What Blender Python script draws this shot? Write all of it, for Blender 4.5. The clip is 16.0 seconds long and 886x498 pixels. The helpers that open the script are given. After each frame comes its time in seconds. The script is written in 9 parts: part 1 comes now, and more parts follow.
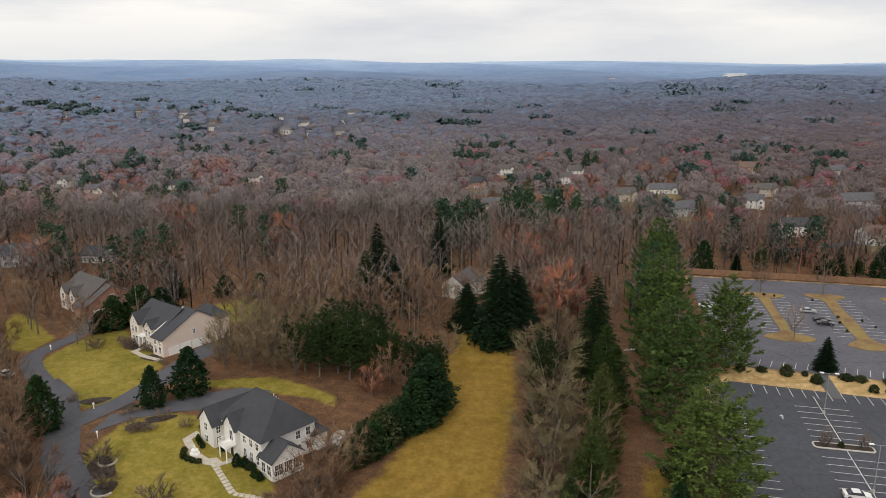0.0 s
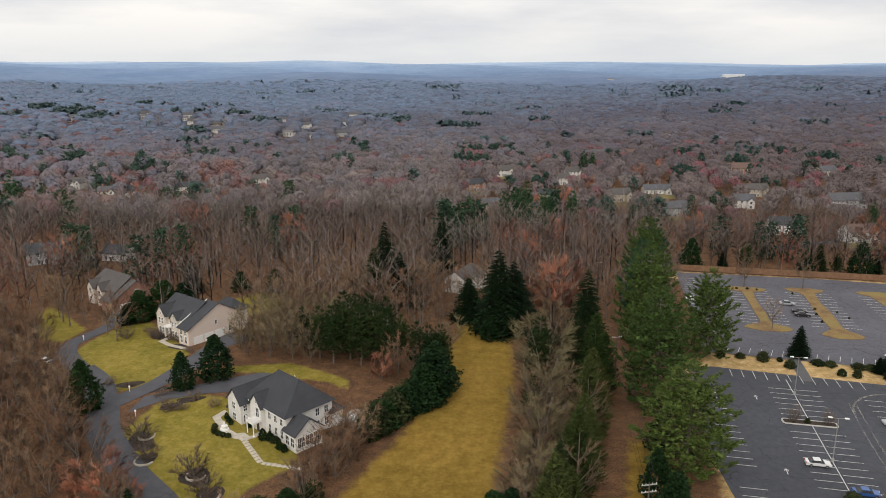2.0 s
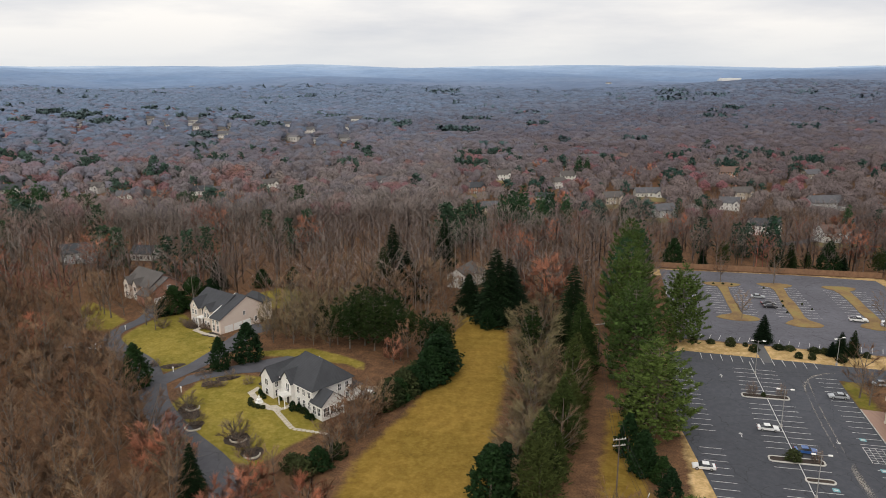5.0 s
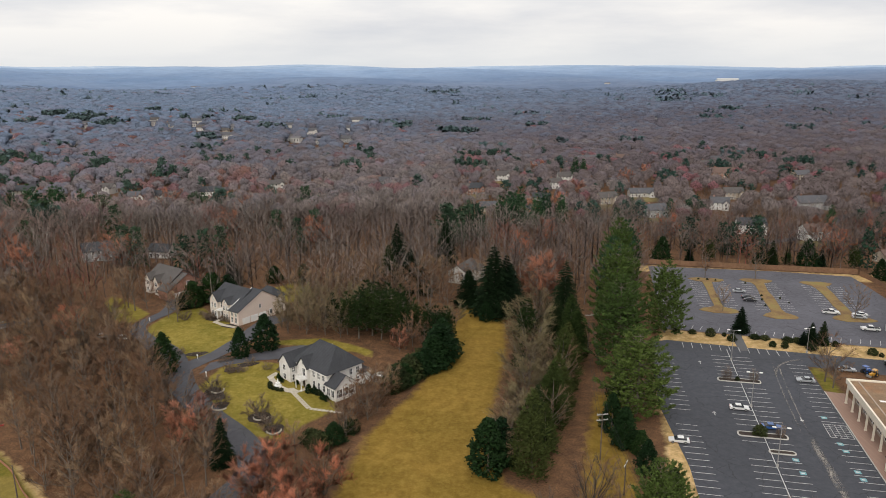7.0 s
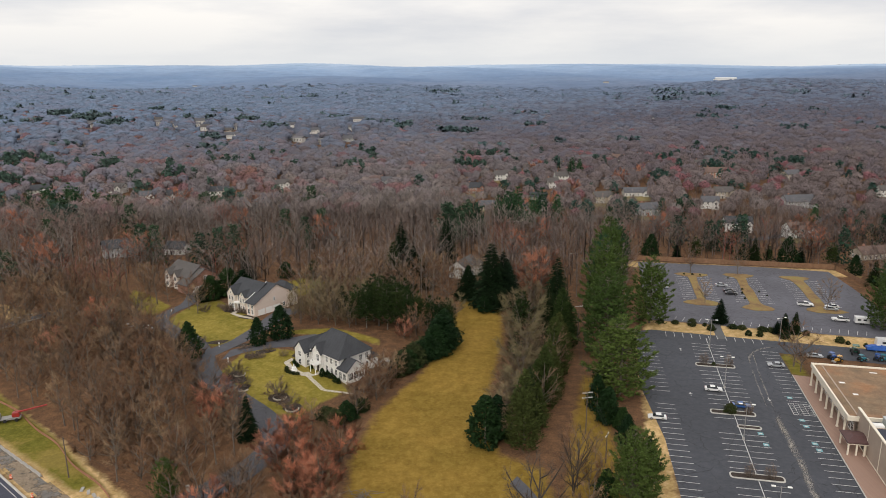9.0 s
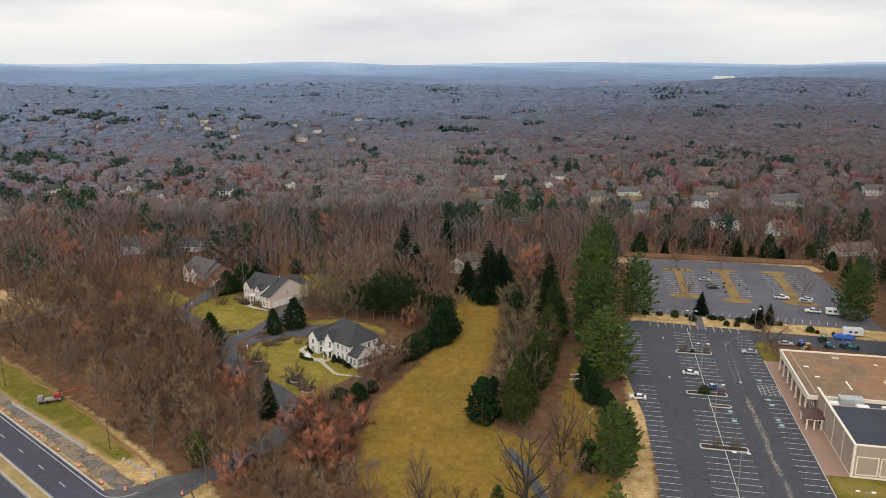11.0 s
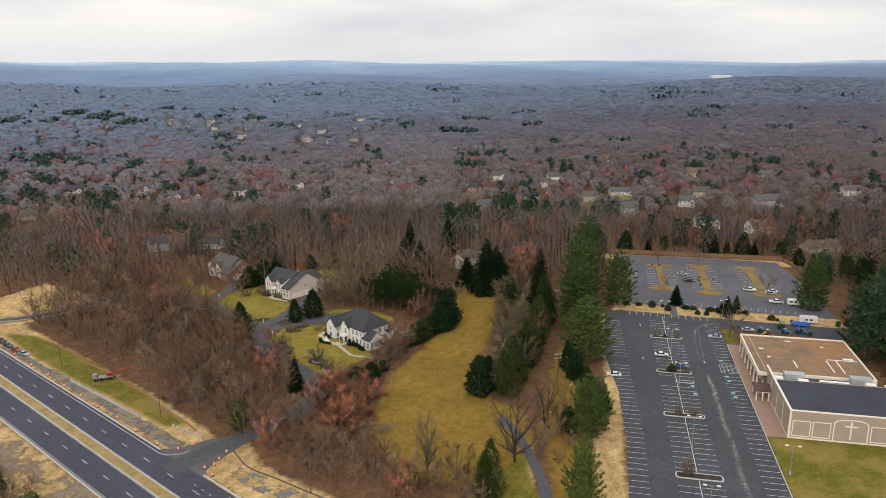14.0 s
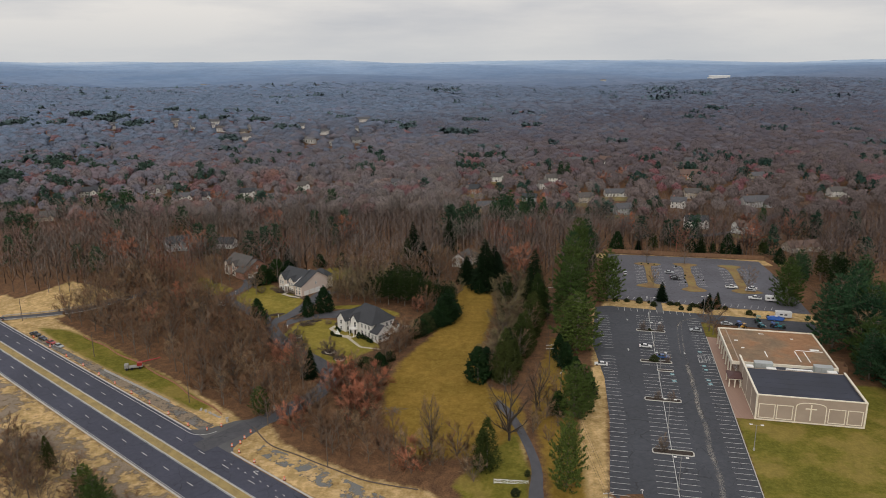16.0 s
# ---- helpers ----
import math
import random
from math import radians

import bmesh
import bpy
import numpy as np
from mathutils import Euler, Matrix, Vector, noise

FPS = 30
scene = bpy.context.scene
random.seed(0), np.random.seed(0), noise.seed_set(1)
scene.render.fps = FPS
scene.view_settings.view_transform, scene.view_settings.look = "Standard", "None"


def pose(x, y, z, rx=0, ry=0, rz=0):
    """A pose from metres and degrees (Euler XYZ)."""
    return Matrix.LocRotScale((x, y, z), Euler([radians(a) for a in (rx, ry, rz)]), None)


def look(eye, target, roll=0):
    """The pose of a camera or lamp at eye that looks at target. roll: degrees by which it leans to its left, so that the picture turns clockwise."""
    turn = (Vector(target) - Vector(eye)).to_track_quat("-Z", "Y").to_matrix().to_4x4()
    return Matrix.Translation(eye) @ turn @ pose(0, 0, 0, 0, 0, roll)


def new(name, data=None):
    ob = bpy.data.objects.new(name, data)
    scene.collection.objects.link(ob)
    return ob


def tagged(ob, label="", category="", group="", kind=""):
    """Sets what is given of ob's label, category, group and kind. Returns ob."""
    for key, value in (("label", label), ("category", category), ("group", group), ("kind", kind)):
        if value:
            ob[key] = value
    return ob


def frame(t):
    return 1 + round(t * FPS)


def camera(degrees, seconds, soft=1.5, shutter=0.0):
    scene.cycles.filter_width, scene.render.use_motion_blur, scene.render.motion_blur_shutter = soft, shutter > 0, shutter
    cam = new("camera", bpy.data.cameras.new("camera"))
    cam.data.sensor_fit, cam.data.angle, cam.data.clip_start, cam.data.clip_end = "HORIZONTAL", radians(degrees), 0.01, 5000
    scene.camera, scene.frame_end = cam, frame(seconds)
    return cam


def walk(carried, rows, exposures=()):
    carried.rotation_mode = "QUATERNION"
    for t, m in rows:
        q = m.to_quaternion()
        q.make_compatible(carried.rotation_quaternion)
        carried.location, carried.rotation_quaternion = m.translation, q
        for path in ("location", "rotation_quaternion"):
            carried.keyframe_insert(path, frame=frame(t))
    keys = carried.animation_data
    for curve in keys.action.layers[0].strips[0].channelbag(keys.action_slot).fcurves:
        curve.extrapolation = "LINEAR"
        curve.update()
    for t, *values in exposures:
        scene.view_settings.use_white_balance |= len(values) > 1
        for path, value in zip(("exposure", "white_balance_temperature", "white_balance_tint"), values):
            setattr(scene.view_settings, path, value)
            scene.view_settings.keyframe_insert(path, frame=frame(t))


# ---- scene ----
cam = camera(62.5, 16.0, soft=0.9)
# seconds, eye x y z, yaw, pitch, roll
PATH = [
    (0.0, -0.425, 7.223, 74.531, -0.938, -14.568, -0.003),
    (0.5, -0.735, 3.468, 75.209, -0.936, -14.590, -0.041),
    (1.0, -1.035, -0.319, 75.910, -0.935, -14.581, -0.076),
    (1.5, -1.325, -4.144, 76.633, -0.936, -14.552, -0.107),
    (2.0, -1.606, -8.009, 77.377, -0.937, -14.511, -0.136),
    (2.5, -1.878, -11.919, 78.144, -0.938, -14.464, -0.162),
    (3.0, -2.142, -15.877, 78.932, -0.941, -14.419, -0.186),
    (3.5, -2.397, -19.887, 79.742, -0.944, -14.378, -0.207),
    (4.0, -2.646, -23.951, 80.573, -0.947, -14.344, -0.226),
    (4.5, -2.887, -28.072, 81.427, -0.951, -14.319, -0.243),
    (5.0, -3.121, -32.252, 82.303, -0.954, -14.305, -0.258),
    (5.5, -3.350, -36.494, 83.202, -0.958, -14.301, -0.272),
    (6.0, -3.572, -40.800, 84.125, -0.962, -14.306, -0.283),
    (6.5, -3.789, -45.171, 85.072, -0.966, -14.321, -0.294),
    (7.0, -4.001, -49.608, 86.044, -0.970, -14.344, -0.303),
    (7.5, -4.209, -54.113, 87.042, -0.973, -14.374, -0.310),
    (8.0, -4.412, -58.686, 88.068, -0.976, -14.409, -0.317),
    (8.5, -4.612, -63.328, 89.123, -0.979, -14.449, -0.323),
    (9.0, -4.808, -68.039, 90.207, -0.980, -14.491, -0.328),
    (9.5, -5.001, -72.820, 91.323, -0.982, -14.535, -0.333),
    (10.0, -5.192, -77.669, 92.472, -0.982, -14.580, -0.337),
    (10.5, -5.381, -82.587, 93.655, -0.981, -14.624, -0.341),
    (11.0, -5.568, -87.573, 94.876, -0.979, -14.668, -0.345),
    (11.5, -5.754, -92.625, 96.135, -0.977, -14.709, -0.349),
    (12.0, -5.939, -97.743, 97.434, -0.973, -14.749, -0.354),
    (12.5, -6.124, -102.924, 98.777, -0.967, -14.787, -0.358),
    (13.0, -6.309, -108.166, 100.165, -0.960, -14.822, -0.363),
    (13.5, -6.494, -113.469, 101.600, -0.952, -14.855, -0.369),
    (14.0, -6.681, -118.829, 103.086, -0.942, -14.887, -0.375),
    (14.5, -6.868, -124.243, 104.625, -0.930, -14.916, -0.383),
    (15.0, -7.057, -129.709, 106.219, -0.916, -14.943, -0.391),
    (15.5, -7.249, -135.224, 107.873, -0.901, -14.968, -0.401),
    (16.0, -7.443, -140.783, 109.588, -0.883, -14.989, -0.412),
]


def aimed(x, y, z, yaw, pitch, roll):
    a, b = radians(yaw), radians(pitch)
    way = Vector((-math.sin(a) * math.cos(b), math.cos(a) * math.cos(b), math.sin(b)))
    return look((x, y, z), Vector((x, y, z)) + way * 10, roll)


walk(cam, [(t, aimed(*p)) for t, *p in PATH], [(0, 0.0), (15.0, 0.0), (16.0, -0.4)])

# ---- light: an overcast late-winter sky ----
world = bpy.data.worlds.new("overcast_sky")
scene.world = world
world.use_nodes = True
wn, wl = world.node_tree.nodes, world.node_tree.links
wn.clear()
w_out = wn.new("ShaderNodeOutputWorld")
w_bg = wn.new("ShaderNodeBackground")
w_sky = wn.new("ShaderNodeTexSky")
w_sky.sky_type = "NISHITA"
w_sky.sun_disc = False
w_sky.sun_elevation = radians(42)
w_sky.sun_rotation = radians(150)
w_sky.air_density, w_sky.dust_density, w_sky.ozone_density = 1.0, 3.0, 1.0
w_tc = wn.new("ShaderNodeTexCoord")
w_map = wn.new("ShaderNodeMapping")
w_map.inputs["Scale"].default_value = (1.6, 1.6, 9.0)
w_noise = wn.new("ShaderNodeTexNoise")
w_noise.inputs["Scale"].default_value = 1.7
w_noise.inputs["Detail"].default_value = 7.0
w_noise.inputs["Roughness"].default_value = 0.55
w_ramp = wn.new("ShaderNodeValToRGB")
w_ramp.color_ramp.elements[0].position, w_ramp.color_ramp.elements[0].color = 0.30, (6.2, 6.3, 6.7, 1)
w_ramp.color_ramp.elements[1].position, w_ramp.color_ramp.elements[1].color = 0.62, (9.1, 8.75, 8.4, 1)
w_mix = wn.new("ShaderNodeMix")
w_mix.data_type = "RGBA"
w_mix.inputs["Factor"].default_value = 0.9
wl.new(w_tc.outputs["Generated"], w_map.inputs["Vector"])
wl.new(w_map.outputs["Vector"], w_noise.inputs["Vector"])
wl.new(w_noise.outputs["Fac"], w_ramp.inputs["Fac"])
wl.new(w_sky.outputs["Color"], w_mix.inputs[6])
# the cloud thins to a cool grey veil low over the land
w_sep = wn.new("ShaderNodeSeparateXYZ")
w_low = wn.new("ShaderNodeMapRange")
w_low.inputs["From Min"].default_value, w_low.inputs["From Max"].default_value = 0.0, 0.055
w_low.inputs["To Min"].default_value, w_low.inputs["To Max"].default_value = 0.6, 0.0
w_veil = wn.new("ShaderNodeMix")
w_veil.data_type = "RGBA"
w_veil.inputs[7].default_value = (6.7, 7.0, 7.25, 1)
wl.new(w_tc.outputs["Generated"], w_sep.inputs[0])
wl.new(w_sep.outputs["Z"], w_low.inputs["Value"])
wl.new(w_low.outputs["Result"], w_veil.inputs["Factor"])
wl.new(w_ramp.outputs["Color"], w_veil.inputs[6])
wl.new(w_veil.outputs[2], w_mix.inputs[7])
wl.new(w_mix.outputs[2], w_bg.inputs["Color"])
w_bg.inputs["Strength"].default_value = 0.118
wl.new(w_bg.outputs["Background"], w_out.inputs["Surface"])

sun = new("sun", bpy.data.lights.new("sun", "SUN"))
sun.data.energy, sun.data.angle, sun.data.color = 1.5, radians(34), (1.0, 0.94, 0.85)
sun.matrix_world = look((-70, -150, 190), (0, 60, 0))

# ---- the lie of the land ----
ROAD_D, ROAD_N = (-0.755, 0.656), (0.656, 0.755)
AXIS, CROSS, LOT_O = (0.22495, 0.97437), (0.97437, -0.22495), (60.0, 60.0)


def smooth(a, b, v):
    k = np.clip((v - a) / (b - a), 0.0, 1.0)
    return k * k * (3 - 2 * k)


def terrain(x, y):
    x, y = np.asarray(x, float), np.asarray(y, float)
    s = x * ROAD_N[0] + y * ROAD_N[1]
    z = -4.0 * (1 - smooth(10, 44, s))
    z = z + 2.5 * np.exp(-((x + 62) / 42) ** 2 - ((y - 160) / 55) ** 2)
    far = smooth(235, 480, y + 0.12 * np.abs(x + 40))
    z = z - 11.0 * far - 12.0 * smooth(480, 900, y)
    r = np.hypot(x, y)
    z = z + smooth(900, 1700, r) * (10 * np.sin(x / 330 + 1.2) * np.sin(y / 420 + 0.6) + 6 * np.sin(x / 190 + y / 260))
    z = z + (74 - 0.0055 * x) * smooth(1250, 4700, r) + 1.2 * smooth(3600, 4600, r) * np.sin(x / 520 + 0.4)
    wave = np.sin(y / 310 + 1.9 * np.sin(x / 480 + 0.5)) + 0.7 * np.sin(y / 190 - x / 350 + 1.1 * np.sin(x / 260))
    z = z + smooth(1400, 2500, r) * (1 - smooth(3400, 4400, r)) * 7 * wave
    return z


def ground_z(x, y):
    return float(terrain(x, y))


def lot(u, v):
    return (LOT_O[0] + u * CROSS[0] + v * AXIS[0], LOT_O[1] + u * CROSS[1] + v * AXIS[1])


def highway(s, d):
    return (s * ROAD_N[0] + d * ROAD_D[0], s * ROAD_N[1] + d * ROAD_D[1])


# ---- helpers ----
def part(name, bm, material, parent=None, label=""):
    me = bpy.data.meshes.new(name)
    bm.to_mesh(me)
    bm.free()
    ob = new(name, me)
    for m in (material if isinstance(material, (list, tuple)) else (material,)):
        me.materials.append(m)
    if parent is not None:
        ob.parent = parent
    if label:
        tagged(ob, label)
    return ob


def raw_mesh(name, verts, tris, material, smooth_faces=False):
    verts, tris = np.asarray(verts, np.float32), np.asarray(tris, np.int32)
    me = bpy.data.meshes.new(name)
    me.vertices.add(len(verts))
    me.vertices.foreach_set("co", verts.ravel())
    n = tris.shape[1]
    me.loops.add(tris.size)
    me.loops.foreach_set("vertex_index", tris.ravel())
    me.polygons.add(len(tris))
    me.polygons.foreach_set("loop_start", np.arange(0, tris.size, n, dtype=np.int32))
    me.polygons.foreach_set("loop_total", np.full(len(tris), n, np.int32))
    me.update(calc_edges=True)
    me.validate()
    if smooth_faces:
        me.polygons.foreach_set("use_smooth", np.ones(len(tris), bool))
    me.materials.append(material)
    return me


def vector_attr(me, name, values):
    a = me.attributes.new(name, "FLOAT_VECTOR", "POINT")
    a.data.foreach_set("vector", np.asarray(values, np.float32).ravel())


def float_attr(me, name, values):
    a = me.attributes.new(name, "FLOAT", "POINT")
    a.data.foreach_set("value", np.asarray(values, np.float32))


def thing(name, label, category, group="", at=(0, 0, 0), turn=0.0, kind=""):
    ob = new(name)
    ob.empty_display_size = 0.5
    ob.matrix_basis = pose(*at, 0, 0, turn)
    return tagged(ob, label, category, group, kind)


def add_box(bm, x0, x1, y0, y1, z0, z1):
    m = Matrix.LocRotScale(((x0 + x1) / 2, (y0 + y1) / 2, (z0 + z1) / 2), None, (x1 - x0, y1 - y0, z1 - z0))
    return bmesh.ops.create_cube(bm, size=1, matrix=m)["verts"]


def box(x0, x1, y0, y1, z0, z1, bevel=0.0):
    bm = bmesh.new()
    add_box(bm, x0, x1, y0, y1, z0, z1)
    if bevel:
        bmesh.ops.bevel(bm, geom=bm.edges[:], offset=bevel, segments=2, affect="EDGES")
    return bm


def add_tube(bm, p, q, r0, r1, sides=6):
    p, q = Vector(p), Vector(q)
    d = q - p
    m = Matrix.Translation((p + q) / 2) @ d.to_track_quat("Z", "Y").to_matrix().to_4x4()
    return bmesh.ops.create_cone(bm, cap_ends=True, segments=sides, radius1=r0, radius2=r1, depth=d.length, matrix=m)["verts"]


def add_prism(bm, outline, z0, z1):
    """A closed prism over a plan outline."""
    lo = [bm.verts.new((x, y, z0)) for x, y in outline]
    hi = [bm.verts.new((x, y, z1)) for x, y in outline]
    n = len(lo)
    faces = [bm.faces.new(lo[::-1]), bm.faces.new(hi)]
    for i in range(n):
        faces.append(bm.faces.new((lo[i], lo[(i + 1) % n], hi[(i + 1) % n], hi[i])))
    return faces


def add_solid(bm, points, faces):
    vs = [bm.verts.new(p) for p in points]
    made = [bm.faces.new([vs[i] for i in f]) for f in faces]
    bmesh.ops.recalc_face_normals(bm, faces=made)
    return vs


def ribbon(left, right):
    return list(left) + list(right)[::-1]


def spline(pts, n):
    """A smooth line through plan points."""
    p = np.array(pts, float)
    p = np.vstack([2 * p[0] - p[1], p, 2 * p[-1] - p[-2]])
    out = []
    for i in range(1, len(p) - 2):
        for k in range(n):
            t = k / n
            a, b, c, d = p[i - 1], p[i], p[i + 1], p[i + 2]
            out.append(0.5 * (2 * b + (c - a) * t + (2 * a - 5 * b + 4 * c - d) * t * t + (3 * b - a - 3 * c + d) * t ** 3))
    out.append(p[-2])
    return [tuple(v) for v in out]


def offset_line(pts, d):
    p = np.array(pts, float)
    g = np.gradient(p, axis=0)
    g /= np.linalg.norm(g, axis=1)[:, None]
    return [tuple(v) for v in p + d * np.stack([-g[:, 1], g[:, 0]], 1)]


def sheet(poly, lift, step=4.0, skirt=0.0):
    """A plan outline laid on the land, cut along a grid so that it follows the ground."""
    bm = bmesh.new()
    f = bm.faces.new([bm.verts.new((x, y, 0)) for x, y in poly])
    if f.normal.z < 0 or f.calc_area() < 0:
        f.normal_flip()
    f.normal_update()
    if f.normal.z < 0:
        f.normal_flip()
    xs, ys = [p[0] for p in poly], [p[1] for p in poly]
    bmesh.ops.triangulate(bm, faces=bm.faces[:])
    for lo, hi, k in ((min(xs), max(xs), 0), (min(ys), max(ys), 1)):
        n = int((hi - lo) / step)
        for i in range(1, n + 1):
            co = [0, 0, 0]
            co[k] = lo + (hi - lo) * i / (n + 1)
            no = [0, 0, 0]
            no[k] = 1
            bmesh.ops.bisect_plane(bm, geom=bm.verts[:] + bm.edges[:] + bm.faces[:], plane_co=co, plane_no=no)
    for v in bm.verts:
        v.co.z = ground_z(v.co.x, v.co.y) + lift
    if skirt:
        rim = [e for e in bm.edges if e.is_boundary]
        made = bmesh.ops.extrude_edge_only(bm, edges=rim)["geom"]
        for v in made:
            if isinstance(v, bmesh.types.BMVert):
                v.co.z -= skirt
    return bm


def inside(poly, x, y):
    """Signed distance to a plan outline, positive inside."""
    x, y = np.asarray(x, float), np.asarray(y, float)
    inn = np.zeros(x.shape, bool)
    d2 = np.full(x.shape, 1e12)
    n = len(poly)
    for i in range(n):
        (ax, ay), (bx, by) = poly[i], poly[(i + 1) % n]
        cross = ((ay > y) != (by > y)) & (x < (bx - ax) * (y - ay) / ((by - ay) if by != ay else 1e-9) + ax)
        inn ^= cross
        ex, ey = bx - ax, by - ay
        k = np.clip(((x - ax) * ex + (y - ay) * ey) / (ex * ex + ey * ey + 1e-9), 0, 1)
        d2 = np.minimum(d2, (x - ax - k * ex) ** 2 + (y - ay - k * ey) ** 2)
    d = np.sqrt(d2)
    return np.where(inn, d, -d)


# ---- materials ----
def node_mat(name):
    m = bpy.data.materials.new(name)
    m.use_nodes = True
    nt = m.node_tree
    return m, nt.nodes, nt.links, nt.nodes["Principled BSDF"]


def noise_node(n, l, scale, detail=4.0, rough=0.55, coord="Object"):
    tc = n.new("ShaderNodeTexCoord")
    t = n.new("ShaderNodeTexNoise")
    t.inputs["Scale"].default_value, t.inputs["Detail"].default_value, t.inputs["Roughness"].default_value = scale, detail, rough
    l.new(tc.outputs[coord], t.inputs["Vector"])
    return t.outputs["Fac"]


def ramp_node(n, l, fac, stops):
    r = n.new("ShaderNodeValToRGB")
    while len(r.color_ramp.elements) < len(stops):
        r.color_ramp.elements.new(0.5)
    for e, (p, c) in zip(r.color_ramp.elements, stops):
        e.position, e.color = p, (*c, 1)
    l.new(fac, r.inputs["Fac"])
    return r.outputs["Color"]


def mix_node(n, l, fac, a, b, mode="MIX"):
    m = n.new("ShaderNodeMix")
    m.data_type, m.blend_type = "RGBA", mode
    for socket, value in ((m.inputs["Factor"], fac), (m.inputs[6], a), (m.inputs[7], b)):
        if isinstance(value, (int, float)):
            socket.default_value = value
        elif isinstance(value, tuple):
            socket.default_value = (*value, 1)
        else:
            l.new(value, socket)
    return m.outputs[2]


def bump_node(n, l, height, strength, dist, bsdf):
    b = n.new("ShaderNodeBump")
    b.inputs["Strength"].default_value, b.inputs["Distance"].default_value = strength, dist
    l.new(height, b.inputs["Height"])
    l.new(b.outputs["Normal"], bsdf.inputs["Normal"])


def plain(name, color, rough=0.7, grain=0.12, scale=3.0, fine=40.0, bump=0.15, metal=0.0, coord="Object"):
    """A surface of one colour, uneven at two scales."""
    m, n, l, b = node_mat(name)
    dark = tuple(c * (1 - grain * 1.6) for c in color)
    light = tuple(min(1, c * (1 + grain)) for c in color)
    a = noise_node(n, l, scale, 5, 0.6, coord)
    f = noise_node(n, l, fine, 3, 0.6, coord)
    c1 = ramp_node(n, l, a, [(0.3, dark), (0.7, light)])
    c2 = mix_node(n, l, 0.35, c1, ramp_node(n, l, f, [(0.3, dark), (0.7, light)]))
    l.new(c2, b.inputs["Base Color"])
    b.inputs["Roughness"].default_value, b.inputs["Metallic"].default_value = rough, metal
    if bump:
        bump_node(n, l, f, bump, 0.02, b)
    return m


def foliage(name, stops, attr="", rough=0.75, island=0.35, lift=0.5, gloss=0.06, grain=0.0, grain_scale=0.6, gaps=None):
    """Leaves, needles or twigs: the colour differs from tree to tree and from clump to clump."""
    m, n, l, b = node_mat(name)
    if attr:
        a = n.new("ShaderNodeAttribute")
        a.attribute_name = attr
        per = a.outputs["Fac"]
    else:
        per = n.new("ShaderNodeObjectInfo").outputs["Random"]
    col = ramp_node(n, l, per, stops)
    geo = n.new("ShaderNodeNewGeometry")
    vary = ramp_node(n, l, geo.outputs["Random Per Island"], [(0.0, (1 - island,) * 3), (1.0, (1 + island,) * 3)])
    shade = mix_node(n, l, 1.0, col, vary, "MULTIPLY")
    if grain:
        # twigs lie denser here and thinner there
        speck = noise_node(n, l, grain_scale, 6, 0.75)
        shade = mix_node(n, l, 1.0, shade, ramp_node(n, l, speck, [(0.34, (1 - grain,) * 3), (0.66, (1 + grain,) * 3)]), "MULTIPLY")
    l.new(shade, b.inputs["Base Color"])
    if gaps:
        # the heart of a far crown is a mist of twigs, full of holes
        holes = ramp_node(n, l, noise_node(n, l, gaps[2], 5, 0.75), [(gaps[0], (0,) * 3), (gaps[1], (1,) * 3)])
        mass = n.new("ShaderNodeAttribute")
        mass.attribute_name = "mass"
        l.new(mix_node(n, l, mass.outputs["Fac"], (1.0, 1.0, 1.0), holes), b.inputs["Alpha"])
    # a crown is lit as one rounded mass, so its normals lean outwards from its heart
    bulge = n.new("ShaderNodeAttribute")
    bulge.attribute_name = "bulge"
    turned = n.new("ShaderNodeVectorTransform")
    turned.vector_type, turned.convert_from, turned.convert_to = "VECTOR", "OBJECT", "WORLD"
    l.new(bulge.outputs["Vector"], turned.inputs[0])
    up = n.new("ShaderNodeMix")
    up.data_type = "VECTOR"
    up.inputs["Factor"].default_value = lift
    l.new(geo.outputs["Normal"], up.inputs[4])
    l.new(turned.outputs[0], up.inputs[5])
    unit_v = n.new("ShaderNodeVectorMath")
    unit_v.operation = "NORMALIZE"
    l.new(up.outputs[1], unit_v.inputs[0])
    l.new(unit_v.outputs["Vector"], b.inputs["Normal"])
    b.inputs["Roughness"].default_value = rough
    b.inputs["Specular IOR Level"].default_value = gloss
    return m

M_ASPHALT_OLD = plain("worn_asphalt", (0.105, 0.105, 0.108), 0.9, 0.22, 0.12, 5.0, 0.2)
M_DRIVE = plain("driveway_asphalt", (0.084, 0.084, 0.096), 0.9, 0.18, 0.3, 6.0, 0.2)
M_PAINT = plain("road_paint", (0.62, 0.62, 0.60), 0.7, 0.25, 1.2, 20.0, 0.05)
M_PAINT_BLUE = plain("blue_road_paint", (0.17, 0.38, 0.42), 0.7, 0.2, 1.5, 20.0, 0.05)
M_KERB = plain("concrete_kerb", (0.50, 0.48, 0.44), 0.85, 0.18, 0.8, 12.0, 0.2)
M_CONCRETE = plain("concrete", (0.42, 0.40, 0.37), 0.85, 0.2, 0.5, 10.0, 0.2)
M_MULCH = plain("dark_mulch", (0.045, 0.032, 0.024), 0.95, 0.4, 1.5, 14.0, 0.6)
M_GRAVEL = plain("grey_gravel", (0.17, 0.16, 0.15), 0.95, 0.3, 0.25, 5.0, 0.5)
M_BARK = plain("bark", (0.17, 0.14, 0.115), 0.95, 0.3, 1.0, 12.0, 0.4)
M_WOOD_POLE = plain("weathered_pole_wood", (0.13, 0.10, 0.08), 0.9, 0.25, 1.5, 20.0, 0.3)


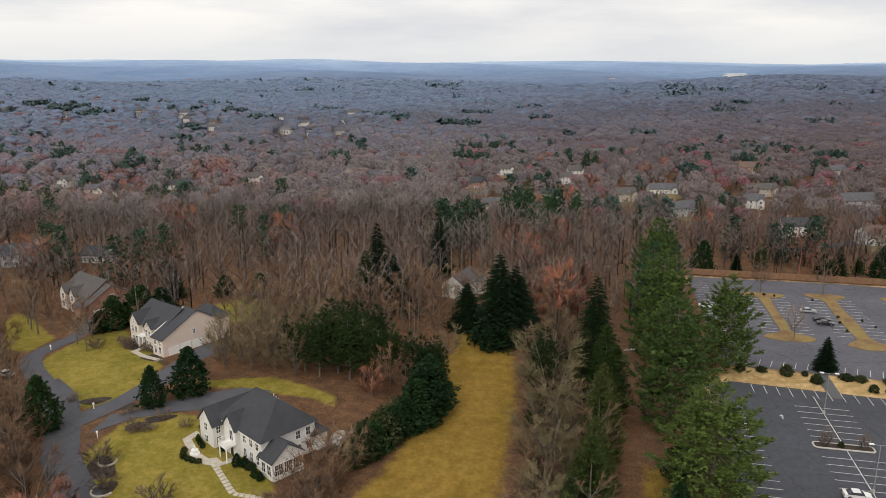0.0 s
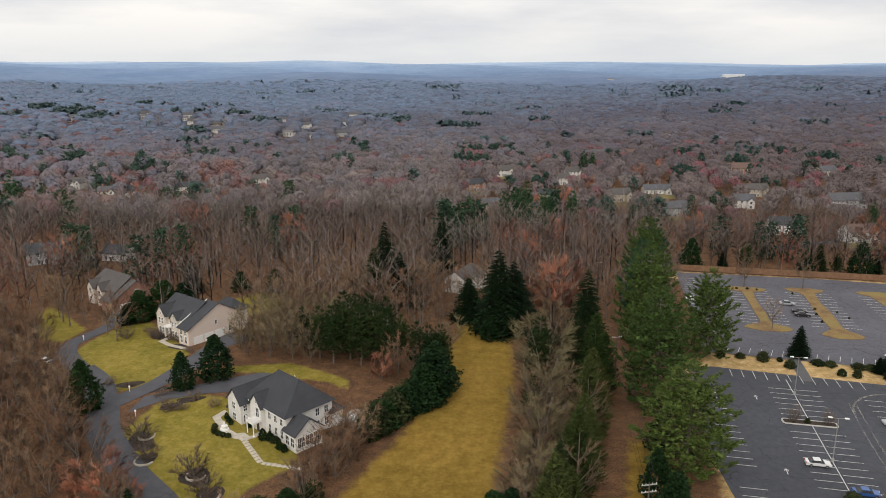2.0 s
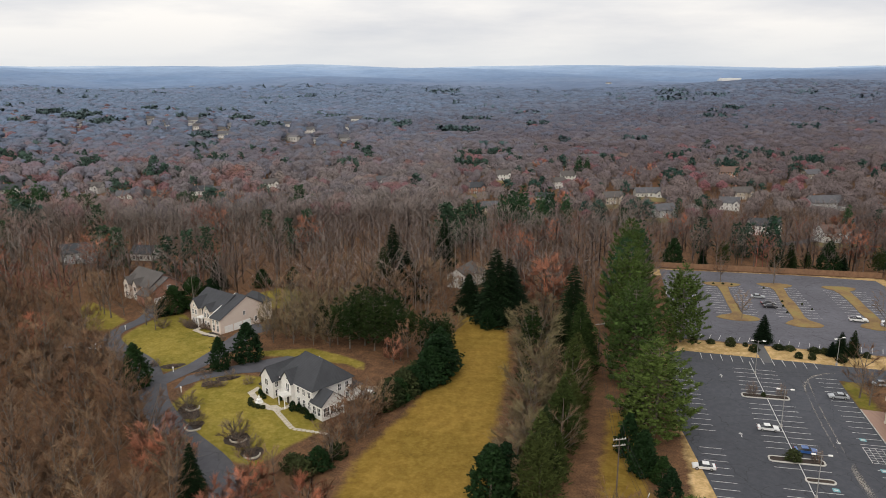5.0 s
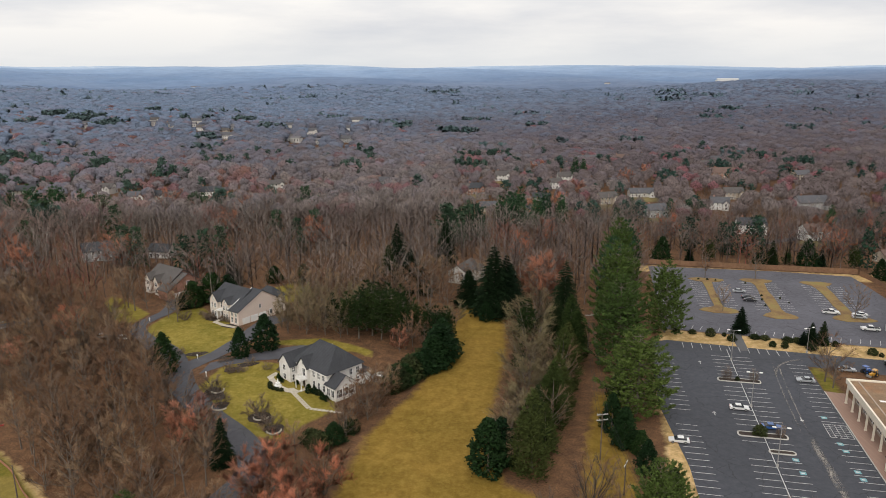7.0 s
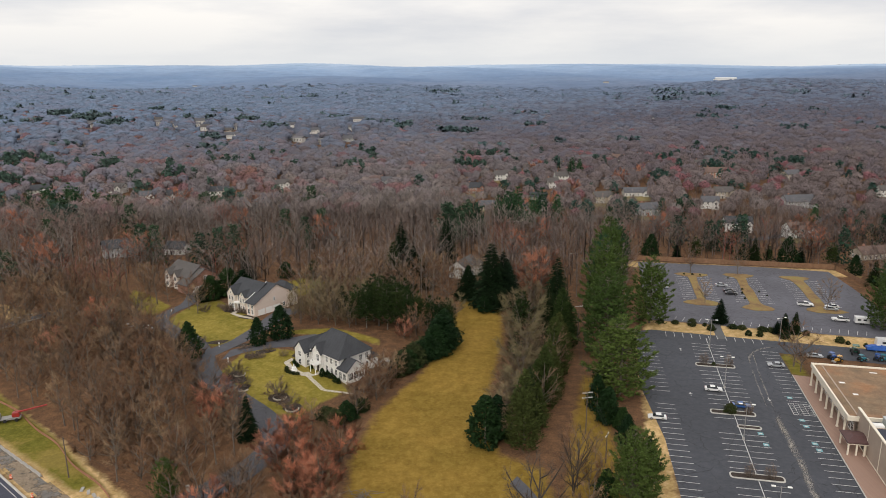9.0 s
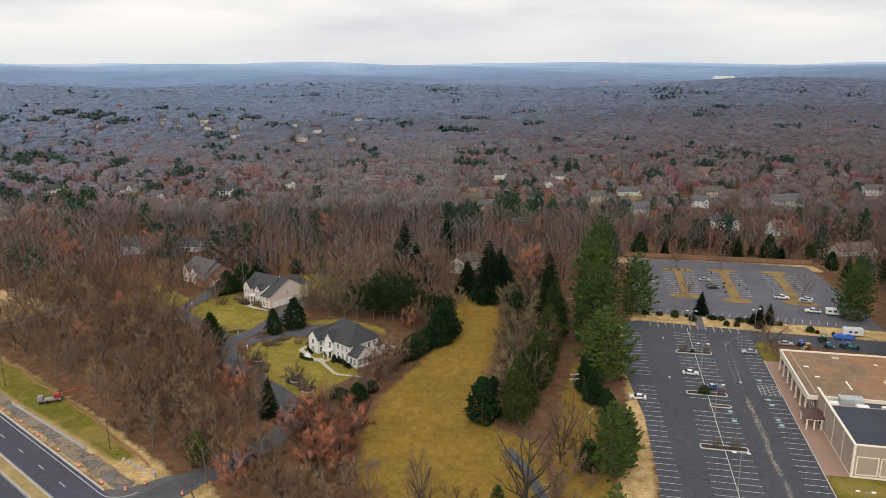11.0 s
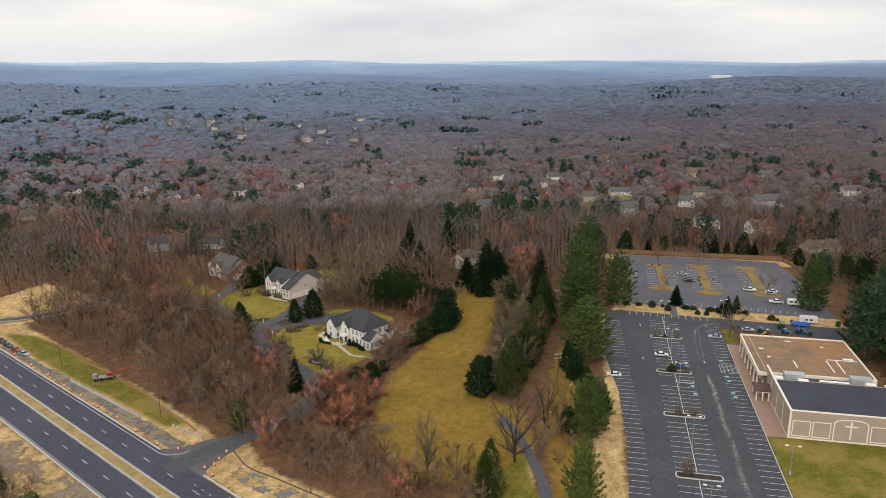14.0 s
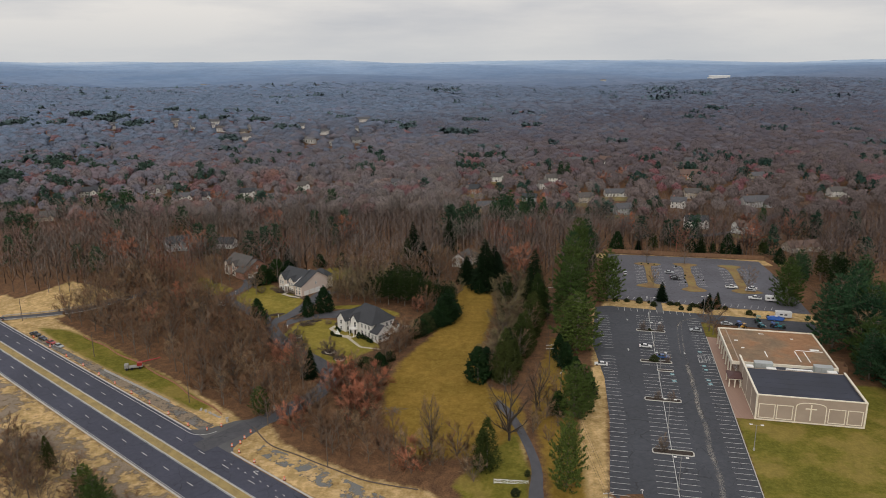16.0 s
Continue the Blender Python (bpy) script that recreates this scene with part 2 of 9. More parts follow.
def road_material(name, color, wheel, patch_scale):
    """Asphalt with patches, oil stains, fine cracks and grain."""
    m, n, l, b = node_mat(name)
    big = noise_node(n, l, patch_scale, 6, 0.62)
    mid = noise_node(n, l, 0.7, 5, 0.65)
    fine = noise_node(n, l, 9.0, 3, 0.7)
    c = ramp_node(n, l, big, [(0.40, tuple(v * 0.78 for v in color)), (0.5, color), (0.61, tuple(v * 1.35 for v in color))])
    c = mix_node(n, l, 0.45, c, ramp_node(n, l, mid, [(0.38, tuple(v * 0.7 for v in color)), (0.64, wheel)]))
    c = mix_node(n, l, 0.3, c, ramp_node(n, l, fine, [(0.25, tuple(v * 0.6 for v in color)), (0.75, tuple(v * 1.4 for v in color))]))
    tc = n.new("ShaderNodeTexCoord")
    warp = n.new("ShaderNodeTexNoise")
    warp.inputs["Scale"].default_value = 0.4
    warp.inputs["Detail"].default_value = 5
    l.new(tc.outputs["Object"], warp.inputs["Vector"])
    add = n.new("ShaderNodeVectorMath")
    add.operation = "MULTIPLY_ADD"
    l.new(warp.outputs["Color"], add.inputs[0])
    add.inputs[1].default_value = (3.0, 3.0, 0.0)
    l.new(tc.outputs["Object"], add.inputs[2])
    vor = n.new("ShaderNodeTexVoronoi")
    vor.feature = "DISTANCE_TO_EDGE"
    vor.inputs["Scale"].default_value = 0.13
    l.new(add.outputs[0], vor.inputs["Vector"])
    crack = ramp_node(n, l, vor.outputs["Distance"], [(0.0, (0.75,) * 3), (0.012, (0.0,) * 3)])
    c = mix_node(n, l, crack, c, tuple(v * 0.35 for v in color))
    l.new(c, b.inputs["Base Color"])
    b.inputs["Roughness"].default_value = 0.88
    bump_node(n, l, fine, 0.25, 0.02, b)
    return m


M_LOT = road_material("parking_lot_asphalt", (0.052, 0.056, 0.069), (0.090, 0.091, 0.100), 0.035)
M_LOT_OLD = road_material("faded_parking_asphalt", (0.095, 0.094, 0.112), (0.145, 0.142, 0.162), 0.05)
M_ROAD = road_material("new_road_asphalt", (0.053, 0.056, 0.083), (0.071, 0.075, 0.102), 0.05)
M_STREET = road_material("street_asphalt", (0.074, 0.074, 0.084), (0.100, 0.100, 0.108), 0.08)

# ---- ground zones, as plan outlines ----
LAWNS = [
    [(-67, 131), (-62, 118), (-53, 110), (-40, 105), (-34, 114), (-28, 120), (-31, 133), (-44, 141), (-48, 147), (-58, 149), (-64, 144)],
    [(-95.5, 173.5), (-80, 156), (-75, 150.5), (-67, 156), (-66, 174), (-72, 183), (-82, 195), (-87, 202), (-94.5, 197), (-97, 189), (-98.5, 181)],
    [(-125, 210), (-126.5, 220), (-116, 210), (-103.5, 196), (-105.5, 186), (-113, 189)],
    [(-62, 161), (-50, 165), (-38, 167.5), (-29, 163), (-22, 158.5), (-22, 153), (-27, 157), (-46, 161)],
    [(-75, 215), (-60, 232), (-48, 225), (-55, 205)],
]
VERGES = [
    [highway(3.5, 118), highway(8.2, 113), highway(11.5, 147), highway(12.5, 192), highway(10, 226), highway(2.7, 240), highway(0.6, 200), highway(1.8, 165), highway(3.0, 136)],
    [lot(24.6, -60), lot(24.6, 7.6), lot(30, 8.4), lot(61, 8.4), lot(66, 40), lot(90, 40), lot(90, -60)],
    [lot(24.6, 76), lot(24.6, 93), lot(29, 92), lot(29, 76)],
    [(3, 20), (16, 20), (18.5, 35), (17, 55), (9, 45), (-3, 33)],
]
MEADOWS = [
    [(-23, 64), (-24, 85), (-19, 109), (-8, 133), (0, 156), (4, 185), (8, 205), (20, 203), (21, 190), (19, 160), (13, 130), (8, 105), (11, 86), (20, 80), (21, 66), (18, 50), (10, 44), (-2, 44), (-13, 46)],
    [(22, 20), (31, 20), (36, 60), (40, 100), (46, 128), (40, 130), (31, 100), (24, 70)],
]
STRAWS = [
    [lot(-24, -60), lot(-14, -60), lot(-14.5, 100), lot(-20, 104), lot(-19, 40), lot(-22, 0)],
    [lot(-16, 103.6), lot(72, 101), lot(72, 112), lot(-16, 116.5)],
    [lot(-30, 188), lot(78, 188), lot(78, 199), lot(-30, 199)],
    [highway(-3.8, 100), highway(10, 100), highway(12, 150), highway(12, 300), highway(-3.8, 300)],
    [highway(-3.8, -320), highway(16, -320), highway(17, 30), highway(12, 45), highway(10, 62), highway(9, 80), highway(14, 92), highway(-3.8, 92)],
    [highway(-60, -320), highway(-26.5, -320), highway(-26.5, 260), highway(-60, 260)],
    [(-150, 190), (-190, 215), (-220, 190), (-190, 160)],
    [(8, 45), (16, 62), (14, 72), (18, 78), (20, 60), (18, 40), (12, 30)],
]


def zone_mask(polys, x, y, soft):
    d = np.full(x.shape, -1e6)
    for p in polys:
        d = np.maximum(d, inside(p, x, y))
    return np.clip(0.5 + d / (2 * soft), 0, 1)


def graded(lo, hi, step, reach, first):
    mid = list(np.arange(lo, hi + 0.01, step))
    out, s, v = [], first, hi
    while v < reach[1]:
        s *= 1.16
        v += s
        out.append(min(v, reach[1]))
    low, s, v = [], first, lo
    while v > reach[0]:
        s *= 1.16
        v -= s
        low.append(max(v, reach[0]))
    return np.array(low[::-1] + mid + out)


def ground_material():
    m, n, l, b = node_mat("ground_cover")
    big = noise_node(n, l, 0.05, 6, 0.62)
    mid = noise_node(n, l, 0.35, 6, 0.65)
    fine = noise_node(n, l, 2.6, 5, 0.7)

    def zone(name, wobble=0.55):
        a = n.new("ShaderNodeAttribute")
        a.attribute_name = name
        add = n.new("ShaderNodeMath")
        add.operation = "MULTIPLY_ADD"
        l.new(mid, add.inputs[0])
        add.inputs[1].default_value = wobble
        l.new(a.outputs["Fac"], add.inputs[2])
        return ramp_node(n, l, add.outputs[0], [(0.5 + wobble * 0.5 - 0.14, (0, 0, 0)), (0.5 + wobble * 0.5 + 0.14, (1, 1, 1))])

    litter = ramp_node(n, l, mid, [(0.36, (0.086, 0.045, 0.025)), (0.5, (0.165, 0.083, 0.041)), (0.64, (0.275, 0.147, 0.072))])
    litter = mix_node(n, l, 0.5, litter, ramp_node(n, l, fine, [(0.36, (0.06, 0.038, 0.026)), (0.64, (0.25, 0.155, 0.10))]))
    tuft = noise_node(n, l, 1.1, 5, 0.7)
    lawn = ramp_node(n, l, mid, [(0.38, (0.170, 0.151, 0.026)), (0.5, (0.244, 0.204, 0.035)), (0.62, (0.368, 0.304, 0.084))])
    lawn = mix_node(n, l, 0.4, lawn, ramp_node(n, l, tuft, [(0.38, (0.138, 0.123, 0.022)), (0.5, (0.267, 0.224, 0.042)), (0.62, (0.423, 0.343, 0.121))]))
    lawn = mix_node(n, l, 0.3, lawn, ramp_node(n, l, big, [(0.40, (0.147, 0.136, 0.018)), (0.60, (0.350, 0.264, 0.054))]))
    meadow = ramp_node(n, l, mid, [(0.38, (0.195, 0.118, 0.020)), (0.5, (0.275, 0.172, 0.032)), (0.62, (0.380, 0.255, 0.058))])
    meadow = mix_node(n, l, 0.35, meadow, ramp_node(n, l, tuft, [(0.38, (0.150, 0.092, 0.019)), (0.5, (0.270, 0.172, 0.034)), (0.62, (0.440, 0.310, 0.089))]))
    meadow = mix_node(n, l, 0.40, meadow, ramp_node(n, l, big, [(0.40, (0.175, 0.125, 0.025)), (0.60, (0.310, 0.200, 0.047))]))
    verge = ramp_node(n, l, mid, [(0.38, (0.120, 0.118, 0.017)), (0.5, (0.195, 0.176, 0.025)), (0.62, (0.310, 0.265, 0.056))])
    verge = mix_node(n, l, 0.45, verge, ramp_node(n, l, tuft, [(0.38, (0.085, 0.088, 0.015)), (0.5, (0.200, 0.180, 0.028)), (0.62, (0.360, 0.310, 0.088))]))
    verge = mix_node(n, l, 0.50, verge, ramp_node(n, l, big, [(0.41, (0.110, 0.118, 0.020)), (0.50, (0.190, 0.165, 0.034)), (0.57, (0.340, 0.245, 0.085))]))
    straw = ramp_node(n, l, mid, [(0.36, (0.274, 0.177, 0.071)), (0.5, (0.524, 0.365, 0.160)), (0.62, (0.752, 0.593, 0.342))])
    straw = mix_node(n, l, 0.35, straw, ramp_node(n, l, tuft, [(0.38, (0.274, 0.194, 0.097)), (0.5, (0.547, 0.399, 0.182)), (0.62, (0.775, 0.638, 0.388))]))
    straw = mix_node(n, l, 0.3, straw, ramp_node(n, l, big, [(0.42, (0.365, 0.239, 0.103)), (0.58, (0.684, 0.513, 0.251))]))
    c = mix_node(n, l, zone("straw"), litter, straw)
    c = mix_node(n, l, zone("meadow"), c, meadow)
    c = mix_node(n, l, zone("verge"), c, verge)
    c = mix_node(n, l, zone("lawn", 0.3), c, lawn)
    c = mix_node(n, l, 0.25, c, ramp_node(n, l, fine, [(0.25, (0.05, 0.04, 0.02)), (0.78, (0.36, 0.29, 0.15))]), "OVERLAY")
    l.new(c, b.inputs["Base Color"])
    b.inputs["Roughness"].default_value = 0.95
    b.inputs["Specular IOR Level"].default_value = 0.1
    bump_node(n, l, fine, 0.7, 0.15, b)
    return m


gx = graded(-230, 200, 2.0, (-3400, 3400), 2.0)
gy = graded(-20, 320, 2.0, (-1500, 4780), 2.0)
GX, GY = np.meshgrid(gx, gy)
GZ = terrain(GX, GY)
gv = np.stack([GX.ravel(), GY.ravel(), GZ.ravel()], 1)
ni, nj = len(gx), len(gy)
jj, ii = np.meshgrid(np.arange(nj - 1), np.arange(ni - 1), indexing="ij")
q = (jj * ni + ii).ravel()
gq = np.stack([q, q + 1, q + ni + 1, q + ni], 1)
ground_me = raw_mesh("ground", gv, gq, ground_material(), True)
for zone_name, polys, soft in (("lawn", LAWNS, 2.0), ("verge", VERGES, 3.0), ("meadow", MEADOWS, 4.0), ("straw", STRAWS, 3.0)):
    float_attr(ground_me, zone_name, zone_mask(polys, GX.ravel(), GY.ravel(), soft))
tagged(new("ground", ground_me), "rolling leaf-strewn ground with lawns and dry winter grass", "ground", kind="structure")


# ---- highway ----
def strip(s0, s1, d0, d1, lift, step=6.0):
    return sheet([highway(s0, d0), highway(s0, d1), highway(s1, d1), highway(s1, d0)], lift, step)


tagged(part("road", strip(-25.9, -4.6, -330, 420, 0.06), M_ROAD), "fresh black asphalt dual carriageway with a narrow median", "road", kind="structure")
tagged(part("road_median", strip(-16.7, -13.9, -330, 420, 0.10), plain("median_dry_grass", (0.34, 0.25, 0.10), 0.95, 0.3, 0.3, 4.0, 0.4)), "strip of dry tan grass between the carriageways", "median", kind="structure")


def kerb(name, line, w, h, label, mat=None, lift=0.05):
    """A kerb along a plan line, as one swept bar."""
    a, c = offset_line(line, w / 2), offset_line(line, -w / 2)
    bm = bmesh.new()
    rows = []
    for (ax, ay), (cx, cy) in zip(a, c):
        z = ground_z((ax + cx) / 2, (ay + cy) / 2) + lift
        rows.append([bm.verts.new(p) for p in ((ax, ay, z - 0.15), (ax, ay, z + h - 0.03), (ax * 0.85 + cx * 0.15, ay * 0.85 + cy * 0.15, z + h),
                                               (ax * 0.15 + cx * 0.85, ay * 0.15 + cy * 0.85, z + h), (cx, cy, z + h - 0.03), (cx, cy, z - 0.15))])
    for r, s in zip(rows, rows[1:]):
        for k in range(5):
            bm.faces.new((r[k], r[k + 1], s[k + 1], s[k]))
    bm.faces.new(rows[0][::-1])
    bm.faces.new(rows[-1])
    bmesh.ops.recalc_face_normals(bm, faces=bm.faces[:])
    return tagged(part(name, bm, mat or M_KERB), label, "kerb", kind="structure")


def line_pts(f, a0, a1, fixed, n):
    return [f(fixed, a0 + (a1 - a0) * k / n) for k in range(n + 1)]


kerb("kerb", line_pts(highway, 107, 420, -4.4, 60), 0.5, 0.16, "pale concrete kerb beside the carriageway")
kerb("kerb", line_pts(highway, -330, 86, -4.0, 20), 0.5, 0.16, "pale concrete kerb beside the carriageway")
kerb("kerb", line_pts(highway, -330, 420, -26.1, 60), 0.5, 0.16, "weathered concrete kerb along the road")
kerb("kerb", line_pts(highway, -330, 420, -13.8, 60), 0.3, 0.14, "narrow kerb edging the road median")
kerb("kerb", line_pts(highway, -330, 420, -16.8, 60), 0.3, 0.14, "narrow kerb edging the road median")

# street from the highway up to the houses, with the drives off it
street_mid = spline([(-78, 56), (-72, 62.5), (-64.5, 70.5), (-55.5, 76.8), (-47, 84), (-43.5, 94), (-48.5, 105), (-60, 117.5), (-70, 131), (-76, 144), (-82.5, 156), (-91, 165.5)], 8)
STREET = ribbon(offset_line(street_mid, 3.4), offset_line(street_mid, -3.4))
tagged(part("street", sheet(STREET, 0.09, 3.0), M_STREET), "grey asphalt street curving up to the houses", "street", kind="structure")
tagged(part("street_mouth", sheet([highway(-4.7, 84), highway(-2.2, 87.5), highway(1.5, 89), highway(8, 90.2), highway(13, 91), highway(13, 97), highway(8, 101), highway(2, 102.5), highway(-1.5, 104), highway(-4.7, 108)], 0.075, 3.0), M_ASPHALT_OLD), "flared asphalt junction of street and highway", "junction", kind="structure")
DRIVE_4 = ribbon(*(offset_line(spline([(-84, 158), (-91, 165.5), (-99, 175.5), (-102.2, 183), (-100.6, 190), (-98, 197), (-98.5, 206), (-101, 215)], 8), d) for d in (2.5, -2.5)))
tagged(part("driveway", sheet(DRIVE_4, 0.115, 3.0), M_DRIVE), "asphalt drive winding up to the brick house", "driveway", kind="structure")
DRIVE_1 = [(-69, 140), (-63, 145.5), (-54, 149), (-48, 150), (-40, 147), (-36, 152), (-37, 160), (-44, 161), (-52, 157), (-60, 152), (-68, 147.5)]
tagged(part("driveway", sheet(DRIVE_1, 0.10, 3.0), M_DRIVE), "curved dark asphalt driveway with a parking court", "driveway", kind="structure")
DRIVE_2 = [(-77, 146), (-72, 143), (-68, 149), (-63, 157), (-60, 165), (-57, 178), (-51, 186), (-60, 189), (-63, 180), (-66, 166), (-70, 155)]
tagged(part("driveway", sheet(DRIVE_2, 0.11, 3.0), M_DRIVE), "dark asphalt driveway leading to the garages", "driveway", kind="structure")
DRIVE_3 = ribbon(spline([(15.5, -10), (16.5, 22), (19, 36), (17.8, 52), (15, 66), (12, 74)], 6), spline([(19, -10), (20.5, 22), (21.8, 36), (20.5, 52), (17.5, 68), (14, 77)], 6))
tagged(part("driveway", sheet(DRIVE_3, 0.08, 3.0), M_DRIVE), "narrow winding lane beside the meadow", "driveway", kind="structure")

# ---- parking lots ----
LOT_1 = [lot(-13.8, -62), lot(24.5, -62), lot(24.5, 76), lot(24.5, 93), lot(70, 88), lot(70, 101), lot(26, 103.6), lot(-13.5, 106.8), lot(-19, 104), lot(-19.5, 60), lot(-15, 30), lot(-13.4, 0)]
tagged(part("parking_lot", sheet(LOT_1, 0.05, 8.0), M_LOT), "large grey asphalt parking lot with worn patches", "parking lot", kind="structure")
LOT_2 = [lot(-14, 117), lot(0, 116.3), lot(72, 111.5), lot(71, 140), lot(70, 160), lot(66.5, 195.5), lot(38, 198.5), lot(-14, 198)]
tagged(part("parking_lot", sheet(LOT_2, 0.05, 8.0), M_LOT_OLD), "faded overflow parking lot behind a hedge", "parking lot", kind="structure")
tagged(part("path", sheet([lot(7.2, 102), lot(10.2, 102), lot(10.2, 119), lot(7.2, 119)], 0.054, 5.0), M_ASPHALT_OLD), "short asphalt walk joining the two parking lots", "path", kind="structure")

# ---- building materials ----
def siding(name, color, course=0.18):
    m, n, l, b = node_mat(name)
    w = n.new("ShaderNodeTexWave")
    w.bands_direction = "Z"
    w.wave_profile = "SAW"
    w.inputs["Scale"].default_value = 1 / course / 6.283
    tc = n.new("ShaderNodeTexCoord")
    l.new(tc.outputs["Object"], w.inputs["Vector"])
    a = noise_node(n, l, 0.6, 5, 0.6)
    c = ramp_node(n, l, a, [(0.3, tuple(v * 0.86 for v in color)), (0.7, color)])
    l.new(mix_node(n, l, 0.12, c, w.outputs["Color"], "MULTIPLY"), b.inputs["Base Color"])
    b.inputs["Roughness"].default_value = 0.75
    bump_node(n, l, w.outputs["Fac"], 0.3, 0.02, b)
    return m


def brickwork(name, c1, c2, mortar, scale=4.0):
    m, n, l, b = node_mat(name)
    tc = n.new("ShaderNodeTexCoord")
    mp = n.new("ShaderNodeMapping")
    mp.inputs["Rotation"].default_value = (radians(90), 0, 0)
    l.new(tc.outputs["Object"], mp.inputs["Vector"])
    t = n.new("ShaderNodeTexBrick")
    t.inputs["Scale"].default_value = scale
    t.inputs["Color1"].default_value, t.inputs["Color2"].default_value, t.inputs["Mortar"].default_value = (*c1, 1), (*c2, 1), (*mortar, 1)
    l.new(mp.outputs["Vector"], t.inputs["Vector"])
    a = noise_node(n, l, 0.8, 5, 0.6)
    l.new(mix_node(n, l, 0.35, t.outputs["Color"], ramp_node(n, l, a, [(0.3, c1), (0.7, c2)])), b.inputs["Base Color"])
    b.inputs["Roughness"].default_value = 0.9
    return m


def shingles(name, color):
    m, n, l, b = node_mat(name)
    tc = n.new("ShaderNodeTexCoord")
    w = n.new("ShaderNodeTexWave")
    w.bands_direction = "Z"
    w.wave_profile = "SAW"
    w.inputs["Scale"].default_value = 1.4
    w.inputs["Distortion"].default_value = 0.4
    l.new(tc.outputs["Object"], w.inputs["Vector"])
    big = noise_node(n, l, 0.35, 5, 0.65)
    fine = noise_node(n, l, 5.0, 4, 0.75)
    c = ramp_node(n, l, big, [(0.3, tuple(v * 0.75 for v in color)), (0.7, tuple(v * 1.25 for v in color))])
    c = mix_node(n, l, 0.4, c, ramp_node(n, l, fine, [(0.25, tuple(v * 0.5 for v in color)), (0.75, tuple(v * 1.5 for v in color))]))
    l.new(mix_node(n, l, 0.25, c, w.outputs["Color"], "MULTIPLY"), b.inputs["Base Color"])
    b.inputs["Roughness"].default_value = 0.9
    bump_node(n, l, w.outputs["Fac"], 0.4, 0.03, b)
    return m


M_WHITE_WALL = siding("white_clapboard", (0.84, 0.82, 0.78))
M_CREAM_WALL = siding("cream_stucco_siding", (0.74, 0.66, 0.58), 0.22)
M_PINK_BRICK = brickwork("painted_pale_brick", (0.66, 0.54, 0.46), (0.74, 0.62, 0.54), (0.68, 0.60, 0.53))
M_RED_BRICK = brickwork("red_brick", (0.30, 0.14, 0.10), (0.38, 0.19, 0.13), (0.42, 0.34, 0.29))
M_SHINGLE = shingles("charcoal_shingles", (0.052, 0.055, 0.062))
M_SHINGLE_BROWN = shingles("brown_grey_shingles", (0.105, 0.095, 0.090))
M_TRIM = plain("white_trim_paint", (0.86, 0.85, 0.82), 0.55, 0.06, 1.0, 20.0, 0.05)
M_CREAM = plain("cream_trim_paint", (0.82, 0.75, 0.62), 0.6, 0.08, 1.0, 15.0, 0.05)
M_STUCCO = plain("taupe_stucco", (0.40, 0.32, 0.255), 0.9, 0.10, 0.25, 18.0, 0.2)
M_MEMBRANE = plain("black_roof_membrane", (0.026, 0.030, 0.050), 0.6, 0.28, 0.12, 2.5, 0.1)
M_METAL = plain("galvanised_metal", (0.50, 0.52, 0.52), 0.45, 0.12, 1.2, 12.0, 0.05, 0.5)
M_STEEL = plain("painted_steel_pole", (0.34, 0.33, 0.32), 0.5, 0.12, 1.0, 15.0, 0.05, 0.3)
M_CANOPY = plain("maroon_metal_roof", (0.095, 0.045, 0.042), 0.6, 0.2, 0.8, 8.0, 0.1)
M_DARK = plain("flat_black", (0.02, 0.02, 0.022), 0.8, 0.2, 1.0, 8.0, 0.0)
M_DOOR_DARK = plain("dark_painted_door", (0.06, 0.05, 0.045), 0.6, 0.15, 2.0, 15.0, 0.05)
M_PAVER = brickwork("tan_brick_paving", (0.30, 0.19, 0.145), (0.36, 0.235, 0.18), (0.27, 0.19, 0.15), 2.5)
M_STONE = plain("pale_stone", (0.52, 0.47, 0.39), 0.9, 0.22, 1.2, 9.0, 0.3)
M_RUBBER = plain("tyre_rubber", (0.018, 0.018, 0.018), 0.85, 0.2, 4.0, 30.0, 0.05)
M_ALLOY = plain("wheel_alloy", (0.42, 0.42, 0.43), 0.4, 0.1, 5.0, 30.0, 0.0, 0.7)
M_ORANGE = plain("safety_orange_plastic", (0.75, 0.13, 0.03), 0.55, 0.12, 3.0, 20.0, 0.0)
M_FENCE_WOOD = plain("reddish_fence_boards", (0.23, 0.13, 0.075), 0.9, 0.25, 0.7, 10.0, 0.2)
M_SILT = plain("orange_silt_fence", (0.36, 0.17, 0.10), 0.85, 0.25, 0.6, 8.0, 0.1)


def glass_mat():
    m, n, l, b = node_mat("window_glass")
    a = noise_node(n, l, 0.7, 3, 0.5)
    l.new(ramp_node(n, l, a, [(0.3, (0.018, 0.020, 0.024)), (0.7, (0.05, 0.055, 0.062))]), b.inputs["Base Color"])
    b.inputs["Roughness"].default_value = 0.08
    b.inputs["Specular IOR Level"].default_value = 0.6
    return m


M_GLASS = glass_mat()


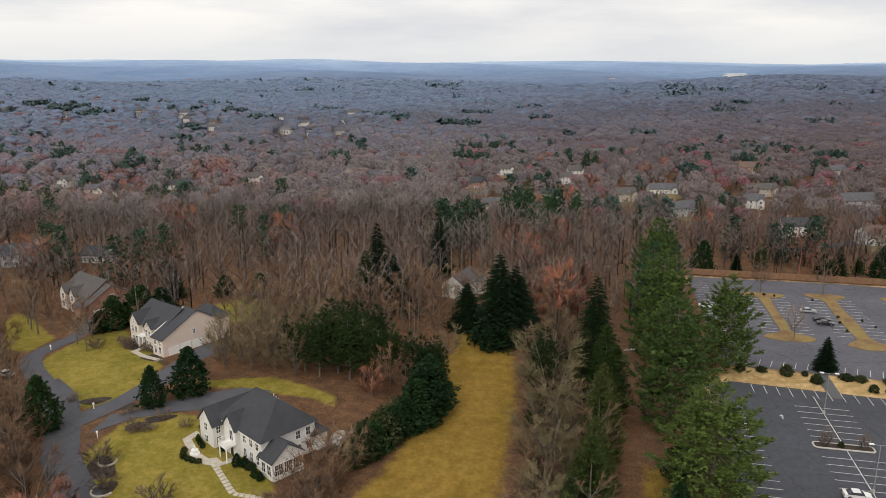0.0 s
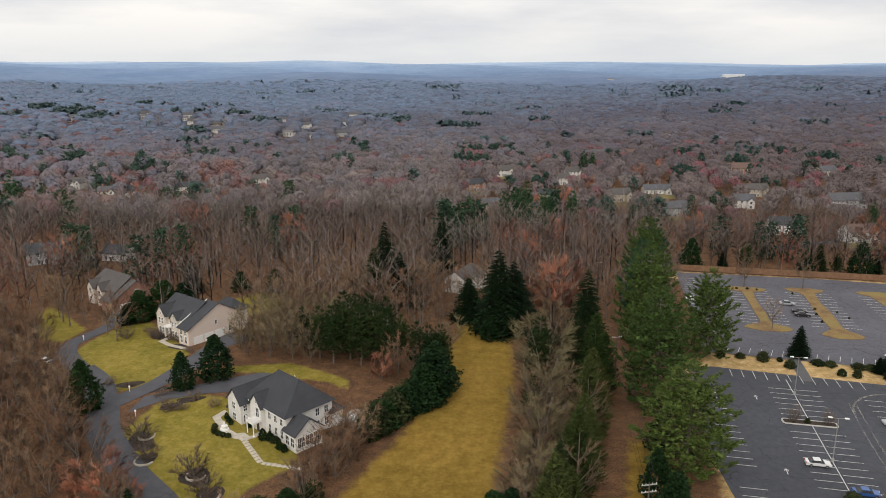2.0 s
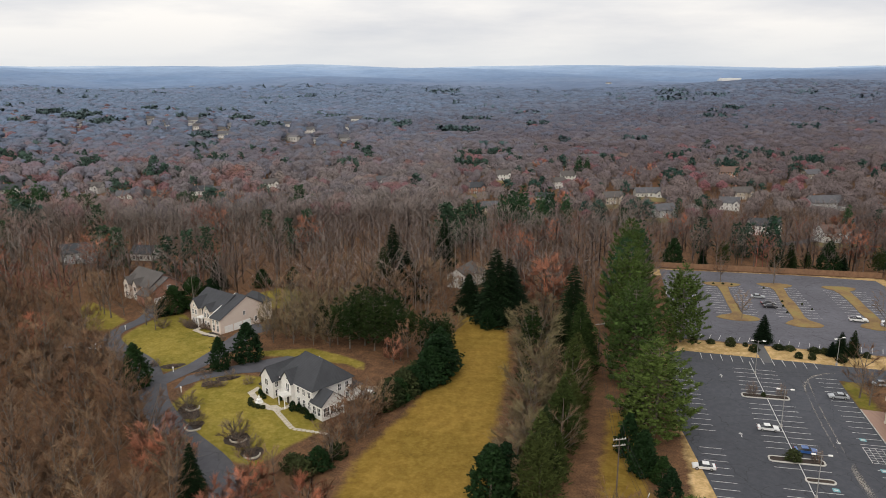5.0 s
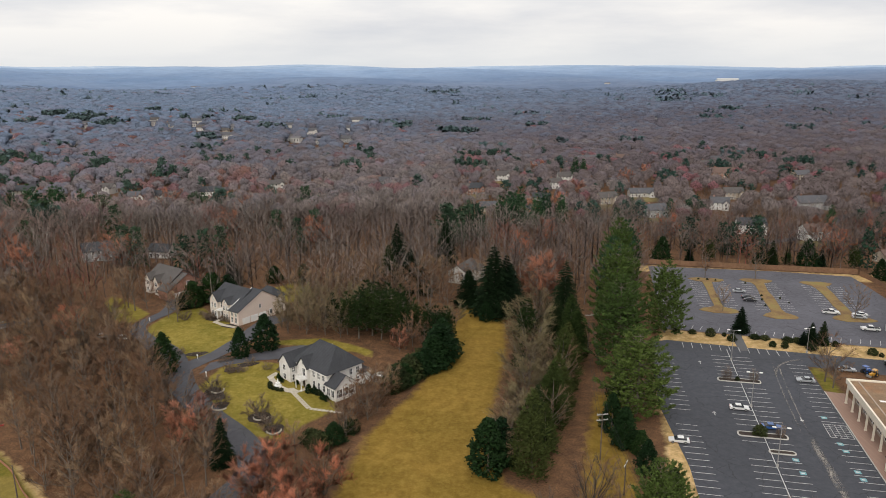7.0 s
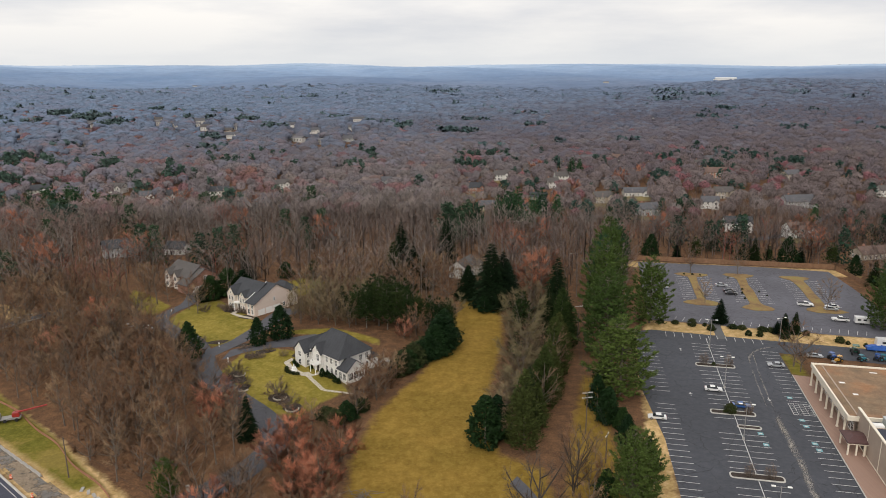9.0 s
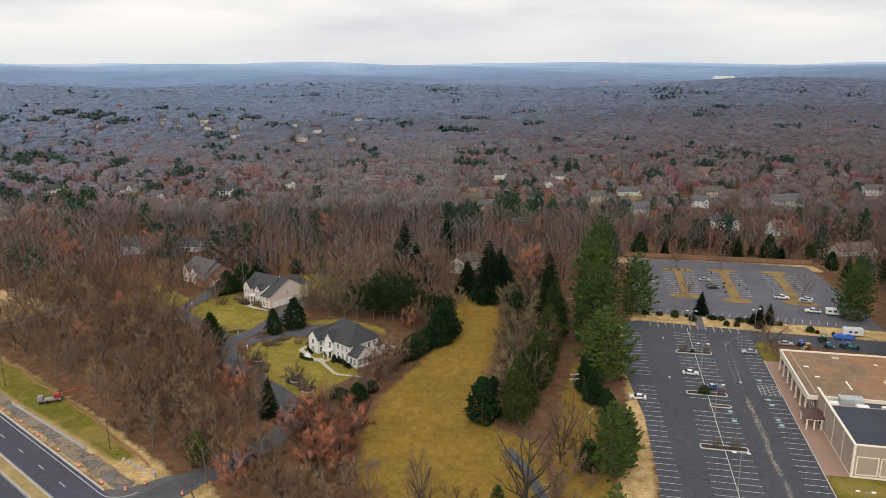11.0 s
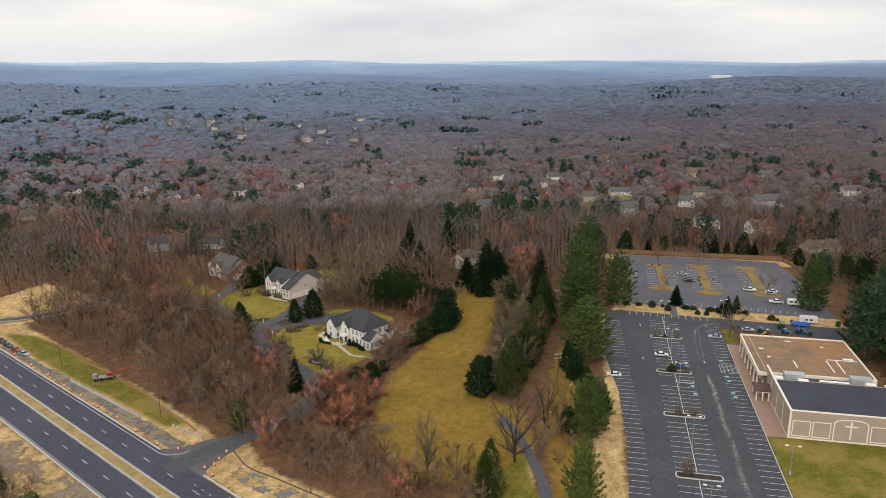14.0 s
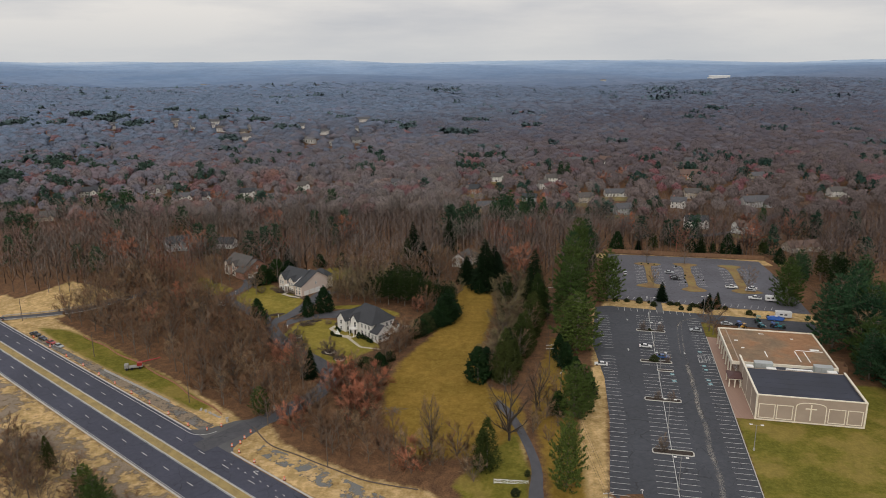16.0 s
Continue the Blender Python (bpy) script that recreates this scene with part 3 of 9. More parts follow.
def rusty_roof():
    """Gravel roof stained by rust and standing water."""
    m, n, l, b = node_mat("rust_stained_gravel")
    big = noise_node(n, l, 0.055, 5, 0.6)
    mid = noise_node(n, l, 0.4, 6, 0.72)
    fine = noise_node(n, l, 5.0, 4, 0.7)
    c = ramp_node(n, l, big, [(0.40, (0.140, 0.105, 0.066)), (0.49, (0.245, 0.142, 0.075)), (0.57, (0.390, 0.150, 0.048))])
    c = mix_node(n, l, 0.45, c, ramp_node(n, l, mid, [(0.38, (0.130, 0.080, 0.052)), (0.5, (0.240, 0.150, 0.090)), (0.62, (0.360, 0.250, 0.150))]))
    c = mix_node(n, l, 0.3, c, ramp_node(n, l, fine, [(0.35, (0.10, 0.065, 0.04)), (0.65, (0.38, 0.27, 0.17))]))
    l.new(c, b.inputs["Base Color"])
    b.inputs["Roughness"].default_value = 0.95
    bump_node(n, l, fine, 0.3, 0.03, b)
    return m


M_GRAVEL_ROOF = rusty_roof()


# ---- building parts ----
def gable_prism(bm, x0, x1, y0, y1, z0, ze, zr, along="x"):
    """Walls of a block with gables, closed on top by the roof planes."""
    if along == "x":
        ym = (y0 + y1) / 2
        pts = [(x0, y0, z0), (x1, y0, z0), (x1, y1, z0), (x0, y1, z0), (x0, y0, ze), (x1, y0, ze), (x1, y1, ze), (x0, y1, ze), (x0, ym, zr), (x1, ym, zr)]
        faces = [(0, 1, 5, 4), (2, 3, 7, 6), (1, 2, 6, 9, 5), (3, 0, 4, 8, 7), (4, 5, 9, 8), (6, 7, 8, 9), (3, 2, 1, 0)]
    else:
        xm = (x0 + x1) / 2
        pts = [(x0, y0, z0), (x1, y0, z0), (x1, y1, z0), (x0, y1, z0), (x0, y0, ze), (x1, y0, ze), (x1, y1, ze), (x0, y1, ze), (xm, y0, zr), (xm, y1, zr)]
        faces = [(0, 1, 5, 8, 4), (2, 3, 7, 9, 6), (1, 2, 6, 5), (3, 0, 4, 7), (4, 8, 9, 7), (5, 6, 9, 8), (3, 2, 1, 0)]
    add_solid(bm, pts, faces)


def slab(bm, quad, t=0.16):
    """A roof plane with thickness."""
    a = [Vector(p) for p in quad]
    nrm = (a[1] - a[0]).cross(a[2] - a[0]).normalized()
    if nrm.z < 0:
        nrm = -nrm
    lo = [p + nrm * 0.012 for p in a]
    hi = [p + nrm * t for p in a]
    n = len(a)
    add_solid(bm, lo + hi, [tuple(range(n))[::-1], tuple(range(n, 2 * n))] + [(i, (i + 1) % n, n + (i + 1) % n, n + i) for i in range(n)])


def gable_roof(x0, x1, y0, y1, ze, zr, along="x", o=0.4, mat=None, parent=None, label=""):
    bm = bmesh.new()
    if along == "x":
        ym, h = (y0 + y1) / 2, (y1 - y0) / 2
        dz = (zr - ze) / h * o
        slab(bm, [(x0 - o, y0 - o, ze - dz), (x1 + o, y0 - o, ze - dz), (x1 + o, ym, zr), (x0 - o, ym, zr)])
        slab(bm, [(x0 - o, ym, zr), (x1 + o, ym, zr), (x1 + o, y1 + o, ze - dz), (x0 - o, y1 + o, ze - dz)])
        add_tube(bm, (x0 - o, ym, zr + 0.13), (x1 + o, ym, zr + 0.13), 0.12, 0.12, 6)
    else:
        xm, h = (x0 + x1) / 2, (x1 - x0) / 2
        dz = (zr - ze) / h * o
        slab(bm, [(x0 - o, y0 - o, ze - dz), (xm, y0 - o, zr), (xm, y1 + o, zr), (x0 - o, y1 + o, ze - dz)])
        slab(bm, [(xm, y0 - o, zr), (x1 + o, y0 - o, ze - dz), (x1 + o, y1 + o, ze - dz), (xm, y1 + o, zr)])
        add_tube(bm, (xm, y0 - o, zr + 0.13), (xm, y1 + o, zr + 0.13), 0.12, 0.12, 6)
    return part("roof", bm, mat or M_SHINGLE, parent, label)


def hip_roof(x0, x1, y0, y1, ze, zr, ra, rb, o=0.5, mat=None, parent=None, label=""):
    """A hip roof with its ridge along x from ra to rb."""
    ym = (y0 + y1) / 2
    k = (zr - ze) / ((y1 - y0) / 2) * o
    a, b, c, d = (x0 - o, y0 - o, ze - k), (x1 + o, y0 - o, ze - k), (x1 + o, y1 + o, ze - k), (x0 - o, y1 + o, ze - k)
    p, q2 = (ra, ym, zr), (rb, ym, zr)
    bm = bmesh.new()
    slab(bm, [a, b, q2, p])
    slab(bm, [c, d, p, q2])
    slab(bm, [b, c, q2])
    slab(bm, [d, a, p])
    for s, e in ((a, p), (d, p), (b, q2), (c, q2), (p, q2)):
        add_tube(bm, Vector(s) + Vector((0, 0, 0.14)), Vector(e) + Vector((0, 0, 0.14)), 0.11, 0.11, 5)
    return part("roof", bm, mat or M_SHINGLE, parent, label)


M_UNIT = plain("painted_plant_casing", (0.42, 0.45, 0.42), 0.5, 0.12, 0.8, 8.0, 0.1)
WINDOW_CACHE = {}


def window(parent, face, x, y, z, w, h, panes=2, name="window"):
    """A window on a wall that faces south, east, west or north of its house; the origin lies on the wall."""
    key = (round(w, 2), round(h, 2), panes, name)
    if key not in WINDOW_CACHE:
        bm = bmesh.new()
        xs, zs = [-w / 2 - 0.12, -w / 2], [-0.12, 0, h * 0.5 - 0.03, h * 0.5 + 0.03, h, h + 0.12]
        for k in range(1, panes):
            xs += [-w / 2 + w * k / panes - 0.03, -w / 2 + w * k / panes + 0.03]
        xs += [w / 2, w / 2 + 0.12]
        grid = [[bm.verts.new((a, -0.08, b)) for b in zs] for a in xs]
        for i in range(len(xs) - 1):
            for j in range(5):
                if i % 2 == 0 or j % 2 == 0:
                    bm.faces.new((grid[i][j], grid[i + 1][j], grid[i + 1][j + 1], grid[i][j + 1]))
        back = bmesh.ops.extrude_face_region(bm, geom=bm.faces[:])["geom"]
        bmesh.ops.translate(bm, vec=(0, 0.13, 0), verts=[q for q in back if isinstance(q, bmesh.types.BMVert)])
        bmesh.ops.recalc_face_normals(bm, faces=bm.faces[:])
        bmesh.ops.delete(bm, geom=[q for q in bm.faces if q.calc_center_median().y > 0.04], context="FACES_ONLY")
        fm = bpy.data.meshes.new("window_frame")
        bm.to_mesh(fm)
        bm.free()
        fm.materials.append(M_TRIM)
        bm = box(-w / 2, w / 2, -0.03, 0.04, 0, h)
        pm = bpy.data.meshes.new("pane")
        bm.to_mesh(pm)
        bm.free()
        pm.materials.append(M_GLASS)
        WINDOW_CACHE[key] = (fm, pm)
    fm, pm = WINDOW_CACHE[key]
    ob = new(name, fm)
    ob.parent = parent
    ob.matrix_basis = pose(x, y, z, 0, 0, {"s": 0, "e": 90, "n": 180, "w": -90}[face])
    p = new("pane", pm)
    p.parent = ob
    return ob


def door(parent, face, x, y, z, w, h, mat, name="door", rows=0):
    bm = bmesh.new()
    add_box(bm, -w / 2, w / 2, -0.05, 0.05, 0, h)
    for k in range(rows):
        for c in range(4):
            add_box(bm, -w / 2 + w * (c + 0.12) / 4, -w / 2 + w * (c + 0.88) / 4, -0.075, -0.045, h * (k + 0.12) / rows, h * (k + 0.88) / rows)
    ob = part(name, bm, mat, parent)
    ob.matrix_basis = pose(x, y, z, 0, 0, {"s": 0, "e": 90, "n": 180, "w": -90}[face])
    bm = bmesh.new()
    for x0, x1, z0, z1 in ((-w / 2 - 0.13, -w / 2 + 0.004, 0, h + 0.13), (w / 2 - 0.004, w / 2 + 0.13, 0, h + 0.13), (-w / 2 + 0.004, w / 2 - 0.004, h, h + 0.13)):
        add_box(bm, x0, x1, -0.085, 0.05, z0, z1)
    part("door_frame", bm, M_TRIM, ob)
    return ob


def chimney(parent, x, y, z0, z1, mat, w=0.9, d=0.7):
    bm = bmesh.new()
    add_box(bm, x - w / 2, x + w / 2, y - d / 2, y + d / 2, z0, z1)
    add_box(bm, x - w / 2 - 0.08, x + w / 2 + 0.08, y - d / 2 - 0.08, y + d / 2 + 0.08, z1 - 0.25, z1 - 0.002)
    add_tube(bm, (x, y, z1 - 0.1), (x, y, z1 + 0.35), 0.16, 0.13, 8)
    return part("chimney", bm, mat, parent)


# ---- church ----
def church():
    ox, oy = lot(30.2, 8.5)
    t = thing("church", "low taupe stucco church hall with cream trim and flat roofs", "church", at=(ox, oy, 0), turn=-13)
    # south hall
    bm = bmesh.new()
    for b in ((0, 31, 0, 0.35, -0.3, 8.2), (0, 0.35, 0.35, 31, -0.3, 8.2), (30.65, 31, 0.35, 22, -0.3, 8.2), (0.35, 31, 21.65, 22, -0.3, 7.7)):
        add_box(bm, *b)
    part("hall_wall", bm, M_STUCCO, t)
    bm = bmesh.new()
    add_box(bm, 0.35, 30.65, 0.35, 21.65, 7.4, 7.62)
    membrane = part("flat_roof", bm, M_MEMBRANE, t, "black membrane flat roof")
    for k in range(1, 6):
        part("roof_seam", box(0.35, 30.65, 0.35 + k * 3.6 - 0.06, 0.35 + k * 3.6 + 0.06, 7.615, 7.64), M_MEMBRANE, membrane)
    bm = bmesh.new()
    for b in ((-0.1, 31.1, -0.12, 0.5, 8.2, 8.42), (-0.1, 0.5, 0.5, 31, 8.2, 8.42), (30.5, 31.1, 0.5, 22, 8.2, 8.42)):
        add_box(bm, *b)
    part("coping", bm, M_CREAM, t, "cream metal coping round the roof edge")
    bm = bmesh.new()
    for b in ((-0.06, 31.06, -0.06, 0.004, -0.1, 0.42), (-0.06, 0.45, -0.055, 0.003, 0.42, 8.2), (30.6, 31.06, -0.055, 0.003, 0.42, 8.2), (-0.062, 0.004, 0.01, 31, -0.1, 0.42),
              (-0.055, 0.003, 0.01, 0.45, 0.42, 8.2), (-0.055, 0.003, 7.3, 7.6, 0.42, 8.2), (-0.055, 0.003, 14.8, 15.1, 0.42, 8.2), (-0.055, 0.003, 22.5, 22.8, 0.42, 8.2)):
        add_box(bm, *b)
    part("wall_trim", bm, M_CREAM, t, "cream base band and corner boards")

    def panel(x0, x1, z0, z1, w=0.24):
        bm = bmesh.new()
        for b in ((x0, x1, -0.08, 0.004, z0, z0 + w), (x0, x1, -0.08, 0.004, z1 - w, z1), (x0, x0 + w, -0.078, 0.004, z0 + w, z1 - w), (x1 - w, x1, -0.078, 0.004, z0 + w, z1 - w)):
            add_box(bm, *b)
        part("panel_frame", bm, M_CREAM, t, "raised cream rectangle on the front wall")

    for x0, x1 in ((0.85, 5.6), (6.0, 10.7), (20.6, 25.4), (25.9, 30.2)):
        panel(x0, x1, 0.75, 5.5)
    bm = bmesh.new()
    ax0, ax1, zs, w = 11.3, 20.1, 5.2, 0.28
    for b in ((ax0, ax0 + w, -0.08, 0.004, 0.42, zs), (ax1 - w, ax1, -0.08, 0.004, 0.42, zs)):
        add_box(bm, *b)
    n, xm, hw = 16, (ax0 + ax1) / 2, (ax1 - ax0) / 2
    for i in range(n):
        pts = []
        for a in (math.pi * i / n, math.pi * (i + 1) / n):
            for rr, dz in ((hw, 1.75), (hw - w, 1.75 - w)):
                c, s = math.cos(a), math.sin(a)
                c, s = math.copysign(abs(c) ** 0.75, c), s ** 0.75
                pts.append((xm - rr * c, zs + dz * s))
        (x1, z1), (x2, z2), (x3, z3), (x4, z4) = pts
        add_solid(bm, [(x1, -0.08, z1), (x3, -0.08, z3), (x4, -0.08, z4), (x2, -0.08, z2), (x1, 0.004, z1), (x3, 0.004, z3), (x4, 0.004, z4), (x2, 0.004, z2)],
                  [(0, 1, 2, 3), (7, 6, 5, 4), (0, 4, 5, 1), (1, 5, 6, 2), (2, 6, 7, 3), (3, 7, 4, 0)])
    part("arch_frame", bm, M_CREAM, t, "raised cream arch on the front wall")
    bm = bmesh.new()
    add_box(bm, 15.5, 15.88, -0.16, 0.004, 1.1, 6.3)
    add_box(bm, 14.1, 15.5, -0.158, 0.004, 4.75, 5.1)
    add_box(bm, 15.88, 17.28, -0.158, 0.004, 4.75, 5.1)
    part("cross", bm, M_CREAM, t, "large plain cream cross on the front wall")
    # trench with roof plant
    bm = bmesh.new()
    add_box(bm, 0.36, 31, 22, 29.6, 5.2, 5.6)
    part("plant_deck", bm, M_MEMBRANE, t, "sunken dark deck between the roofs")
    for x, y, wx, wy, h in ((3.8, 23.6, 5.6, 2.6, 3.1), (22.6, 24.2, 5.6, 2.6, 2.9)):
        unit_ob = part("air_handler", box(x, x + wx, y, y + wy, 5.6, 5.6 + h, 0.06), M_UNIT, t, "pale grey-green rooftop air handling unit")
        part("hood", box(x - 0.12, x + wx + 0.12, y - 0.12, y + wy + 0.12, 5.6 + h, 5.72 + h, 0.03), M_METAL, unit_ob)
        for k in range(3):
            part("access_panel", box(x + 0.25 + k * (wx - 0.3) / 3, x + (k + 1) * (wx - 0.3) / 3, y - 0.04, y + 0.01, 6.1, 5.4 + h, 0.01), M_METAL, unit_ob)
        part("duct", box(x + wx * 0.6, x + wx * 0.6 + 3.0, y - 1.9, y - 0.3, 5.6, 7.9, 0.08), M_TRIM, t, "white rooftop duct box")
    part("duct", box(0.9, 3.2, 22.6, 24.2, 5.6, 7.9, 0.08), M_TRIM, t, "white rooftop duct box")
    part("duct", box(13.4, 21.5, 22.5, 23.6, 5.6, 7.75, 0.05), M_TRIM, t, "long white duct along the roof")
    # black plates on the duct face stand in for dark louvre openings
    for k in range(12):
        part("duct_louvre", box(13.6 + k * 0.65, 14.05 + k * 0.65, 22.44, 22.51, 7.2, 7.65), M_DARK, t)
    # north wing
    bm = bmesh.new()
    for b in ((0, 31.2, 29.6, 29.95, -0.3, 6.2), (0, 31.2, 61.6, 61.95, -0.3, 6.2), (0, 0.35, 29.95, 61.6, -0.3, 6.2), (30.85, 31.2, 29.95, 61.6, -0.3, 6.2)):
        add_box(bm, *b)
    part("wing_wall", bm, M_STUCCO, t)
    bm = bmesh.new()
    add_box(bm, -2.3, 31.0, 29.8, 61.9, 5.7, 6.12)
    part("gravel_roof", bm, M_GRAVEL_ROOF, t, "rust-stained tan gravel flat roof")
    bm = bmesh.new()
    for b in ((-2.6, 31.4, 61.75, 62.2, 5.35, 6.55), (-2.6, 31.4, 29.3, 29.79, 5.35, 6.5), (-2.6, -2.15, 29.79, 61.75, 5.35, 6.55), (30.95, 31.4, 29.79, 61.75, 5.35, 6.55)):
        add_box(bm, *b)
    part("fascia", bm, M_CREAM, t, "cream fascia round the wing roof")
    for k, (x, y, wx, wy) in enumerate(((1.5, 50, 1.4, 0.9), (2.8, 43, 1.2, 0.8), (11.5, 58.5, 1.9, 0.5), (21.3, 44.0, 9, 0.5), (10.2, 36, 0.4, 5.5), (20.6, 34, 0.35, 9.4), (23.6, 34, 0.35, 9.6), (22, 55, 1.0, 0.7), (26.5, 45, 3.0, 1.4))):
        bm = box(x, x + wx, y, y + wy, 6.12, 6.155 if wx * wy > 1 else 6.2)
        part("roof_patch", bm, M_TRIM, t, "white repair patch on the gravel roof")
    for k in range(7):
        y = 31.5 + k * 4.9
        bm = bmesh.new()
        add_box(bm, -2.5, -2.1, y - 0.2, y + 0.2, -0.3, 5.36)
        add_box(bm, -2.58, -2.02, y - 0.28, y + 0.28, -0.3, 0.4)
        part("column", bm, M_CREAM, t, "square cream column of the covered walk")
        if k < 6:
            window(t, "w", 0, y + 1.5, 1.0, 1.5, 2.4, 2)
            window(t, "w", 0, y + 3.4, 1.0, 1.5, 2.4, 2)
            part("header_beam", box(-2.45, -2.15, y + 0.2, y + 4.7, 4.6, 5.35), M_CREAM, t)
    # entrance canopy
    bm = bmesh.new()
    add_solid(bm, [(-4.5, 21.6, 3.5), (0.0, 21.6, 3.5), (0.0, 28.0, 3.5), (-4.5, 28.0, 3.5), (-4.5, 21.6, 3.25), (0.0, 21.6, 3.25), (0.0, 28.0, 3.25), (-4.5, 28.0, 3.25), (-2.6, 24.0, 4.3), (0.0, 24.0, 4.3), (0.0, 25.6, 4.3), (-2.6, 25.6, 4.3)],
              [(4, 5, 6, 7), (0, 1, 5, 4), (2, 3, 7, 6), (3, 0, 4, 7), (0, 8, 9, 1), (2, 10, 11, 3), (3, 11, 8, 0), (8, 11, 10, 9), (1, 9, 10, 2), (1, 2, 6, 5)])
    canopy = part("entrance_canopy", bm, M_CANOPY, t, "maroon hipped canopy over the entrance")
    part("canopy_beam", box(-4.4, -0.005, 21.7, 27.9, 3.0, 3.24), M_CREAM, canopy)
    for x, y in ((-4.1, 22.0), (-4.1, 27.6), (-0.6, 22.0), (-2.3, 22.0)):
        bm = bmesh.new()
        add_box(bm, x - 0.17, x + 0.17, y - 0.17, y + 0.17, -0.2, 3.0)
        part("post", bm, M_CREAM, canopy)
    door(t, "w", -0.004, 24.8, 0, 2.4, 2.5, M_DOOR_DARK)
    # bin enclosure
    e = thing("bin_enclosure", "brown board enclosure behind the church", "enclosure", at=(*lot(62.5, 50), 0), turn=-13)
    for b in ((0, 6, 0, 0.12), (0, 6, 4.4, 4.52), (5.88, 6, 0.12, 4.4)):
        part("board_side", box(*b, -0.05, 2.4), M_FENCE_WOOD, e)


church()
tagged(part("plaza", sheet([lot(24.75, 8.2), lot(30.1, 8.4), lot(30.1, 70.4), lot(29.6, 75.5), lot(24.75, 76)], 0.14, 8.0, 0.2), M_PAVER), "tan brick paved walk along the church", "pavement", kind="structure")
kerb("kerb", [lot(24.6, -62 + 6 * k) for k in range(24)], 0.25, 0.15, "concrete kerb between lot and lawn")


# ---- the white house ----
def white_house():
    b = ground_z(-36, 134)
    t = thing("white_house", "large white two-storey house with charcoal hipped roofs", "house", at=(-37.7, 132.5, b), turn=-45)
    ze, zr = 6.2, 11.2
    part("main_wall", box(-6.2, 8.2, 0.6, 12.4, -1.0, ze), M_WHITE_WALL, t)
    hip_roof(-6.2, 8.2, 0.6, 12.4, ze, zr, -2.3, 5.0, 0.5, M_SHINGLE, t, "charcoal shingled hip roof")
    bm = bmesh.new()
    gable_prism(bm, -10.3, -5.2, -1.7, 10.0, -1.0, 5.1, 7.9, "y")
    part("wing_wall", bm, M_WHITE_WALL, t)
    gable_roof(-10.3, -5.2, -1.7, 10.0, 5.1, 7.9, "y", 0.35, M_SHINGLE, t)
    bm = bmesh.new()
    gable_prism(bm, 8.2, 12.1, 0.2, 6.8, -1.0, 3.4, 6.0, "x")
    part("sunroom_wall", bm, M_WHITE_WALL, t)
    gable_roof(8.0, 12.1, 0.2, 6.8, 3.4, 6.0, "x", 0.35, M_SHINGLE, t)
    bm = bmesh.new()
    gable_prism(bm, -3.2, 0.8, -0.4, 5.0, -1.0, 6.0, 8.4, "y")
    part("entry_wall", bm, M_WHITE_WALL, t)
    gable_roof(-3.2, 0.8, -0.4, 6.0, 6.0, 8.4, "y", 0.4, M_SHINGLE, t)
    part("rear_bay_wall", box(3.5, 8.6, 12.4, 15.0, -1.0, 3.2), M_WHITE_WALL, t)
    hip_roof(3.5, 8.6, 11.6, 15.0, 3.2, 4.6, 5.0, 7.0, 0.3, M_SHINGLE, t)
    # porch with a balcony
    bm = box(-1.9, 0.9, -2.6, -0.4, 2.75, 3.05)
    porch = part("porch_roof", bm, M_TRIM, t, "white columned porch with a balcony on top")
    for x in (-1.7, 0.7):
        bm = bmesh.new()
        add_tube(bm, (x, -2.4, -0.2), (x, -2.4, 2.75), 0.14, 0.12, 10)
        add_box(bm, x - 0.2, x + 0.2, -2.6, -2.2, -0.3, 0.1)
        part("column", bm, M_TRIM, porch)
    bm = bmesh.new()
    for x0, x1, y0, y1 in ((-1.9, 0.9, -2.6, -2.52), (-1.9, -1.82, -2.52, -0.41), (0.82, 0.9, -2.52, -0.41)):
        add_box(bm, x0, x1, y0, y1, 3.95, 4.05)
        add_box(bm, x0, x1, y0, y1, 3.15, 3.22)
    for k in range(15):
        add_box(bm, -1.88 + k * 0.196, -1.83 + k * 0.196, -2.58, -2.54, 3.05, 3.96)
    for k in range(1, 9):
        for x in (-1.88, 0.84):
            add_box(bm, x, x + 0.04, -2.52 + k * 0.24, -2.48 + k * 0.24, 3.05, 3.96)
    part("balcony_rail", bm, M_TRIM, porch)
    part("porch_floor", box(-2.2, 1.2, -3.0, -0.4, -0.6, 0.05), M_STONE, t)
    door(t, "s", -0.6, -0.41, 0.05, 1.1, 2.2, M_DOOR_DARK)
    window(t, "s", -0.6, -0.4, 3.3, 1.1, 2.1, 2)
    window(t, "s", -0.7, -0.4, 6.5, 0.8, 0.8, 2)
    for x in (2.4, 4.6, 6.7):
        window(t, "s", x, 0.6, 3.6, 0.9, 1.6)
        window(t, "s", x, 0.6, 0.7, 0.9, 1.7)
    window(t, "s", -4.3, 0.6, 3.6, 0.9, 1.6)
    window(t, "s", -4.3, 0.6, 0.7, 0.9, 1.7)
    for z in (0.7, 3.3):
        window(t, "s", -7.85, -1.7, z, 1.1, 1.5)
    window(t, "e", -5.2, -0.6, 0.8, 0.9, 1.6)
    window(t, "e", -5.2, -0.6, 3.2, 0.8, 1.3)
    for x in (9.2, 11.0):
        window(t, "s", x, 0.2, 0.6, 1.1, 1.9, 2)
    for y in (1.5, 3.5, 5.5):
        window(t, "e", 12.1, y, 0.5, 1.6, 2.1, 4)
    for y in (8.5, 10.8):
        window(t, "e", 8.2, y, 3.5, 0.9, 1.6)
        window(t, "e", 8.2, y, 0.7, 0.9, 1.6)
    window(t, "e", 8.2, 4.0, 4.6 + 1.6 - 1.4, 0.8, 1.1)
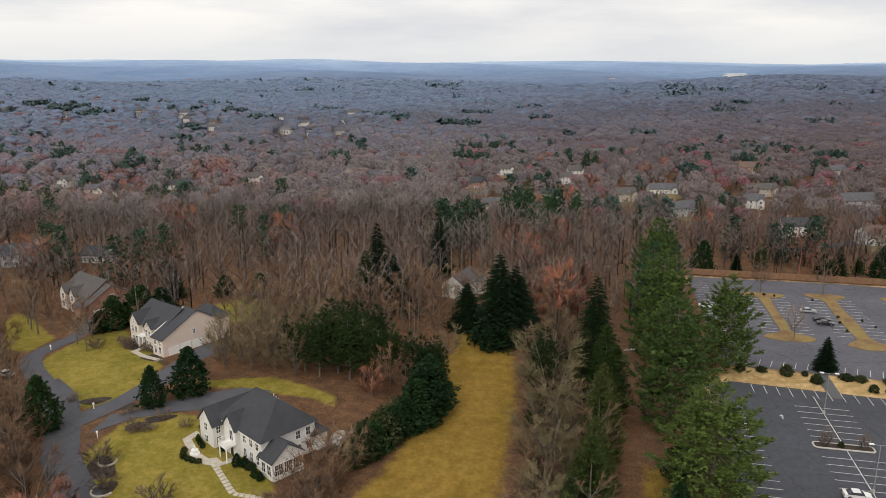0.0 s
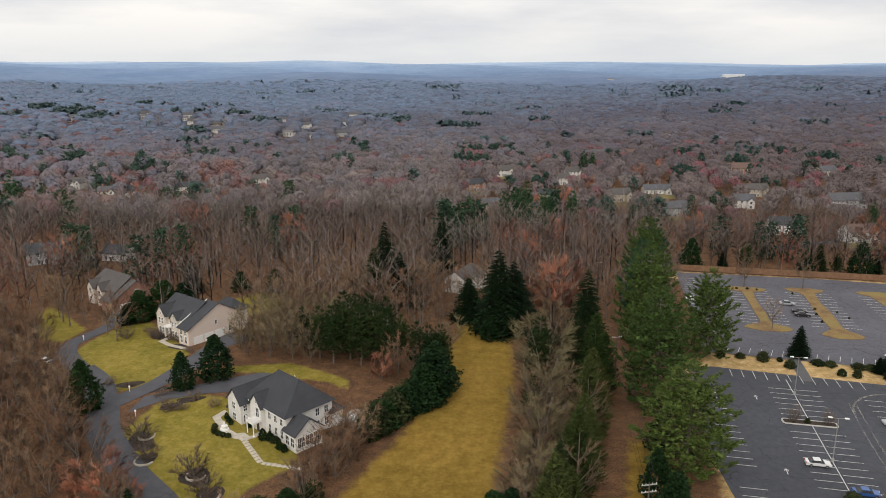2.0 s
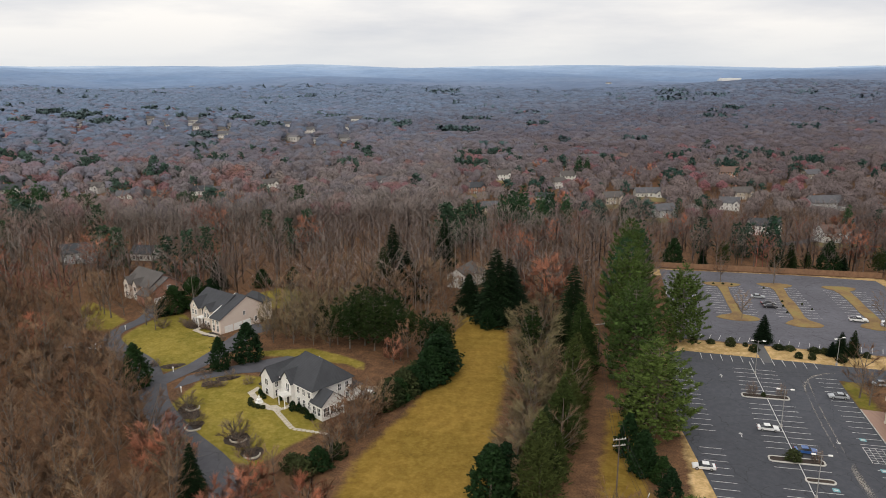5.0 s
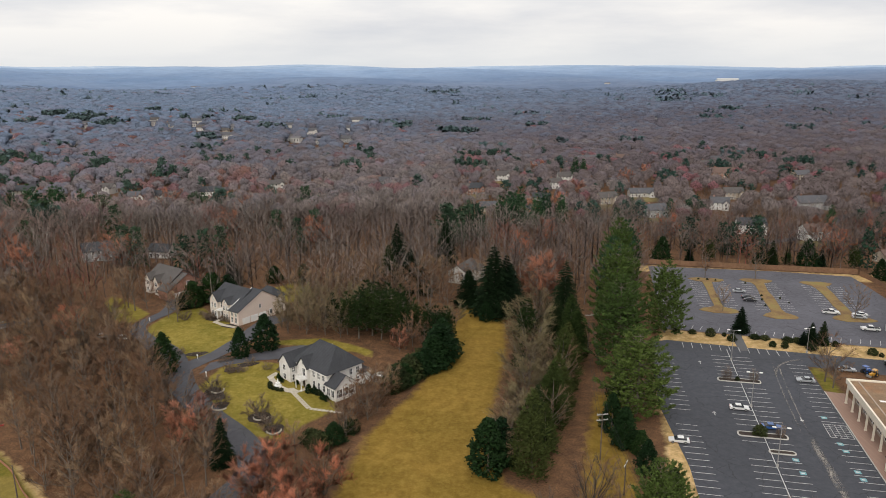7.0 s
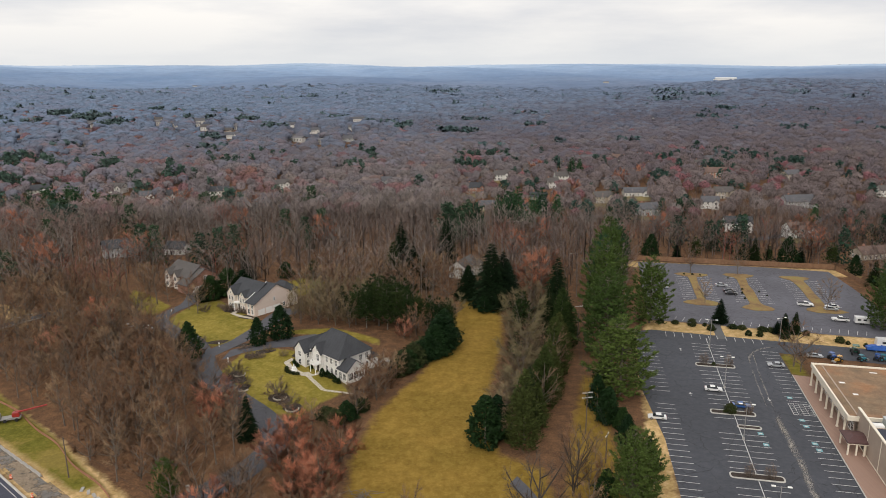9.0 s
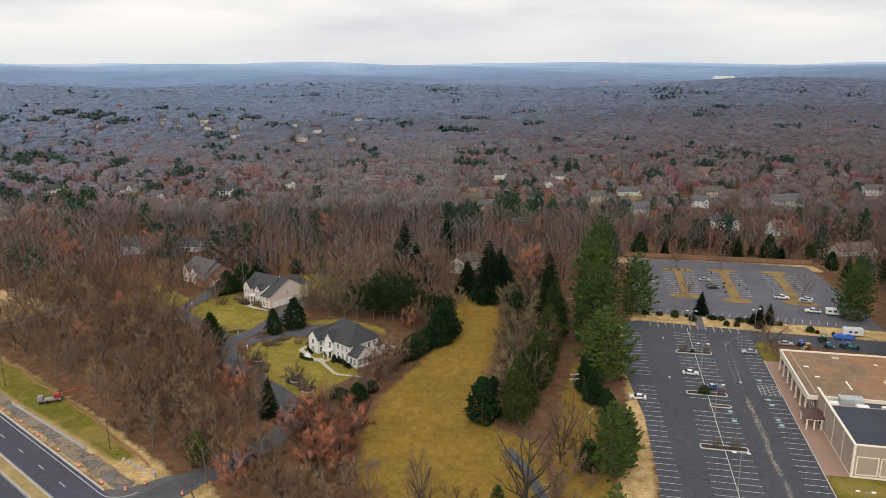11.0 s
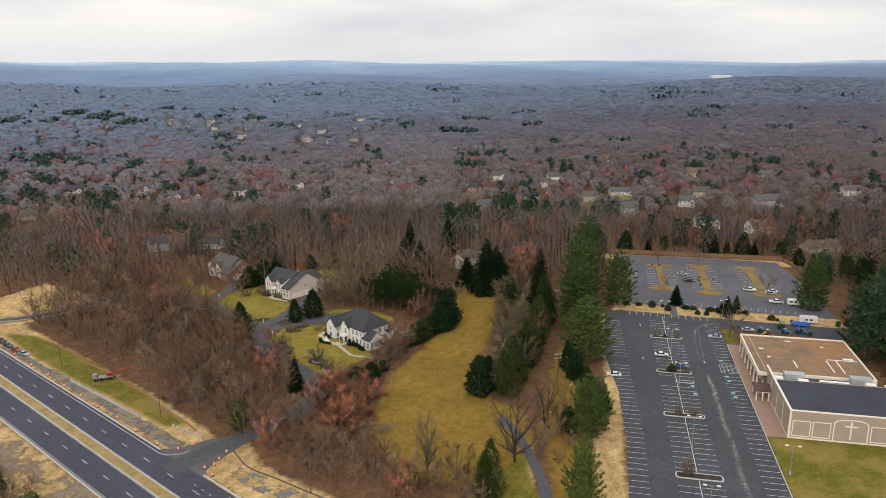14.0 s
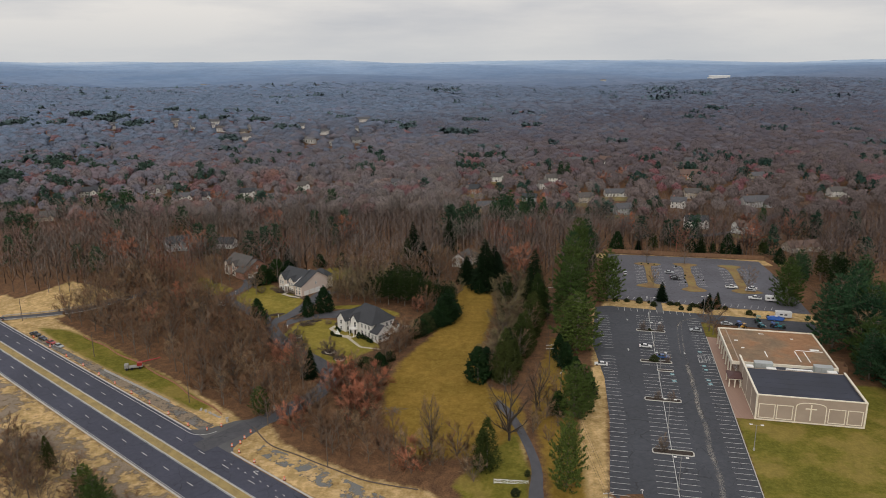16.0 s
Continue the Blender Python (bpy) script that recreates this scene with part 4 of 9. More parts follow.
    for y in (1.5, 5.0, 8.0):
        door(t, "w", -10.3, y, 0, 2.6, 2.2, M_TRIM, "garage_door", 3)
    for x, y in ((0.2, 8.8), (1.6, 8.4), (2.9, 8.1)):
        bm = bmesh.new()
        add_tube(bm, (x, y, 9.0), (x, y, 10.1), 0.09, 0.08, 6)
        part("vent_pipe", bm, M_TRIM, t)
    for x0, x1 in ((-4.8, -3.6), (1.2, 8.8)):
        part("gutter", box(x0, x1, -0.02, 0.12, ze - 0.60, ze - 0.42), M_TRIM, t)


white_house()


# ---- the cream house with garages ----
def cream_house():
    b = ground_z(-70, 186)
    t = thing("cream_house", "large pale brick house with charcoal gabled roofs", "house", at=(-71.1, 181.2, b), turn=-38)
    bm = bmesh.new()
    gable_prism(bm, -13.0, 0.0, 2.3, 15.3, -1.0, 6.0, 9.9, "x")
    part("main_wall", bm, M_CREAM_WALL, t)
    gable_roof(-13.0, 0.6, 2.3, 15.3, 6.0, 9.9, "x", 0.4, M_SHINGLE, t, "charcoal shingled gable roof")
    # garage block with a long front slope
    bm = bmesh.new()
    add_solid(bm, [(0, 0, -1), (4.6, 0, -1), (4.6, 16.2, -1), (0, 16.2, -1), (0, 0, 5.0), (4.6, 0, 5.0), (4.6, 16.2, 6.3), (0, 16.2, 6.3), (0, 10.2, 10.0), (4.6, 10.2, 10.0)],
              [(0, 1, 5, 4), (2, 3, 7, 6), (1, 2, 6, 9, 5), (3, 0, 4, 8, 7), (4, 5, 9, 8), (6, 7, 8, 9), (3, 2, 1, 0)])
    part("garage_wall", bm, M_PINK_BRICK, t)
    bm = bmesh.new()
    slab(bm, [(-0.3, -0.5, 4.755), (5.0, -0.5, 4.755), (5.0, 10.2, 10.0), (-0.3, 10.2, 10.0)])
    slab(bm, [(-0.3, 10.2, 10.0), (5.0, 10.2, 10.0), (5.0, 16.6, 6.05), (-0.3, 16.6, 6.05)])
    part("roof", bm, M_SHINGLE, t)
    bm = bmesh.new()
    slab(bm, [(-0.42, -0.5, 4.80), (-0.24, -0.5, 4.80), (-0.24, 10.2, 10.05), (-0.42, 10.2, 10.05)], 0.24)
    part("roof_flashing", bm, M_TRIM, t, "white flashing strip up the roof")
    part("rear_wall", box(-4, 4.0, 15.3, 20.5, -1, 6.0), M_CREAM_WALL, t)
    hip_roof(-4, 4.0, 14.6, 20.5, 6.0, 8.6, -1.5, 1.5, 0.4, M_SHINGLE, t)
    bm = bmesh.new()
    gable_prism(bm, -15.6, -13.0, 4.0, 11, -1.0, 4.4, 6.4, "x")
    part("side_wall", bm, M_CREAM_WALL, t)
    gable_roof(-15.6, -13.2, 4.0, 11, 4.4, 6.4, "x", 0.3, M_SHINGLE, t)
    for x0, x1, zr in ((-12.4, -8.2, 8.6), (-5.6, -2.4, 7.7)):
        bm = bmesh.new()
        gable_prism(bm, x0, x1, 1.4, 6.0, -1.0, 6.0, zr, "y")
        part("front_gable_wall", bm, M_CREAM_WALL, t)
        gable_roof(x0, x1, 1.4, 7.0, 6.0, zr, "y", 0.3, M_SHINGLE, t)
        xm = (x0 + x1) / 2
        for z in (0.7, 3.5):
            window(t, "s", xm - 0.75, 1.4, z, 0.8, 1.6)
            window(t, "s", xm + 0.75, 1.4, z, 0.8, 1.6)
        window(t, "s", xm, 1.4, 6.1, 0.7, 0.8)
    portico = part("portico_roof", box(-8.1, -5.7, 0.6, 2.3, 3.0, 3.35), M_TRIM, t, "white entrance portico")
    for x in (-7.9, -5.9):
        bm = bmesh.new()
        add_tube(bm, (x, 0.8, -0.2), (x, 0.8, 3.0), 0.14, 0.12, 10)
        part("column", bm, M_TRIM, portico)
    door(t, "s", -6.9, 2.28, 0.05, 1.2, 2.3, M_DOOR_DARK)
    window(t, "s", -6.9, 2.3, 3.9, 1.2, 1.7, 2)
    window(t, "s", -14.3, 4.0, 0.9, 1.0, 1.6)
    window(t, "s", -1.2, 2.3, 0.9, 1.0, 1.6)
    window(t, "s", -1.2, 2.3, 3.7, 1.0, 1.6)
    for x in (1.3, 3.3):
        window(t, "s", x, 0, 0.9, 0.9, 1.9)
        window(t, "s", x, 0, 3.2, 0.9, 1.2)
    for y in (3.0, 6.4, 9.8):
        door(t, "e", 4.6, y, 0, 2.8, 2.3, M_TRIM, "garage_door", 3)
    window(t, "e", 4.6, 9.0, 4.2, 0.7, 1.2)
    window(t, "e", 4.6, 13.4, 1.0, 0.9, 1.5)


cream_house()


def brick_house():
    b = ground_z(-106, 216)
    t = thing("brick_house", "red brick house with brown-grey roof among bare trees", "house", at=(-104, 213.9, b), turn=-38)
    bm = bmesh.new()
    gable_prism(bm, -15, 0, 2.0, 14, -1, 5.6, 9.6, "x")
    part("main_wall", bm, M_RED_BRICK, t)
    gable_roof(-15, 0.3, 2.0, 14, 5.6, 9.6, "x", 0.4, M_SHINGLE_BROWN, t, "brown-grey shingled roof")
    bm = bmesh.new()
    gable_prism(bm, -3.0, 3.4, -1.0, 16.5, -1, 3.6, 8.6, "x")
    part("garage_wall", bm, M_RED_BRICK, t)
    gable_roof(-3.0, 3.4, -1.0, 16.5, 3.6, 8.6, "x", 0.4, M_SHINGLE_BROWN, t)
    for x0, x1 in ((-14.5, -10.8), (-8.6, -5.6)):
        bm = bmesh.new()
        gable_prism(bm, x0, x1, 0.8, 5, -1, 5.4, 7.6, "y")
        part("front_gable_wall", bm, M_CREAM_WALL, t)
        gable_roof(x0, x1, 0.8, 6, 5.4, 7.6, "y", 0.3, M_SHINGLE_BROWN, t)
        for z in (0.7, 3.4):
            window(t, "s", (x0 + x1) / 2, 0.8, z, 1.2, 1.6, 2)
    for y in (3.0, 6.2, 9.4):
        door(t, "e", 3.4, y, 0, 2.6, 2.2, M_TRIM, "garage_door", 3)
    window(t, "e", 3.4, 7.7, 4.3, 1.2, 1.5, 2)
    window(t, "s", -4, 2.0, 3.4, 1.0, 1.5)
    window(t, "s", -4, 2.0, 0.7, 1.0, 1.5)


brick_house()

WALLS = [siding("house_white", (0.76, 0.75, 0.72)), siding("house_tan", (0.46, 0.40, 0.32)), siding("house_grey", (0.40, 0.41, 0.42)), M_RED_BRICK, siding("house_cream", (0.62, 0.56, 0.44))]
ROOFS = [M_SHINGLE, M_SHINGLE_BROWN, shingles("grey_shingles", (0.11, 0.11, 0.12)), shingles("rust_brown_shingles", (0.16, 0.105, 0.085))]
WALL_WORDS, ROOF_WORDS = ["white", "tan", "grey", "red brick", "cream"], ["charcoal", "brown-grey", "pale grey", "rust-brown"]


def village_house(x, y, turn, w, d, ze, wall, roof, wing=True):
    """A suburban house among the trees."""
    t = thing("suburban_house", f"{WALL_WORDS[wall]} suburban house with a {ROOF_WORDS[roof]} gable roof", "house", "houses among the trees", (x, y, ground_z(x, y)), turn)
    zr = ze + d * 0.34
    bm = bmesh.new()
    gable_prism(bm, -w / 2, w / 2, -d / 2, d / 2, -2.5, ze, zr, "x")
    part("wall", bm, WALLS[wall], t)
    gable_roof(-w / 2, w / 2, -d / 2, d / 2, ze, zr, "x", 0.4, ROOFS[roof], t)
    if wing:
        bm = bmesh.new()
        gable_prism(bm, w / 2 - 4.5, w / 2 - 0.3, -d / 2 - 2.2, 0, -2.5, ze - 0.4, ze + 1.6, "y")
        part("wing_wall", bm, WALLS[wall], t)
        gable_roof(w / 2 - 4.5, w / 2 - 0.3, -d / 2 - 2.2, d * 0.1, ze - 0.4, ze + 1.6, "y", 0.35, ROOFS[roof], t)
    rows = (0.8, 3.4) if ze > 4.2 else (0.8,)
    for z in rows:
        n = int(w / 2.6)
        for k in range(n):
            xx = -w / 2 + (k + 0.5) * w / n
            if not (wing and xx > w / 2 - 5.2):
                window(t, "s", xx, -d / 2, z, 0.95, 1.45)
        if wing:
            window(t, "s", w / 2 - 2.4, -d / 2 - 2.2, z, 1.2, 1.4)
        for yy in (-d / 4, d / 4):
            window(t, "w", -w / 2, yy, z, 0.9, 1.4)
            if not wing or yy > 0:
                window(t, "e", w / 2, yy, z, 0.9, 1.4)
    door(t, "s", -w * 0.12, -d / 2, 0, 1.0, 2.1, M_DOOR_DARK)
    chimney(t, -w * 0.3, d * 0.12, ze, zr + 0.9, M_RED_BRICK)


VILLAGE = [(-168, 491, 8, 16, 9, 5.4, 0, 0), (-148, 478, 5, 11, 8, 3.2, 0, 2), (-127, 527, 20, 13, 8, 5.2, 0, 1), (-42, 540, -20, 12, 8, 5.2, 2, 2), (36, 428, 5, 15, 9, 3.4, 4, 2), (52, 378, -8, 18, 9, 3.4, 4, 1),
           (62, 408, 20, 13, 9, 5.2, 2, 0), (-300, 402, 15, 18, 10, 3.6, 1, 1), (-216, 475, 5, 12, 8, 5.2, 0, 2), (-198, 476, -10, 12, 9, 5.2, 0, 0), (-312, 505, 10, 16, 10, 5.2, 0, 0), (-255, 516, -15, 13, 8, 5.2, 0, 1),
           (58, 572, 0, 13, 9, 5.2, 0, 1), (161, 700, 8, 26, 12, 6.2, 2, 2), (199, 722, -10, 16, 10, 5.4, 0, 3), (264, 650, 5, 15, 10, 5.4, 3, 1), (250, 578, -5, 20, 11, 5.2, 3, 3), (252, 430, 5, 22, 11, 5.2, 2, 2), (138, 402, 15, 13, 9, 5.2, 2, 2),
           (172, 340, -10, 15, 9, 5.4, 0, 0), (196, 318, 8, 14, 9, 5.4, 0, 3), (95, 523, 20, 10, 8, 5.4, 0, 1), (152, 482, 0, 18, 9, 3.2, 0, 2), (9.5, 236, 62, 13, 8, 4.8, 0, 1), (-158, 280, 30, 13, 9, 5.2, 2, 0), (-130, 284, -10, 10, 8, 3.4, 0, 0),
           (120, 455, 12, 13, 9, 5.2, 1, 1), (74, 455, -12, 12, 8, 5.2, 2, 0), (110, 560, 5, 14, 9, 5.2, 0, 1), (215, 470, 0, 14, 9, 5.2, 1, 1), (30, 500, 12, 13, 9, 5.2, 3, 0), (310, 560, 12, 14, 9, 5.2, 1, 2), (340, 470, 0, 15, 9, 5.2, 0, 1), (-90, 610, 10, 13, 9, 5.2, 2, 1),
           (205, 262, 12, 20, 8, 3.2, 1, 3), (190, 430, -15, 12, 9, 5.2, 0, 2), (130, 640, 0, 15, 9, 5.4, 4, 1), (230, 740, 0, 14, 9, 5.4, 0, 2), (290, 700, 0, 14, 9, 5.4, 1, 2),
           (-428, 1302, 10, 26, 12, 6.5, 0, 2), (-305, 1046, -5, 24, 12, 6.0, 0, 2), (-154, 1431, 5, 40, 12, 7.0, 0, 2), (-194, 1124, 15, 20, 11, 6.0, 0, 2), (-205, 1015, -10, 18, 10, 6, 2, 1), (-123, 993, 0, 20, 10, 6, 2, 2), (-593, 1228, 10, 22, 11, 6, 0, 2), (-507, 1309, 0, 22, 11, 6, 0, 1),
           (-450, 1230, 0, 20, 11, 6, 0, 2), (-380, 1180, 10, 20, 11, 6, 0, 1), (-140, 1190, 0, 20, 11, 6, 0, 2), (-250, 1250, 0, 18, 11, 6, 0, 2), (-330, 1120, 0, 18, 11, 6, 1, 1), (-620, 900, 10, 18, 11, 6, 0, 1), (-420, 760, 0, 16, 10, 5.4, 0, 1), (-480, 700, 20, 16, 10, 5.4, 2, 2), (-560, 800, 0, 16, 10, 5.4, 2, 1)]
for row in VILLAGE:
    village_house(*row[:8], wing=row[3] > 11)
HOUSE_SPOTS = [(-37, 137, 11), (-30, 128, 8), (-68, 189, 14), (-108, 219, 13)] + [(r[0], r[1], r[3] * 0.62 + 1) for r in VILLAGE]

M_YARD = plain("yard_grass", (0.20, 0.155, 0.055), 0.95, 0.3, 0.15, 3.0, 0.3)
for k, r in enumerate(VILLAGE):
    if r[1] > 900 or r[1] < 300 or k % 2:
        continue
    g = np.random.default_rng(900 + k)
    x, y, w = r[0] + g.uniform(-5, 5), r[1] - r[4] / 2 - 9, r[3]
    oval = [(x + (w * 0.8 + 3) * math.cos(a) * (1 + 0.15 * math.sin(3 * a + k)), y + 9 * math.sin(a) * (1 + 0.15 * math.cos(2 * a + k))) for a in np.linspace(0, 2 * math.pi, 18, endpoint=False)]
    tagged(part("yard", sheet(oval, 0.12, 5.0), M_YARD), "patch of winter lawn before a house", "lawn", kind="structure")
for pts, wd in (([(20, 395), (60, 392), (110, 400), (150, 425), (165, 470), (150, 520)], 3.2), ([(-330, 385), (-260, 440), (-190, 462), (-120, 470), (-60, 500)], 3.2), ([(150, 300), (200, 330), (260, 400), (330, 440)], 3.2), ([(110, 540), (170, 600), (220, 690)], 3.2)):
    mid = spline(pts, 6)
    tagged(part("village_street", sheet(ribbon(offset_line(mid, wd), offset_line(mid, -wd)), 0.14, 8.0), M_STREET), "quiet grey street among the houses", "street", kind="structure")

# houses on the far hillsides, half hidden by trees
FAR_SPOTS = []
M_FAR_WALL = plain("pale_siding_far", (0.60, 0.59, 0.57), 0.7, 0.12, 0.4, 6.0, 0.0)
M_FAR_ROOF = plain("weathered_shingle_far", (0.16, 0.155, 0.16), 0.85, 0.2, 0.6, 6.0, 0.0)


def far_house(x, y, turn, w, d, h):
    ob = thing("far_house", "pale house with a grey roof among far woods", "house", "far houses", (x, y, ground_z(x, y)), turn)
    part("wall", box(-w / 2, w / 2, -d / 2, d / 2, -2, h), M_FAR_WALL, ob)
    bm = bmesh.new()
    e, r = 0.5, d * 0.3
    v = [bm.verts.new(p) for p in ((-w / 2 - e, -d / 2 - e, h), (w / 2 + e, -d / 2 - e, h), (w / 2 + e, d / 2 + e, h), (-w / 2 - e, d / 2 + e, h), (-w / 2 - e, 0, h + r), (w / 2 + e, 0, h + r))]
    for q in ((0, 1, 5, 4), (2, 3, 4, 5), (0, 4, 3), (1, 2, 5), (0, 3, 2, 1)):
        bm.faces.new([v[k] for k in q])
    part("roof", bm, M_FAR_ROOF, ob)
    for k in range(3):
        c = (k - 1) * w * 0.3
        part("window", box(c - 0.6, c + 0.6, -d / 2 - 0.06, -d / 2 + 0.05, h * 0.35, h * 0.75), M_GLASS_FAR, ob)


M_GLASS_FAR = plain("dark_window_glass_far", (0.03, 0.035, 0.04), 0.2, 0.1, 1.0, 3.0, 0.0)
far_rng = random.Random(23)
for x, y in ((-488, 1260), (-416, 1242), (-406, 1362), (-333, 1195), (-340, 1222), (-317, 1499), (-585, 1204), (-630, 1064), (-471, 932), (-497, 867), (-614, 1159), (-876, 1619), (-916, 1752), (-1104, 2396), (-906, 2458),
             (-840, 2611), (-815, 2590), (-109, 1236), (-96, 1250), (-189, 1142), (-157, 964), (-193, 994), (413, 1311), (635, 2629), (1309, 2139), (1416, 2249), (1380, 2230)):
    w = far_rng.uniform(11, 16) * (1 if y < 1500 else 1.25)
    far_house(x, y, far_rng.uniform(-40, 40), w, 8.5, far_rng.uniform(5.4, 6.6))
    FAR_SPOTS.append((x, y, w * 0.7))

# ---- trees ----
rng = np.random.default_rng(7)

M_TWIG = foliage("grey_brown_twigs", [(0.0, (0.150, 0.082, 0.052)), (0.3, (0.242, 0.136, 0.078)), (0.55, (0.205, 0.135, 0.092)), (0.8, (0.290, 0.185, 0.110)), (1.0, (0.340, 0.238, 0.145))], lift=0.6)
M_PALE = foliage("pale_tan_twigs", [(0.0, (0.180, 0.133, 0.081)), (0.5, (0.237, 0.180, 0.106)), (1.0, (0.209, 0.190, 0.093))], lift=0.6)
M_OLD = foliage("dark_old_twigs", [(0.0, (0.075, 0.058, 0.047)), (1.0, (0.11, 0.085, 0.068))], lift=0.5)
M_BARK_OLD = plain("dark_old_bark", (0.065, 0.05, 0.04), 0.95, 0.3, 2.0, 14.0, 0.5)
M_BUDS = foliage("red_budding_twigs", [(0.0, (0.600, 0.215, 0.125)), (0.5, (0.560, 0.230, 0.140)), (1.0, (0.480, 0.215, 0.140))], island=0.28, lift=0.75)
M_SPRUCE = foliage("dark_spruce_needles", [(0.0, (0.008, 0.016, 0.009)), (0.6, (0.012, 0.023, 0.010)), (1.0, (0.022, 0.033, 0.012))], island=0.55, lift=0.3, gloss=0.02)
M_PINE = foliage("white_pine_needles", [(0.0, (0.048, 0.079, 0.022)), (0.6, (0.070, 0.103, 0.027)), (1.0, (0.092, 0.125, 0.031))], island=0.65, lift=0.35, gloss=0.03)
M_DEEP = foliage("deep_green_pine_needles", [(0.0, (0.023, 0.054, 0.028)), (0.6, (0.033, 0.072, 0.035)), (1.0, (0.047, 0.092, 0.040))], island=0.55, lift=0.35, gloss=0.02)
M_OLIVE = foliage("olive_pine_needles", [(0.0, (0.014, 0.026, 0.010)), (0.6, (0.022, 0.037, 0.012)), (1.0, (0.035, 0.050, 0.016))], island=0.55, lift=0.35, gloss=0.02)
M_CEDAR = foliage("olive_cedar_sprays", [(0.0, (0.025, 0.041, 0.012)), (0.5, (0.039, 0.053, 0.015)), (1.0, (0.060, 0.068, 0.022))], island=0.55, lift=0.3, gloss=0.03)
M_HOLLY = foliage("glossy_evergreen_leaves", [(0.0, (0.009, 0.023, 0.009)), (0.6, (0.014, 0.032, 0.010)), (1.0, (0.021, 0.044, 0.012))], rough=0.6, island=0.55, lift=0.2, gloss=0.06)
M_SHRUB = foliage("shrub_leaves", [(0.0, (0.020, 0.030, 0.012)), (1.0, (0.045, 0.054, 0.020))], island=0.5)
M_BRUSH = foliage("dry_brush_stems", [(0.0, (0.18, 0.13, 0.10)), (1.0, (0.25, 0.18, 0.13))])


def unit(v):
    v = np.asarray(v, float)
    return v / (np.linalg.norm(v, axis=-1, keepdims=True) + 1e-9)


class Soup:
    """Gathers triangles."""

    def __init__(self):
        self.v, self.f, self.n = [], [], 0

    def add(self, v, f):
        self.v.append(np.asarray(v, float))
        self.f.append(np.asarray(f, int) + self.n)
        self.n += len(v)

    def tris(self, corners):
        c = np.asarray(corners, float).reshape(-1, 3)
        self.add(c, np.arange(len(c)).reshape(-1, 3))

    def tube(self, pts, radii, sides=4):
        pts = np.asarray(pts, float)
        d = unit(np.gradient(pts, axis=0))
        ref = np.array([0.31, 0.93, 0.2])
        a = unit(np.cross(d, ref))
        b = np.cross(d, a)
        ang = np.arange(sides) * 2 * np.pi / sides
        rings = pts[:, None] + np.asarray(radii)[:, None, None] * (np.cos(ang)[None, :, None] * a[:, None] + np.sin(ang)[None, :, None] * b[:, None])
        f = []
        for i in range(len(pts) - 1):
            for k in range(sides):
                p, q2 = i * sides + k, i * sides + (k + 1) % sides
                f += [(p, q2, q2 + sides), (p, q2 + sides, p + sides)]
        self.add(rings.reshape(-1, 3), f)

    def arrays(self):
        return np.concatenate(self.v), np.concatenate(self.f)


def slivers(base, way, length, width, g):
    """Thin triangles from base points along ways."""
    n = len(base)
    side = unit(np.cross(way, g.normal(size=(n, 3))))
    tip = base + way * length[:, None]
    w = (width if np.ndim(width) else np.full(n, width))[:, None] * 0.5
    return np.stack([base - side * w, base + side * w, tip], 1)


def clumps(centre, size, g, per=3, flat=0.6):
    """Small leaf-like triangles about centre points."""
    c = np.repeat(centre, per, 0)
    s = np.repeat(size, per)[:, None]
    k = len(c)
    a = unit(g.normal(size=(k, 3)) * (1, 1, flat))
    b = unit(np.cross(a, g.normal(size=(k, 3))))
    c = c + g.normal(size=(k, 3)) * s * 0.35
    return np.stack([c - a * s * 0.5 - b * s * 0.35, c + a * s * 0.62, c - a * s * 0.35 + b * s * 0.5], 1)


